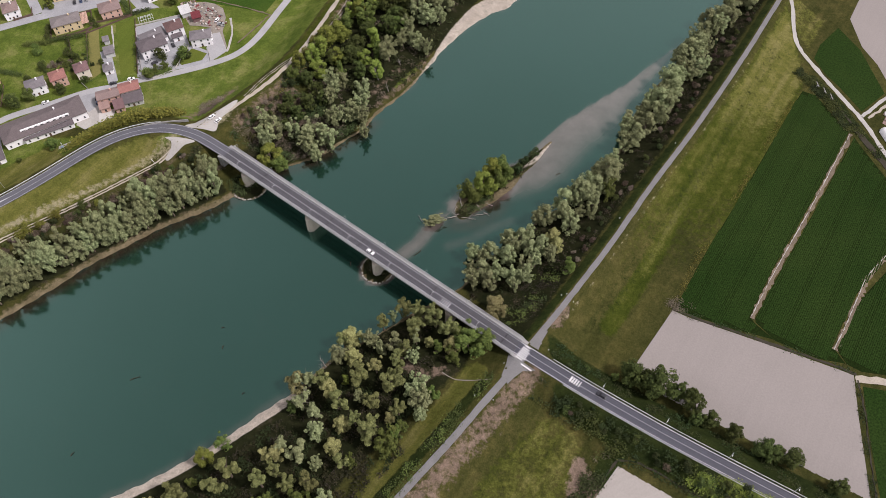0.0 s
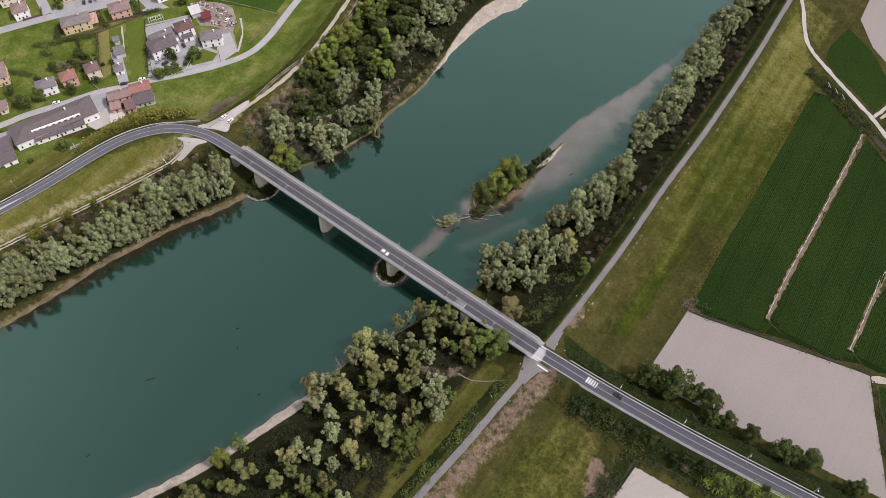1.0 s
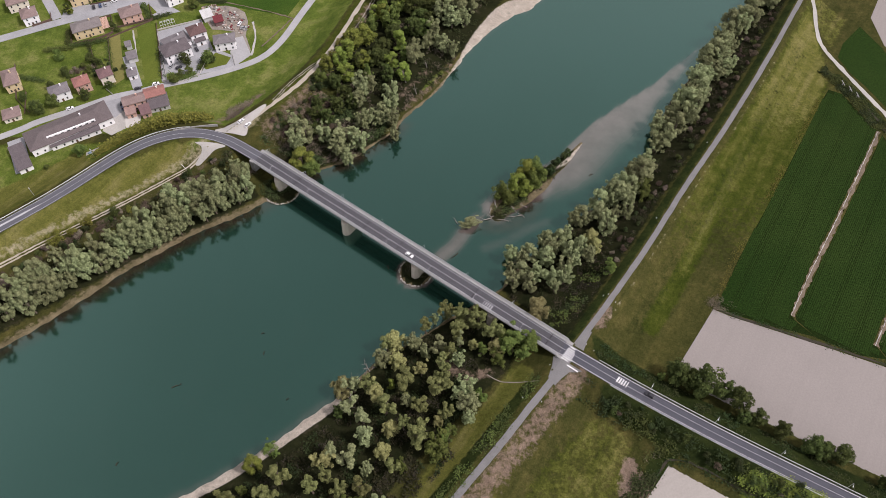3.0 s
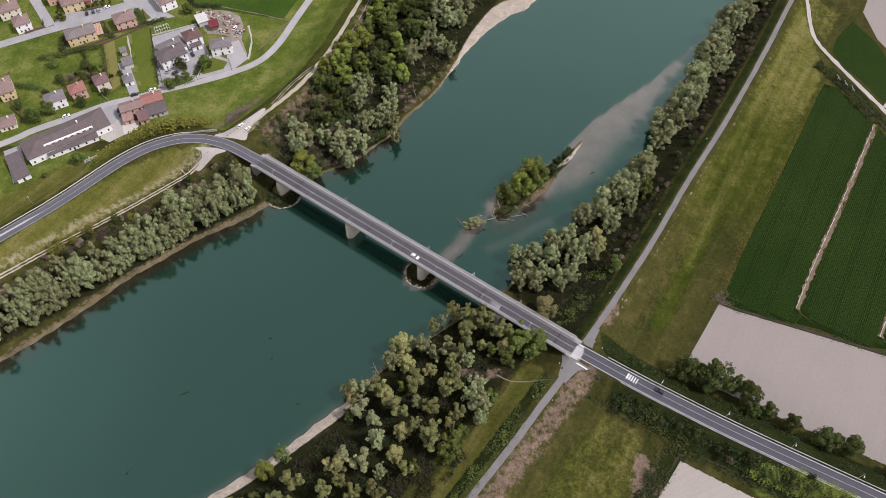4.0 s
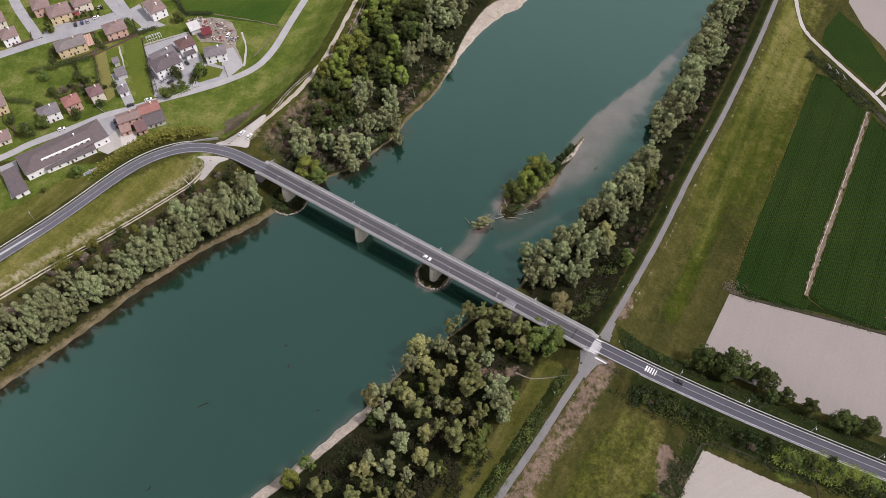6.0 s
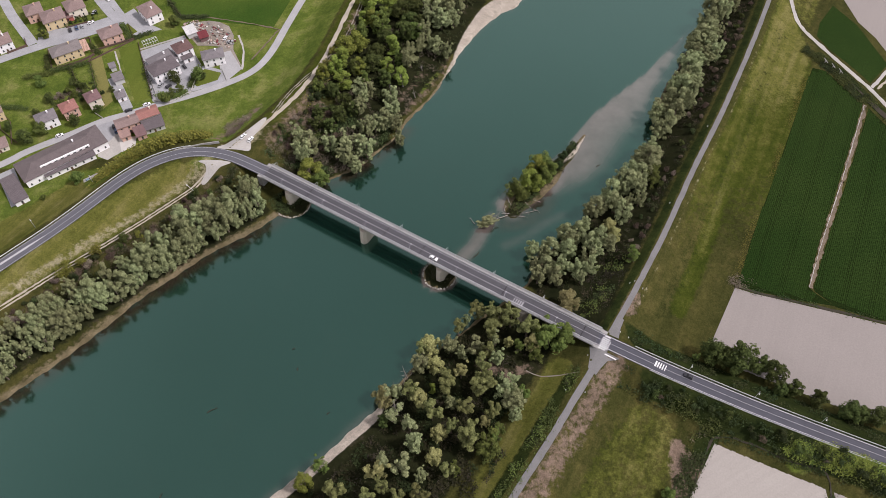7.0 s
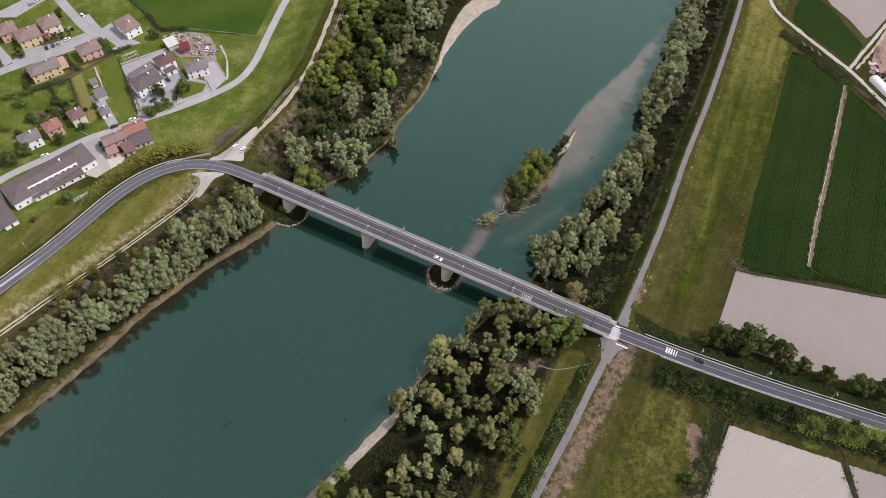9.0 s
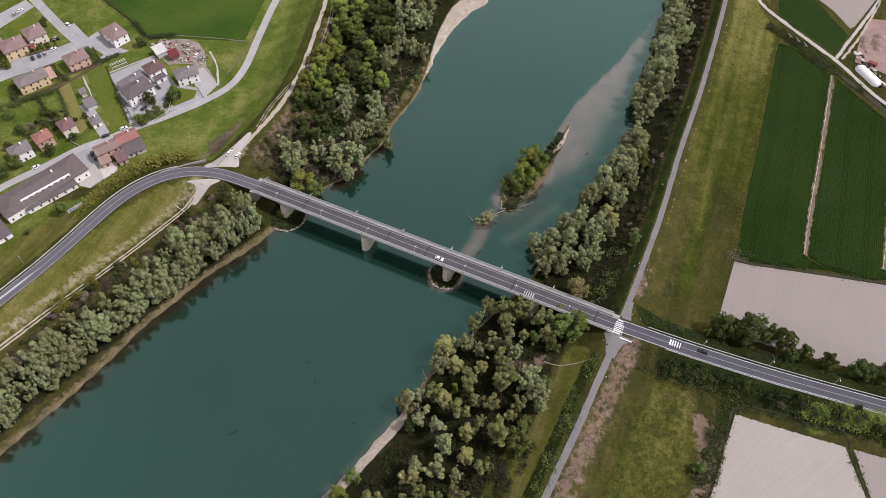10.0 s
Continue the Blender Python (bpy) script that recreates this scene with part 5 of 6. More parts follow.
# the woods go on past the stretches that are seen close by
for x, y in scatter([(22, 402), (38, 412), (70, 455), (30, 465), (-20, 440), (-38, 405), (-10, 400)], 5.9, rng):
    edge = dist(np.array([x]), np.array([y]), BANK_L)[0][0]
    k = rng.random()
    tree(("bank" if k < 0.5 else "willow") if edge < 22 else ("bright" if k < 0.4 else ("green" if k < 0.7 else "dark")), x, y, rng.uniform(0.75, 1.1), rng, "trees of the far riverside wood")
for x, y in scatter([(186, 388), (200, 404), (260, 480), (268, 472), (222, 404), (202, 382)], 5.4, rng):
    tree("bank" if rng.random() < 0.7 else "willow", x, y, rng.uniform(0.8, 1.1), rng, "willows along the river bank")
for x, y in scatter([(-160, 64), (-114, 86), (-100, 88), (-80, 84), (-58, 84), (-45, 84), (-60, 62), (-110, 44)], 7.3, rng):
    tree("olive" if rng.random() < 0.75 else "green", x, y, rng.uniform(0.8, 1.25), rng, "trees of the near riverside wood")
tree("pale", 25, 168.5, 1.25, rng)
for x, y, s in ((83.7, 133.2, 1.1), (88, 130.5, 0.9), (93.4, 128, 1.4), (101.6, 125, 1.0), (106.9, 119.6, 1.05), (107, 112.6, 0.7), (112.7, 112, 0.85), (121, 105.6, 0.85), (132, 98.7, 0.95), (135.5, 96.6, 0.8), (141.5, 94.4, 1.0), (157.5, 82.6, 0.9)):
    tree("dark", x, y, s * 1.32, rng, "trees beside the bare field")
tree("green", 76, 133, 0.5, rng)
tree("bright", 45, 77, 0.62, rng)
for x, y, s in ((15, 243, 0.8), (24, 246, 1.0), (29, 252, 1.25), (33, 257, 1.1), (36, 251, 1.0), (28, 243, 0.9), (20, 240, 0.75), (31, 247, 1.0)):
    tree("bright", x, y, s * 1.3, rng, "trees on the river bar")
for x, y in ((42.5, 258.5), (45, 261), (47, 263.5), (49.5, 266), (52, 268.5), (55, 271), (44, 258)):
    tree("shrub", x, y, 1.45, rng, "shrubs on the river bar")
for x, y, s in ((87, 97, 1.0), (98, 91, 1.1), (104, 86, 1.3), (112, 84, 1.0), (125, 72, 1.2), (131, 69, 1.1), (118, 78, 1.0), (120, 82, 1.1), (98, 93, 1.2), (80, 104, 1.0), (-152, 262, 1.2), (-150, 258, 1.0), (-186, 234, 1.1), (-205, 219, 1.2), (-222, 207, 1.3), (-160, 253, 1.2), (64, 137, 0.8), (56, 138, 0.7)):
    tree("shrub", x, y, s, rng, "shrubs on the banks")
for x, y, s in ((-196.8, 232.3, 1.35), (-210.8, 223, 1.5), (-176.9, 240, 0.8), (-203, 227.5, 1.0)):
    tree("bush", x, y, s, rng, "yellow-green shrubs beside the wheel track")
for x, y, s in ((-149.6, 263, 0.8), (-184, 238, 0.9)):
    tree("dark", x, y, s * 0.7, rng, "bushes beside the wheel track")
tree("bush", -103, 255, 1.0, rng)
for x, y, s in ((-76, 347.5, 0.85), (-71.5, 356, 0.95), (-68.3, 362.5, 0.8), (-78.5, 341.5, 0.8)):
    tree("bush", x, y, s, rng, "yellow-green shrubs between track and wood")
thicket([(11, 231), (16, 230), (27, 238), (38, 249), (48, 258.5), (57, 269), (54, 271), (44, 264), (32, 255), (20, 246), (12, 238)], 900, ["shaded_floor_leaf", "scrub_red", "dark_green", "scrub_green"], 0.6, 0.9, 41, "undergrowth", "dark brown and green growth on a river island")
# dead trees and driftwood
for x, y, s in ((-33, 330, 0.9), (-27, 322, 0.6), (-20, 343, 0.6), (-44, 318, 0.7), (-40, 326, 0.6), (-62, 126, 1.0), (-60, 130, 0.8), (-66, 133, 0.7), (-46, 129, 0.7), (-53, 146, 0.75), (-55, 143, 0.6), (-51, 147.5, 0.55)):
    t = thing("dead_tree", "bare bleached dead tree in the wood", "tree", Matrix.LocRotScale((x, y, height(x, y)), Euler((0.15, 0.1, x)), (s, s, s)))
    part("trunk", trunk_mesh(int(x * 7 + 900), 4, 15, M["dead_wood"], True), t)


def drift(name, x, y, z, deg, length, thick, label, twigs=4, m="dead_wood"):
    rr = random.Random(int(abs(x) * 10))
    t = thing(name, label, "driftwood", pose(x, y, z, 0, 0, deg))
    part("trunk", Geo().tube([(0, 0, 0), (length * 0.4, 0.2, thick), (length, -0.1, thick * 0.6)], [thick, thick * 0.8, thick * 0.3], 8).mesh("trunk", M[m]), t)
    for i in range(twigs):
        a = length * rr.uniform(0.4, 0.95)
        e = Vector((a + length * 0.2, rr.uniform(-1, 1) * length * 0.25, rr.uniform(0.2, 1.2) * thick * 4))
        part("branch", Geo().tube([(a, 0, thick * 0.7), e], [thick * 0.35, thick * 0.1], 5).mesh("branch", M[m]), t)
    return t


for x, y, deg, ln, th in ((10, 230, -165, 7, 0.24), (12, 231, 178, 5, 0.2), (29, 236, 150, 6, 0.16), (26, 231, -172, 8, 0.16), (12, 229, -12, 8, 0.15), (14, 230.5, 20, 4, 0.14), (9, 233, 70, 4, 0.2), (24, 232, -40, 4, 0.13), (-8, 227, 115, 4, 0.2), (20, 238, -60, 6, 0.3), (13, 236, 100, 6, 0.45)):
    drift("driftwood_log", x, y, 0.25, deg, ln, th, "bleached fallen tree trunk on the river bar")
t = thing("fallen_tree", "leafy crown of a fallen tree lying in the water", "tree", Matrix.LocRotScale((-2, 225.5, 0.0), Euler((0, 0, 0.1)), (1.5, 0.8, 0.45)))
part("crown", KINDS["willow"][2][0][0], t)
for x, y, deg, ln in ((-142, 142.5, 20, 4.5), (-102, 157, 80, 1.8), (-90, 134, 30, 1.5), (-104, 168, 10, 1.6), (-41, 200, 30, 4), (-44, 201, 100, 3), (-9, 209, -140, 5), (65, 256, 20, 2.5), (-160, 108, 60, 2)):
    drift("snag", x, y, 0.05, deg, ln, 0.22, "dark branch snagged in the river", 2, "verge_soil")
thicket(list(BANK_R[(BANK_R[:, 0] > 8) & (BANK_R[:, 0] < 262)]) + [(262, 466), (213, 390), (174, 333), (136, 283), (104, 242), (79, 208), (52, 174), (42, 163), (30, 160)], 13000, ["shaded_floor_leaf", "scrub_red", "scrub_green", "scrub_dark", "scrub_red"], 0.62, 1.5, 2, "undergrowth", "tangled brown and dark green undergrowth on the bank", spray=13)
thicket(NEAR_R, 5200, ["shaded_floor_leaf", "scrub_dark", "shaded_floor_leaf", "shaded_verge_leaf"], 0.8, 1.6, 3, "undergrowth", "dark green undergrowth beneath the trees, its shade put into the colour")
thicket([(26, 160), (40, 163), (52, 176), (62, 190), (46, 190), (30, 174)], 420, ["scrub_green", "green", "scrub_dark"], 0.6, 1.5, 22, "undergrowth", "green bushes on the levee slope")
thicket([(-262, 168), (-236, 186), (-190, 219), (-150, 246), (-122, 264), (-128, 274), (-150, 261), (-190, 234), (-236, 203), (-262, 186)], 5600, ["scrub_red", "scrub", "scrub_red", "scrub_green"], 0.7, 1.3, 4, "undergrowth", "brown leafless scrub behind the willows")
thicket(FAR_L, 2600, ["scrub_green", "shaded_floor_leaf", "scrub"], 0.9, 1.5, 5, "undergrowth", "undergrowth beneath the trees, partly coloured dark for shade")
thicket([(-114, 284), (-96, 274), (-84, 270), (-62, 274), (-46, 292), (-44, 306), (-66, 322), (-82, 330), (-94, 316)], 3000, ["scrub_green", "scrub", "scrub"], 0.7, 1.0, 6, "undergrowth", "pale brown leafless scrub on the bank")
N_VERGE = [tuple(p) for p in side_line(ROAD_E, 5.5)[4:62]] + [tuple(p) for p in side_line(ROAD_E, 13.5)[4:62]][::-1]
S_VERGE = [tuple(p) for p in side_line(ROAD_E, -5.6)[5:60]] + [tuple(p) for p in side_line(ROAD_E, -15)[5:60]][::-1]
thicket(N_VERGE, 4000, ["shaded_verge_leaf", "scrub_green"], 0.6, 0.7, 7, "verge_growth", "dark green rough growth on the road bank")
thicket(S_VERGE, 5000, ["shaded_verge_leaf", "shaded_verge_leaf", "scrub_green", "dark_green"], 0.7, 1.5, 8, "verge_growth", "dark green rough growth on the road bank")
thicket([(72, 103), (66, 103), (52, 85), (36, 66), (42, 62), (58, 80), (71, 97)], 900, ["scrub_green", "scrub", "dark_green"], 0.7, 1.2, 9, "hedgerow", "grey-green hedgerow beside the pale field", cat="hedge")
thicket([(26, 137), (22, 139), (4, 119), (-16, 97), (-30, 80), (-24, 78), (-8, 97), (10, 117)], 2400, ["dark_green", "green", "scrub_green"], 0.5, 0.6, 10, "verge_growth", "dark green rough growth on the levee slope")
thicket([(222, 330), (227, 312), (233, 290), (243, 262), (238, 256), (227, 280), (222, 303), (213, 326)], 2200, ["dark_green", "shaded_verge_leaf", "scrub_green"], 0.6, 1.0, 12, "ditch_growth", "dark green growth in a field ditch")
thicket([(-137, 274), (-124, 263), (-114, 262), (-120, 271), (-130, 278)], 300, ["scrub", "scrub_green"], 0.7, 1.0, 13, "undergrowth", "brown scrub beside the abutment")
HEDGE = [(-206, 274), (-192, 284), (-180, 291), (-168, 297), (-154, 300), (-141, 302), (-141, 306), (-154, 307), (-170, 304), (-184, 296.5), (-196, 288), (-208, 277.5)]
thicket(HEDGE, 5200, ["hedge"], 0.9, 4.6, 14, "hedge", "thick yellow-green hedge below the road bend", 0.02, 16, "hedge", "")
thicket([(-113, 250), (-104, 247), (-96, 252), (-95, 259), (-104, 262), (-112, 258)], 120, ["scrub", "scrub_green"], 0.6, 0.8, 15, "islet_growth", "low growth on a stone-edged islet")
thicket([(-36, 204), (-34, 196), (-28, 195), (-25, 201), (-30, 206)], 110, ["scrub_green", "scrub"], 0.6, 1.3, 16, "islet_growth", "low growth on a stone-edged islet")
thicket([(-143, 302), (-130, 303), (-121, 314), (-126, 320), (-136, 315)], 500, ["scrub", "scrub"], 0.7, 0.9, 32, "undergrowth", "pale brown leafless scrub beside the hedge end")
thicket([(108, 168), (116, 167), (119, 171), (113, 175), (108, 172)], 120, ["scrub"], 0.6, 0.8, 31, "undergrowth", "pale brown scrub at a field corner")

LINES = (([(71.5, 97.6), (81, 94.8), (101, 81.8), (112.5, 75.2), (110, 64), (107.5, 50)], 260, 1.1), ([(72, 98), (60, 83), (44, 65), (30, 50)], 220, 0.9), ([(183, 129), (180, 112), (175, 90), (170, 66)], 160, 0.8), ([(109.5, 169), (118, 164.6), (135.6, 156.6), (158.6, 146), (178, 136.8), (184, 133)], 260, 0.8))
for i, (ln, n, w) in enumerate(LINES):
    a, b = side_line(ln, w), side_line(ln, -w)
    thicket([tuple(q) for q in a] + [tuple(q) for q in b][::-1], n * 14, ["shaded_verge_leaf", "scrub_green"], 0.5, 0.5, 70 + i, "ditch_growth", "dark green growth along a field ditch", 0.2, 6)
edge_line = [(110.5, 170), (128, 196), (159, 237.5), (190, 280.5), (206, 302)]
thicket([tuple(q) for q in side_line(edge_line, 1.3)] + [tuple(q) for q in side_line(edge_line, -0.3)][::-1], 26000, ["hedge"], 0.42, 0.4, 90, "uncut_grass", "yellow-green uncut grass along a field edge", 0.05, 5)
rs = random.Random(77)
for k, q in enumerate(side_line(ROAD_E, -9.5)[8:52]):
    for j in range(2):
        x, y = q[0] + rs.gauss(0, 1.2), q[1] + rs.gauss(0, 2.2)
        if rs.random() < 0.34:
            tree("scrub" if rs.random() < 0.2 else "shrub", x, y, rs.uniform(0.6, 1.2), rs, "shrubs on the road bank")
thicket([(104, 89), (116, 85), (134, 74), (142, 66), (136, 65), (121, 73), (107, 81), (98, 87)], 3600, ["bright_green", "green", "bright_green"], 0.55, 0.8, 80, "verge_growth", "bright green fresh growth on the road bank")
thicket([(-92, 318), (-84, 332), (-72, 350), (-62, 364), (-54, 386), (-50, 386), (-57, 362), (-68, 346), (-79, 331), (-86, 316)], 700, ["bright_green", "scrub", "hedge"], 0.7, 1.6, 81, "undergrowth", "low mixed shrubs at the edge of the wood")
for x, y, s in ((-83, 322, 1.2), (-79, 334, 1.4), (-86, 326, 1.0), (-70, 350, 1.3), (-64, 360, 1.4), (-58, 372, 1.3), (-53, 384, 1.3)):
    tree("shrub", x, y, s * 1.4, rs, "shrubs at the edge of the wood")
STRIP = [(54, 178), (80, 210), (104, 243), (136, 284), (174, 335), (205, 378), (196, 384), (166, 345), (130, 294), (118, 266), (96, 240), (72, 212), (62, 192)]
for x, y in scatter(STRIP, 4.6, rs):
    k = rs.random()
    tree("scrub" if k < 0.5 else "shrub", x, y, rs.uniform(0.7, 1.25), rs, "shrubs between the willows and the path")
for q in spline([(-134, 270), (-150, 259), (-187, 233), (-222, 208), (-262, 181)], 2.6):
    if rs.random() < 0.85:
        tree("scrub" if rs.random() < 0.78 else "shrub", q[0] + rs.gauss(0, 1.8), q[1] + rs.gauss(0, 2.2), rs.uniform(0.7, 1.4), rs, "shrubs behind the bank willows")
for x, y in scatter([(-110, 294), (-86, 320), (-72, 314), (-74, 296), (-82, 286), (-98, 288)], 3.6, rs):
    tree("scrub" if rs.random() < 0.6 else "shrub", x, y, rs.uniform(0.7, 1.4), rs, "shrubs in the bank clearing")


# ---- houses ----


def wallmat(c):
    key = "wall%s" % (c,)
    if key not in M:
        M[key] = plain("plaster", c, 0.85, 0.08, 0.8)
    return M[key]


def roofmat(c):
    key = "roof%s" % (c,)
    if key not in M:
        def build(n, l):
            p = coords(n, l)
            big, fine = noise_of(n, l, p, 0.35, 4), noise_of(n, l, p, 3.0, 4, 0.7)
            wv = n.new("ShaderNodeTexWave")
            wv.inputs["Scale"].default_value, wv.inputs["Distortion"].default_value = 1.2, 0.4
            l.new(p, wv.inputs["Vector"])
            k = mix(n, l, 0.6, ramp(n, l, big, (0.3, tuple(v * 0.72 for v in c)), (0.7, tuple(v * 1.25 for v in c))), ramp(n, l, fine, (0.3, tuple(v * 0.6 for v in c)), (0.7, tuple(v * 1.4 for v in c))))
            return k, wv.outputs["Fac"], 0.06
        M[key] = mat("clay_tiles", build, 0.9, 0.2)
    return M[key]


M["glass"] = plain("window_glass", (0.03, 0.035, 0.04), 0.12, 0.1, 1, spec=0.6)
M["shutter"] = plain("shutter", (0.10, 0.06, 0.04), 0.6, 0.2, 2)


def house(cx, cy, w, d, deg, storeys, wall, roof, label, form="hip", eave=0.55, name="house", z=1.5, hscale=2.9, windows=True):
    """A house centred at cx, cy: walls, hipped or gabled roof with eaves, chimney, windows with sills."""
    h = storeys * hscale + 0.3
    t = thing(name, label, "house" if name == "house" else "building", pose(cx, cy, z, 0, 0, deg))
    part("wall", Geo().box(-w / 2, -d / 2, -0.5, w / 2, d / 2, h).mesh("wall", wallmat(wall)), t)
    X, Y, r = w / 2 + eave, d / 2 + eave, 0.36 * (d / 2 + eave)
    z0, th = h - 0.05, 0.22
    inset = Y if form == "hip" else 0.0
    if form == "flat":
        rf = Geo().box(-X, -Y, h, X, Y, h + 0.3, 0.05)
    elif form == "shed":
        rf = Geo().add([(-X, -Y, z0), (X, -Y, z0), (X, Y, z0 + Y * 0.5), (-X, Y, z0 + Y * 0.5), (-X, -Y, z0 + th), (X, -Y, z0 + th), (X, Y, z0 + th + Y * 0.5), (-X, Y, z0 + th + Y * 0.5)],
                       [(3, 2, 1, 0), (4, 5, 6, 7), (0, 1, 5, 4), (1, 2, 6, 5), (2, 3, 7, 6), (3, 0, 4, 7)])
    else:
        a = min(inset, X * 0.85)
        rf = Geo().add([(-X, -Y, z0), (X, -Y, z0), (X, Y, z0), (-X, Y, z0), (-X, -Y, z0 + th), (X, -Y, z0 + th), (X, Y, z0 + th), (-X, Y, z0 + th), (-X + a, 0, z0 + th + r), (X - a, 0, z0 + th + r)],
                       [(3, 2, 1, 0), (0, 1, 5, 4), (1, 2, 6, 5), (2, 3, 7, 6), (3, 0, 4, 7), (4, 5, 9, 8), (5, 6, 9), (6, 7, 8, 9), (7, 4, 8)])
    ro = part("roof", rf.mesh("roof", roofmat(roof)), t)
    if form in ("hip", "gable"):
        part("chimney", Geo().box(w * 0.18 - 0.35, 0.6, h, w * 0.18 + 0.35, 1.3, h + r + 1.0, 0.05).box(w * 0.18 - 0.45, 0.5, h + r + 1.0, w * 0.18 + 0.45, 1.4, h + r + 1.15).mesh("chimney", wallmat(wall)), ro)
    if windows:
        pane = Geo().box(-0.42, -0.06, 0, 0.42, 0.06, 1.25).mesh("window", M["glass"])
        sill = Geo().box(-0.55, -0.12, -0.1, 0.55, 0.1, 0.0).mesh("sill", M["concrete"])
        for s in range(storeys):
            zz = s * hscale + 1.1
            for length, face in ((w, 0), (d, 1), (w, 2), (d, 3)):
                n = max(1, int(length / 3.9))
                for i in range(n):
                    o = (i + 0.5) * length / n - length / 2
                    dep = (d if face in (0, 2) else w) / 2 + 0.03
                    m = pose(0, 0, 0, 0, 0, 90 * face) @ pose(o, -dep, zz)
                    wn_ = part("window", pane, t, at=m)
                    part("sill", sill, wn_)
        part("door", Geo().box(-0.55, -d / 2 - 0.06, 0, 0.55, -d / 2 + 0.05, 2.1).mesh("door", M["shutter"]), t, "dark wooden door")
    return t


WHITE, CREAM, YELLOW, PINK, GREYW = (0.80, 0.79, 0.79), (0.68, 0.62, 0.52), (0.60, 0.48, 0.29), (0.55, 0.36, 0.29), (0.5, 0.5, 0.49)
GREYR, RED, MAROON, BROWN, DARK = (0.175, 0.16, 0.165), (0.28, 0.135, 0.115), (0.17, 0.105, 0.105), (0.225, 0.165, 0.152), (0.122, 0.104, 0.108)
VA = 25.0
house(-235.5, 331, 10.5, 8, VA, 2, WHITE, GREYR, "two-storey white house with a hipped grey tile roof")
house(-224, 337.5, 8.5, 8, VA + 2, 2, PINK, RED, "two-storey house with a bright red hipped tile roof")
house(-211.5, 344, 7.5, 8, VA + 2, 2, CREAM, MAROON, "two-storey cream house with a dark red tile roof")
house(-197, 346.5, 5, 6, VA - 5, 1, WHITE, GREYR, "small white outbuilding with a grey tile roof")
house(-223.5, 302.5, 46, 15.5, 31, 1, WHITE, (0.13, 0.108, 0.107), "long low white hall with a brown hipped roof", hscale=4.6)
house(-219, 296, 27, 4, 27, 1, WHITE, DARK, "long flat-roofed annex with a row of dark windows", "shed")
house(-245.5, 282, 7, 20, 31, 1, WHITE, DARK, "flat-roofed grey annex of the hall", "flat")
house(-190, 320.5, 12, 7, 20, 2, PINK, BROWN, "old two-storey farmhouse with a faded tile roof", "gable")
house(-179, 326, 11, 7.5, 20, 2, CREAM, RED, "old farm barn with a faded red tile roof", "gable")
house(-176.5, 320, 11, 8, 17, 1, GREYW, DARK, "low farm shed with a grey sheet roof", "shed")
house(-183, 314, 5, 6, 22, 1, PINK, MAROON, "small farm shed with a dark red roof", "shed")
house(-191.5, 314, 5, 5, 20, 1, PINK, (0.30, 0.20, 0.175), "small pink farm outbuilding", "shed")
house(-173, 364, 16, 11, 30, 2, WHITE, DARK, "large two-storey white villa with dark hipped roofs")
house(-175, 374, 15, 11, 33, 1, WHITE, GREYR, "low grey-roofed wing of the villa", "hip")
house(-162.5, 380, 10, 9, 27, 2, WHITE, (0.13, 0.08, 0.075), "two-storey white house with a dark maroon roof")
house(-160, 374, 6, 3.5, 27, 1, WHITE, DARK, "low white terrace building beside the villa", "flat")
house(-144, 370.5, 12.5, 8, 10, 2, WHITE, GREYR, "two-storey white house with a grey tile roof")
house(-232.5, 388.5, 17, 9.5, 23, 2, YELLOW, (0.19, 0.168, 0.162), "two-storey yellow house with a brown tile roof")
house(-207.5, 400.5, 12.5, 10, 24, 2, PINK, BROWN, "two-storey pink house with a brown tile roof")
house(-185, 419, 14, 10, -58, 2, WHITE, BROWN, "two-storey white house with a brown tile roof")
house(-233, 431, 11, 12, 25, 2, CREAM, BROWN, "two-storey terraced house with a brown tile roof")
house(-245, 422, 13, 12, 22, 2, YELLOW, BROWN, "two-storey yellow terraced house with a brown tile roof")
house(-258, 430, 10, 11, 22, 2, PINK, BROWN, "two-storey pink terraced house with a brown tile roof")
house(-238, 424, 7, 5, 25, 1, (0.42, 0.12, 0.10), MAROON, "low red porch of a terraced house", "shed")
house(-284, 417, 12, 10, 25, 2, CREAM, BROWN, "two-storey cream house with a reddish roof")
house(-272, 402.5, 9, 10, 25, 2, WHITE, BROWN, "two-storey white house with a brown roof")
house(-267, 343, 8, 14, 25, 2, YELLOW, BROWN, "two-storey orange house with a brown roof")
house(-260, 316, 9, 8, 22, 1, CREAM, BROWN, "low house with a red tile roof")
# village road and yards
for nm, ln, w, m in (("village_road", [(-330, 268), (-261, 301.5), (-245, 311), (-224, 320.5), (-206, 329), (-191, 333), (-176, 338), (-157, 343), (-137, 350), (-121, 359), (-110, 374), (-98, 402), (-84, 433), (-60, 480)], 4.6, "pale_road"),
                     ("village_road", [(-300, 380), (-253, 400), (-236, 405), (-216, 412), (-200, 417), (-190, 405)], 6.5, "village_paving"), ("village_road", [(-284, 454), (-279.7, 445), (-273.5, 432.6), (-264.9, 418), (-256, 403)], 6.2, "village_paving"), ("village_road", [(-262, 520), (-237, 473), (-221, 443), (-207, 420), (-200, 415)], 6, "village_paving")):
    single(nm, band(nm, ln, w, M[m], z=1.5, up=0.12 + 0.012 * w), "grey asphalt village road", "road", kind="structure")


# ---- yards, gardens, fences and clutter of the village ----
def ground_patch(name, poly, m, label, cat, z=1.56):
    return single(name, flat(name, poly, z, M[m], 0.25), label, cat, kind="structure")


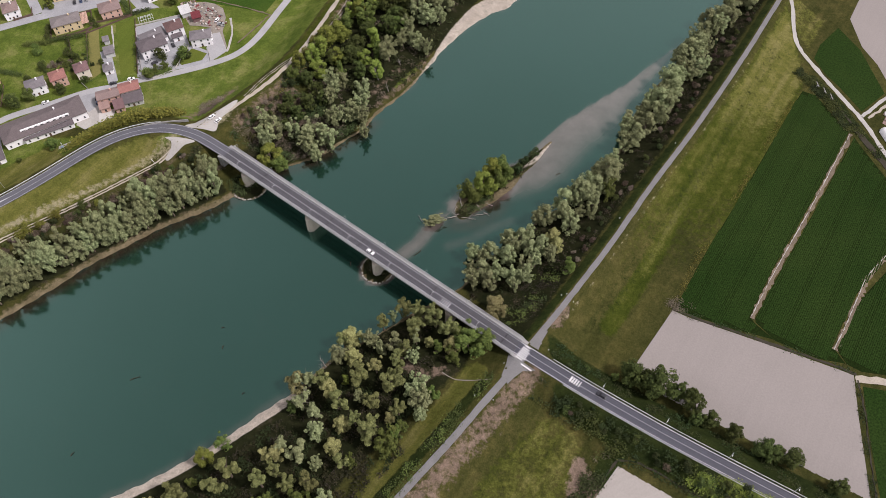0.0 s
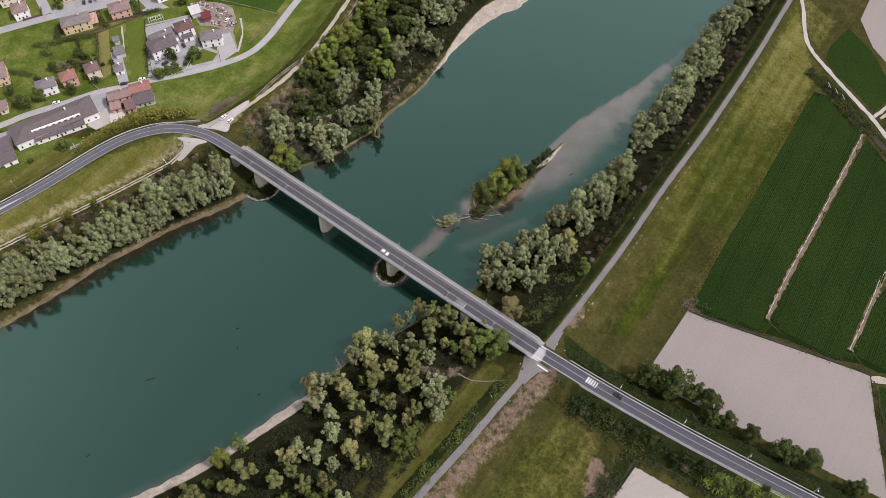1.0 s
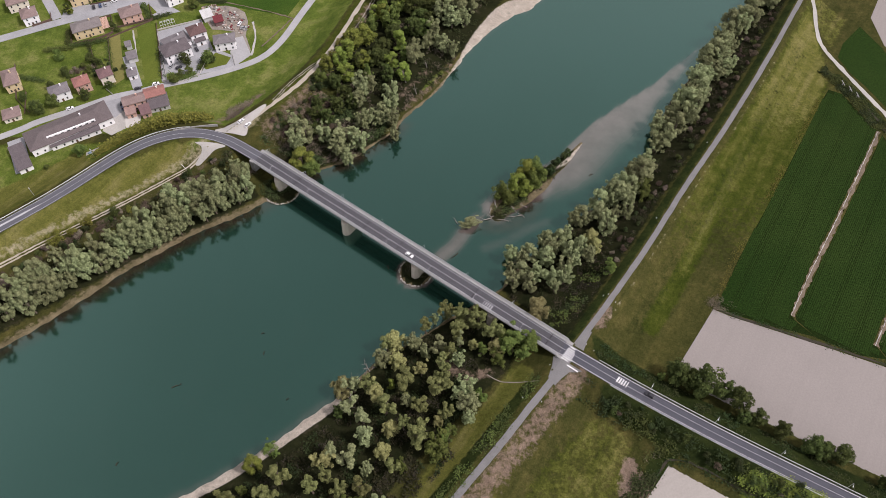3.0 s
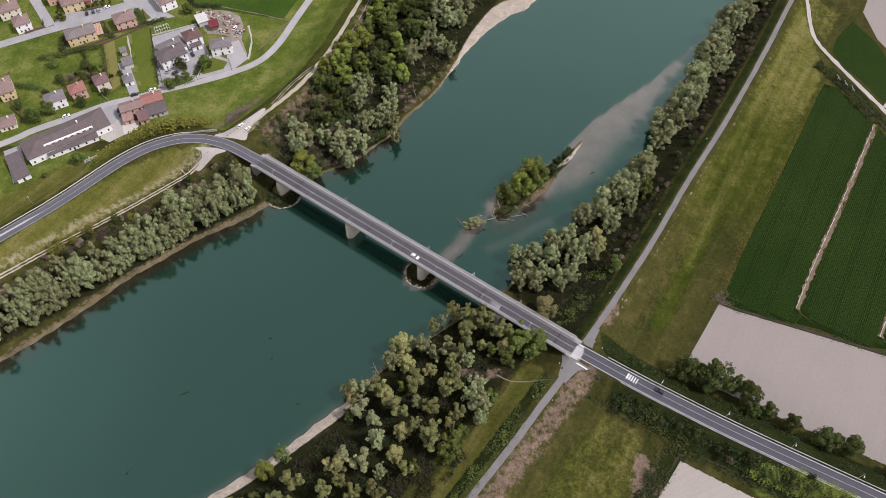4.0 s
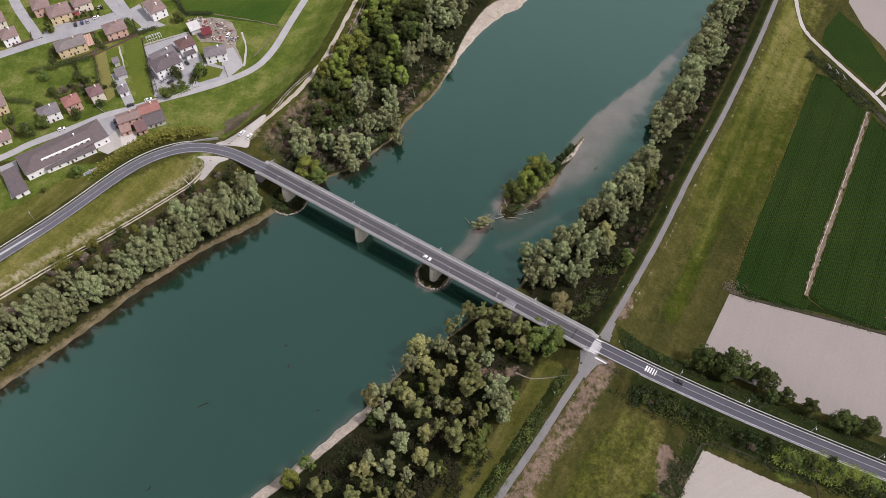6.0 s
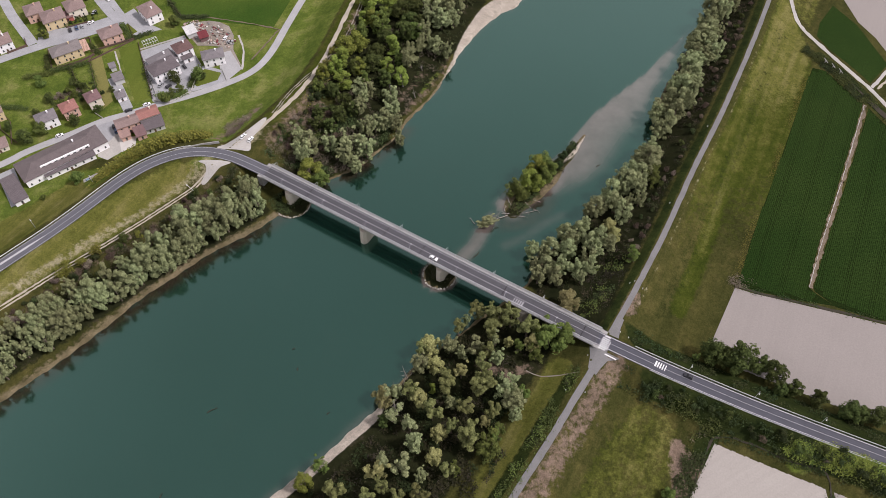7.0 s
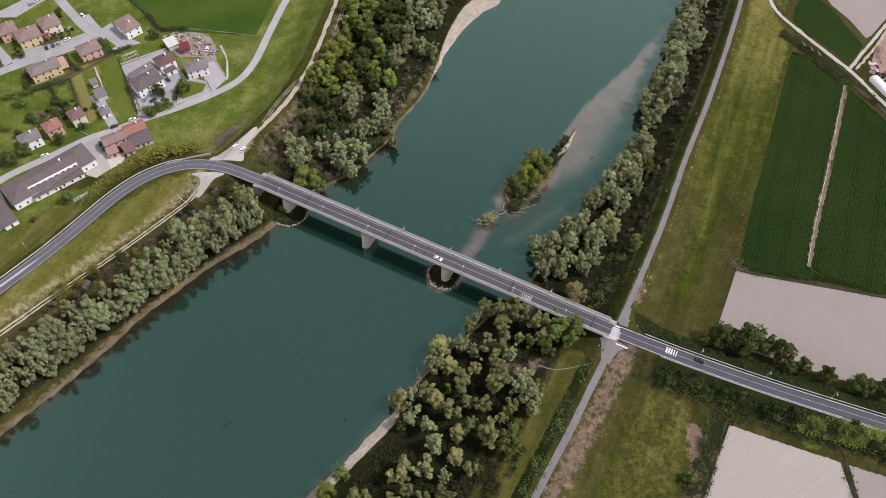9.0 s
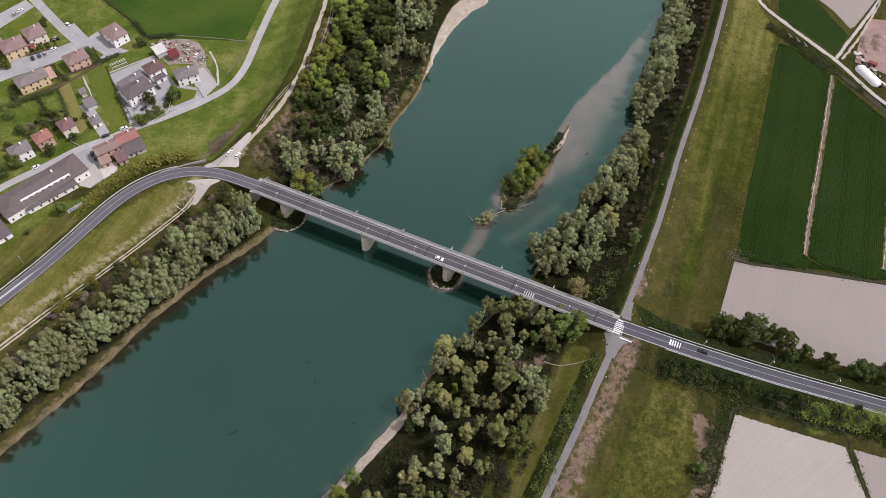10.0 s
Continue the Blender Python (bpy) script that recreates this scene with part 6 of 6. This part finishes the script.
ground_patch("yard", [(-190, 387), (-163, 397), (-152, 368), (-146, 366), (-136, 360), (-134, 352), (-157, 346), (-169, 339), (-179, 341)], "village_paving", "pale paved yard between houses", "yard")
ground_patch("yard", [(-204, 424), (-197.2, 429.8), (-188, 414), (-178, 406), (-194.4, 401.2), (-198, 410)], "village_paving", "pale paved driveway", "yard", 1.66)
ground_patch("yard", [(-254, 398), (-234, 402), (-223, 408), (-199.5, 416), (-201, 422), (-211.5, 442), (-216, 440), (-209, 429), (-213, 423.3), (-221.5, 420), (-230, 418.3), (-240, 416.5), (-254, 414)], "village_paving", "grey paved car park before terraced houses", "yard", 1.6)
ground_patch("yard", [(-207, 364), (-201, 366), (-190, 338), (-195, 335)], "village_paving", "narrow pale paved driveway", "yard", 1.6)
ground_patch("yard", [(-196, 315), (-186, 314), (-186, 304), (-188, 299), (-192, 299)], "wall_low", "pale concrete farm yard", "yard", 1.6)
ground_patch("yard", [(-211, 284), (-193, 298), (-191, 294), (-209, 280.5)], "wall_low", "pale concrete strip beside the hedge", "yard", 1.6)
ground_patch("yard", [(-206, 311), (-196, 318), (-192, 304), (-198, 297), (-206, 302)], "gravel", "pale dirt yard beside the hall", "yard", 1.58)
ground_patch("yard", [(-210, 325), (-200, 330), (-192, 325), (-201, 312), (-206, 316)], "village_paving", "paved yard before the farmhouse", "yard", 1.6)
ground_patch("yard", [(-258, 296), (-250, 300), (-238.5, 275.5), (-246.5, 272)], "village_paving", "paved yard beside the hall", "yard", 1.6)
ground_patch("yard", [(-256.7, 448.4), (-237, 465.7), (-242.8, 474.4), (-275, 452)], "village_paving", "grey paved side street", "yard", 1.6)
ground_patch("yard", [(-140, 378), (-134.8, 379.5), (-127.8, 362), (-133, 356), (-137.5, 352), (-141, 365)], "pale_road", "pale paved yard beside a white house", "yard", 1.66)
ground_patch("lawn", [(-203, 390), (-192, 395), (-180, 345), (-189, 341)], "lawn", "mown green garden plot", "lawn")
ground_patch("lawn", [(-219, 382), (-213, 386), (-202, 345), (-207, 339)], "dry_lawn", "dry yellowish garden plot", "lawn")
ground_patch("lawn", [(-211, 387), (-205, 389.5), (-199, 366), (-204, 364)], "lawn", "narrow green garden strip", "lawn", 1.57)
ground_patch("lawn", [(-150, 365), (-140, 360), (-142, 354), (-154, 350), (-157, 354)], "lawn", "small mown lawn behind a wall", "lawn", 1.62)
ground_patch("lawn", [(-251.7, 450), (-238.6, 460), (-231, 448.8), (-246, 441)], "lawn", "small mown lawn", "lawn", 1.62)
ground_patch("lawn", [(-204, 409), (-197, 403), (-193, 406), (-200, 415)], "lawn", "small mown lawn", "lawn", 1.7)
ground_patch("crop_field", [(-206, 484), (-174, 432), (-165, 415), (-108, 398), (-96, 425), (-70, 480), (-150, 520)], "crop_light", "bright green crop field behind the houses", "field", 1.6)
ground_patch("scrap_ground", [(-166, 407), (-156, 410), (-149, 410.4), (-142, 408), (-136, 403), (-133, 394), (-133, 380), (-128.5, 366), (-129, 360), (-132, 358), (-137, 364), (-139, 374), (-141, 384), (-148, 386), (-155, 387)], "scrap_soil", "pale littered ground of a scrap yard", "yard", 1.62)
for ln, w, m in (([(-167, 415.5), (-149, 413.5), (-108, 397), (-107, 392), (-122, 369)], 0.8, "brown_soil"), ([(-130, 393), (-127, 381), (-127, 370), (-127.5, 361)], 1.3, "gravel"), ([(-205, 389), (-199, 366)], 0.7, "gravel")):
    single("dirt_strip", band("dirt_strip", ln, w, M[m], z=1.6, up=0.14, ragged=0.2), "bare dirt strip", "track", kind="structure")


def fence(line, tall, m, label, gap=3.0):
    t = thing("fence", label, "fence")
    p = arr(line)
    for a, b in zip(p[:-1], p[1:]):
        n = max(1, int(np.hypot(*(b - a)) / gap))
        ang = math.degrees(math.atan2(*(b - a)[::-1]))
        ln = float(np.hypot(*(b - a))) / n
        pan = Geo().box(0.08, -0.06, 0.0, ln - 0.08, 0.06, tall, 0.02).mesh("panel", M[m])
        pst = Geo().box(-0.09, -0.09, -0.3, 0.09, 0.09, tall + 0.1, 0.02).mesh("post", M[m])
        for i in range(n):
            q = a + (b - a) * i / n
            part("panel", pan, t, at=pose(q[0], q[1], 1.5, 0, 0, ang))
            part("post", pst, t, at=pose(q[0], q[1], 1.5, 0, 0, ang))
    return t


for ln, h, m, lab in (
    ([(-245, 392), (-241, 376), (-220, 381.5), (-194, 398.5)], 1.1, "fence", "dark brown wooden garden fence"),
    ([(-220, 382), (-217, 392)], 1.1, "fence", "dark brown wooden garden fence"),
    ([(-219.5, 382), (-208, 339)], 1.0, "fence", "dark wire garden fence"),
    ([(-191.5, 395), (-179, 343)], 1.3, "fence", "dark garden fence beside the villa"),
    ([(-190, 388), (-163, 397)], 1.0, "wall_low", "pale low garden wall"),
    ([(-178, 341.5), (-169, 338.5), (-157, 346)], 1.0, "wall_low", "white low garden wall along the road"),
    ([(-163, 396), (-152, 368), (-157, 347)], 1.0, "wall_low", "pale low garden wall"),
    ([(-231, 380), (-219, 350)], 1.0, "fence", "dark wire garden fence"),
    ([(-197, 468), (-174, 432), (-166, 416)], 1.2, "fence", "dark garden fence at the field edge"),
    ([(-270, 352), (-258, 336), (-254, 318)], 1.1, "fence", "dark brown wooden garden fence"),
    ([(-211, 336), (-206, 331)], 1.0, "wall_low", "pale low garden wall"),
):
    fence(ln, h, m, lab)
M["red_scrap"] = plain("red_scrap", (0.16, 0.035, 0.04), 0.7, 0.4, 2, per_object=0.5)
strip_house = thing("clerestory", "white clerestory strip with dark windows on a brown roof", "building", pose(-220.2, 298.4, 6.0, 0, 0, 28))
part("wall", Geo().box(-13.5, -0.35, 0, 13.5, 0.35, 2.7, 0.05).mesh("wall", wallmat(WHITE)), strip_house)
pane = Geo().box(-0.8, -0.06, 0, 0.8, 0.06, 0.9).mesh("window", M["glass"])
for i in range(8):
    part("window", pane, strip_house, at=pose(-11.9 + i * 3.4, -0.36, 1.15))
for ln, h, m, lab in (
    ([(-245.7, 394.8), (-240.5, 377.2), (-225, 382), (-217, 387.4)], 1.5, "fence", "dark brown wooden fence round a house plot"),
    ([(-219.5, 390.6), (-194.4, 398.6), (-199.5, 415)], 1.4, "fence", "dark brown wooden fence round a house plot"),
    ([(-246, 395), (-222, 404), (-220, 397)], 1.3, "fence", "dark brown fence along the car park"),
    ([(-238, 416), (-229, 418.5), (-221, 421)], 1.1, "fence", "low dark front garden fence"),
    ([(-271, 360), (-262, 330), (-251, 318)], 1.5, "fence", "dark brown wooden fence round a house plot"),
    ([(-175.7, 340.7), (-190, 388)], 1.0, "wall_low", "pale low wall beside the villa"),
    ([(-139.5, 363), (-136.5, 352.5)], 0.9, "wall_low", "pale low garden wall"),
    ([(-270, 396), (-259.5, 401.5), (-262, 409)], 1.6, "fence", "dark brown wooden fence round a house plot"),
    ([(-226, 419), (-230, 428)], 1.1, "fence", "low dark front garden fence"),
    ([(-233, 417), (-238, 427)], 1.1, "fence", "low dark front garden fence"),
):
    fence(ln, h, m, lab)
pergola = thing("pergola", "reddish slatted pergola between two houses", "pergola", pose(-223.3, 394.5, 1.5, 0, 0, 23))
for a in (-1.8, 1.8):
    for b in (-5.5, 0, 5.5):
        part("post", Geo().box(a - 0.08, b - 0.08, 0, a + 0.08, b + 0.08, 2.5).mesh("post", M["fence"]), pergola)
slat = Geo().box(-2.1, -0.3, 2.5, 2.1, 0.3, 2.62).mesh("slat", wallmat(PINK))
for i in range(12):
    part("slat", slat, pergola, at=pose(0, -5.5 + i, 0))
poly_frame = thing("greenhouse", "white pipe frame of a greenhouse standing in a garden", "greenhouse", pose(-184.3, 394.2, 1.5, 0, 0, 22))
for a in np.arange(-4.5, 4.6, 1.5):
    part("hoop", Geo().tube([(a, -2.2, 0), (a, -2.0, 1.6), (a, 0, 2.3), (a, 2.0, 1.6), (a, 2.2, 0)], [0.09] * 5, 6).mesh("hoop", M["white_metal"]), poly_frame)
for b, z in ((-2.0, 1.6), (0, 2.3), (2.0, 1.6)):
    part("rail", Geo().tube([(-4.5, b, z), (4.5, b, z)], [0.08, 0.08], 6).mesh("rail", M["white_metal"]), poly_frame)
rv = random.Random(21)
for x, y, s in ((-152, 356, 1.25), (-167, 356, 1.15), (-163, 347, 0.8), (-168, 345, 0.7), (-172, 339.5, 0.9), (-245, 364, 0.9), (-238, 352, 0.7), (-238, 324, 1.25), (-246, 318, 1.2), (-220, 328, 1.0), (-209, 337, 0.7), (-170, 409, 1.0), (-229, 444, 0.9),
                (-250, 409, 0.9), (-225, 361, 0.9), (-220, 358, 0.7), (-228, 355, 0.6), (-213, 284, 1.1), (-230, 275, 0.5), (-243, 338, 0.8), (-230, 345, 0.7), (-216, 350, 0.8), (-232, 440, 0.6), (-238, 349, 0.8), (-257, 330, 0.8), (-224, 352, 0.6), (-203, 353, 0.5)):
    tree("garden", x, y, s * 1.3, rv, "trees in the village gardens")
for i in range(420):
    a, bq = rv.random(), rv.random()
    x, y = -166 + 37 * a, 412 - 24 * bq - 10 * a * a
    if not bool(inside(np.array([x]), np.array([y]), [(-165.5, 411), (-153, 412), (-138.6, 400), (-130.7, 389), (-134.7, 381), (-144, 386.5), (-149, 388), (-156, 390), (-162, 399)])[0]):
        continue
    s = rv.uniform(0.2, 0.8)
    bx = Geo().box(-s, -s * rv.uniform(0.4, 0.9), 0, s, s * rv.uniform(0.4, 0.9), s * rv.uniform(0.5, 1.1), 0.1)
    single("scrap_heap", bx.mesh("scrap_heap", [M["rust"], M["wall_low"], M["red_scrap"], M["rust"], M["concrete"], M["old_asphalt"], M["rust"]][rv.randrange(7)]), "weathered heap of scrap in an open yard", "scrap", pose(x, y, 1.6, 0, 0, rv.uniform(0, 180)), "scrap heaps")
tree("bright", -169, 408.5, 0.75, rv, "trees in the village gardens")
tree("bright", -171, 339.5, 0.6, rv, "trees in the village gardens")
tree("bright", -248.8, 408, 0.6, rv, "trees in the village gardens")
tree("green", -246, 318.5, 0.95, rv, "trees in the village gardens")
tree("dark", -151.4, 356.3, 0.85, rv, "trees in the village gardens")
for x, y in scatter([(-240, 352), (-216, 362), (-208, 352), (-232, 342)], 3.0, rv):
    tree("shrub" if rv.random() < 0.6 else "scrub", x, y, rv.uniform(0.5, 1.1), rv, "shrubs in the village gardens")
for x, y in scatter([(-239, 418), (-222, 422.5), (-219, 431), (-236, 424)], 2.6, rv):
    tree("shrub", x, y, rv.uniform(0.4, 0.8), rv, "shrubs in the front gardens")
for i, (pts, h, m) in enumerate((
    ([(-246, 391), (-242, 375), (-220, 380)], 1.6, "dark_green"), ([(-219, 380), (-207, 338)], 1.3, "dark_green"), ([(-192, 394), (-180, 345)], 1.3, "scrub_green"), ([(-256, 372), (-240, 374)], 1.2, "green"),
    ([(-232, 380), (-219, 348)], 1.4, "scrub_green"), ([(-176, 346), (-166, 343), (-160, 346)], 1.5, "green"), ([(-158, 350), (-154, 362)], 1.4, "dark_green"), ([(-236, 352), (-222, 356)], 1.4, "scrub"),
    ([(-200, 398), (-184, 404), (-168, 409)], 1.4, "scrub_green"), ([(-270, 350), (-250, 345)], 1.4, "dark_green"), ([(-204, 415), (-197, 402)], 1.2, "dark_green"), ([(-197, 468), (-174, 432), (-167, 416), (-150, 414)], 1.4, "scrub_green"),
    ([(-222, 397), (-214, 388)], 1.5, "dark_green"), ([(-236, 345), (-212, 352)], 1.2, "green"), ([(-240, 440), (-226, 446)], 1.2, "scrub_green"))):
    for (ax, ay), (bx, by) in zip(pts[:-1], pts[1:]):
        nx, ny = -(by - ay), bx - ax
        k = 0.9 / math.hypot(nx, ny)
        thicket([(ax - nx * k, ay - ny * k), (bx - nx * k, by - ny * k), (bx + nx * k, by + ny * k), (ax + nx * k, ay + ny * k)], 700, [m], 0.55, h, 50 + i, "hedge", "clipped garden hedge between plots", 0.02, 7, "hedge", "")
house(-159, 398, 6, 6, 25, 1, GREYW, GREYW, "small pale sheet-roofed shed in a scrap yard", "shed", name="shed", windows=False)
house(-151, 392.5, 5, 4.5, 20, 1, MAROON, (0.15, 0.035, 0.04), "small shed with a bright red roof", "shed", name="shed", windows=False)
house(-204, 372, 3, 3, 20, 1, GREYW, GREYR, "small grey garden shed", "shed", name="shed", windows=False)
house(-200, 362, 5.5, 7, 22, 1, GREYW, GREYR, "low grey garage in a narrow plot", "flat", name="garage", windows=False)
for x, y, deg, c, lab in ((-124.4, 295.1, 52, WHITE_P, "white car parked on the gravel lay-by"), (-120.4, 292.2, 52, WHITE_P, "white car parked on the gravel lay-by"), (-182, 338.5, 20, WHITE_P, "white car on the village road"), (-192, 335, 20, DARK_P, "dark car parked by the village road"),
                          (-199, 323, 100, DARK_P, "dark car parked in the farm yard"), (-197.5, 319.5, 100, BLUE_P, "dark blue car parked in the farm yard"), (-228.5, 320.5, 25, WHITE_P, "white van parked beside the hall"), (-208.0, 284.6, 25, (0.16, 0.24, 0.33), "pale blue car parked on a track below the hedge"), (-162, 368, 120, DARK_P, "dark car parked in the villa yard"),
                          (-175, 354, 60, GREY_P, "grey car parked in the villa yard"), (-215, 441, 125, WHITE_P, "white car on the village road"), (-222, 429, 70, GREY_P, "grey car parked in a yard"), (-235, 413, 110, DARK_P, "dark car parked by the houses"),
                          (-231.2, 414.5, 110, BLUE_P, "dark blue car parked by the houses"), (-228, 415.5, 110, GREY_P, "grey car parked by the houses"), (-223, 418.6, 30, WHITE_P, "white car parked by the houses"), (-170.5, 352, 40, DARK_P, "dark car parked in the villa yard"), (-138, 391, 70, WHITE_P, "white car parked in the scrap yard"), (-135, 387, 20, GREY_P, "grey car parked in the scrap yard"), (-245, 463, 40, WHITE_P, "white car parked by a lawn"), (-248, 460, 40, GREY_P, "grey car parked by a lawn")):
    car(x, y, ROAD_Z - 0.03 if y < 310 and x > -130 else 1.68, deg, c, lab)
single("track", draped("track", [(-211.5, 285.6), (-206, 288.2), (-200, 290.4), (-192, 293.8), (-190.5, 291.2), (-198, 287.6), (-204.5, 285), (-210.5, 282.6)], M["gravel"]), "pale gravel track below the hedge", "track", kind="structure")
ground_patch("yard", [(250, 283), (258, 293), (268, 304), (282, 317), (300, 310), (292, 280), (285, 262), (264, 266), (258, 274)], "red_soil", "reddish brown gravel farm yard", "yard", 4.08)
tank = thing("storage_tent", "long white rounded storage tent beside a farm track", "building", pose(250.2, 269.5, 4, 0, 0, -82))
arch = np.linspace(0, math.pi, 9)
part("cover", Geo().add([(x, k * 3.3 * math.cos(a), k * 3.0 * math.sin(a)) for x, k in ((-9.2, 0.55), (-7.4, 1), (7.4, 1), (9.2, 0.55)) for a in arch],
     [(r * 9 + i, r * 9 + i + 1, r * 9 + i + 10, r * 9 + i + 9) for r in range(3) for i in range(8)] + [tuple(range(8, -1, -1)), tuple(range(27, 36))]).mesh("cover", M["tarp"], True), tank)
tr = random.Random(8)
for i in range(34):
    x, y = 254.5 + tr.uniform(-2.2, 3.2), tr.uniform(258, 291)
    sz = tr.uniform(0.5, 1.6)
    single("machine_part", Geo().box(-sz, -sz * 0.5, 0, sz, sz * 0.5, sz * tr.uniform(0.4, 0.9), 0.1).tube([(-sz, 0, 0.3), (sz * 1.3, 0.2, 0.6)], [0.14, 0.1], 6).mesh("machine_part", M[tr.choice(("rust", "joint", "wall_low", "rust"))]),
           "rusty machine part lying in a farm yard", "scrap", pose(x, y, 4.07, 0, 0, tr.uniform(0, 180)), "machine parts in the farm yard")
trailer = thing("trailer", "red farm trailer in a gravel yard", "trailer", pose(258.5, 278, 4.08, 0, 0, -50))
part("box", Geo().box(-2.6, -1.2, 0.8, 2.6, 1.2, 1.9, 0.08).mesh("box", M["red_scrap"]), trailer)
for a in (-1.6, 1.6):
    for b in (-1.1, 1.1):
        part("wheel", Geo().tube([(a, b - 0.15, 0.5), (a, b + 0.15, 0.5)], [0.5, 0.5], 12).mesh("wheel", M["tyre"]), trailer)
rf = random.Random(5)
for x, y, big in ((264, 294, 3.4), (268, 299, 4.6), (273, 295, 5.2), (278, 299, 4.4), (270, 290, 3.0), (262, 289, 2.0), (283, 292, 4.0)):
    r = big * rf.uniform(0.9, 1.1)
    heap = Geo().add([(0, 0, r * 0.55)] + [(r * q * math.cos(a) * rf.uniform(0.85, 1.1), r * q * math.sin(a) * rf.uniform(0.85, 1.1), r * hz) for q, hz in ((0.5, 0.36), (1.0, 0.0)) for a in np.linspace(0, 5.59, 9)],
                     [(0, 1 + i, 1 + (i + 1) % 9) for i in range(9)] + [(1 + i, 10 + i, 10 + (i + 1) % 9, 1 + (i + 1) % 9) for i in range(9)])
    single("gravel_heap", heap.mesh("gravel_heap", M[rf.choice(("red_soil", "red_soil"))]), "low heap of reddish gravel in a farm yard", "heap", pose(x, y, 4.07, 0, 0, rf.uniform(0, 180)), "gravel heaps")
for x, y in ((222.5, 313), (225, 308), (227.3, 303)):
    t = thing("culvert_post", "pale concrete post at a ditch", "post", pose(x, y, 4))
    part("post", Geo().box(-0.2, -0.2, -0.3, 0.2, 0.2, 2.2, 0.03).mesh("post", M["concrete"]), t)
    part("beam", Geo().box(-0.15, -2.2, 1.9, 0.15, 2.2, 2.15).mesh("beam", M["concrete"]), t)
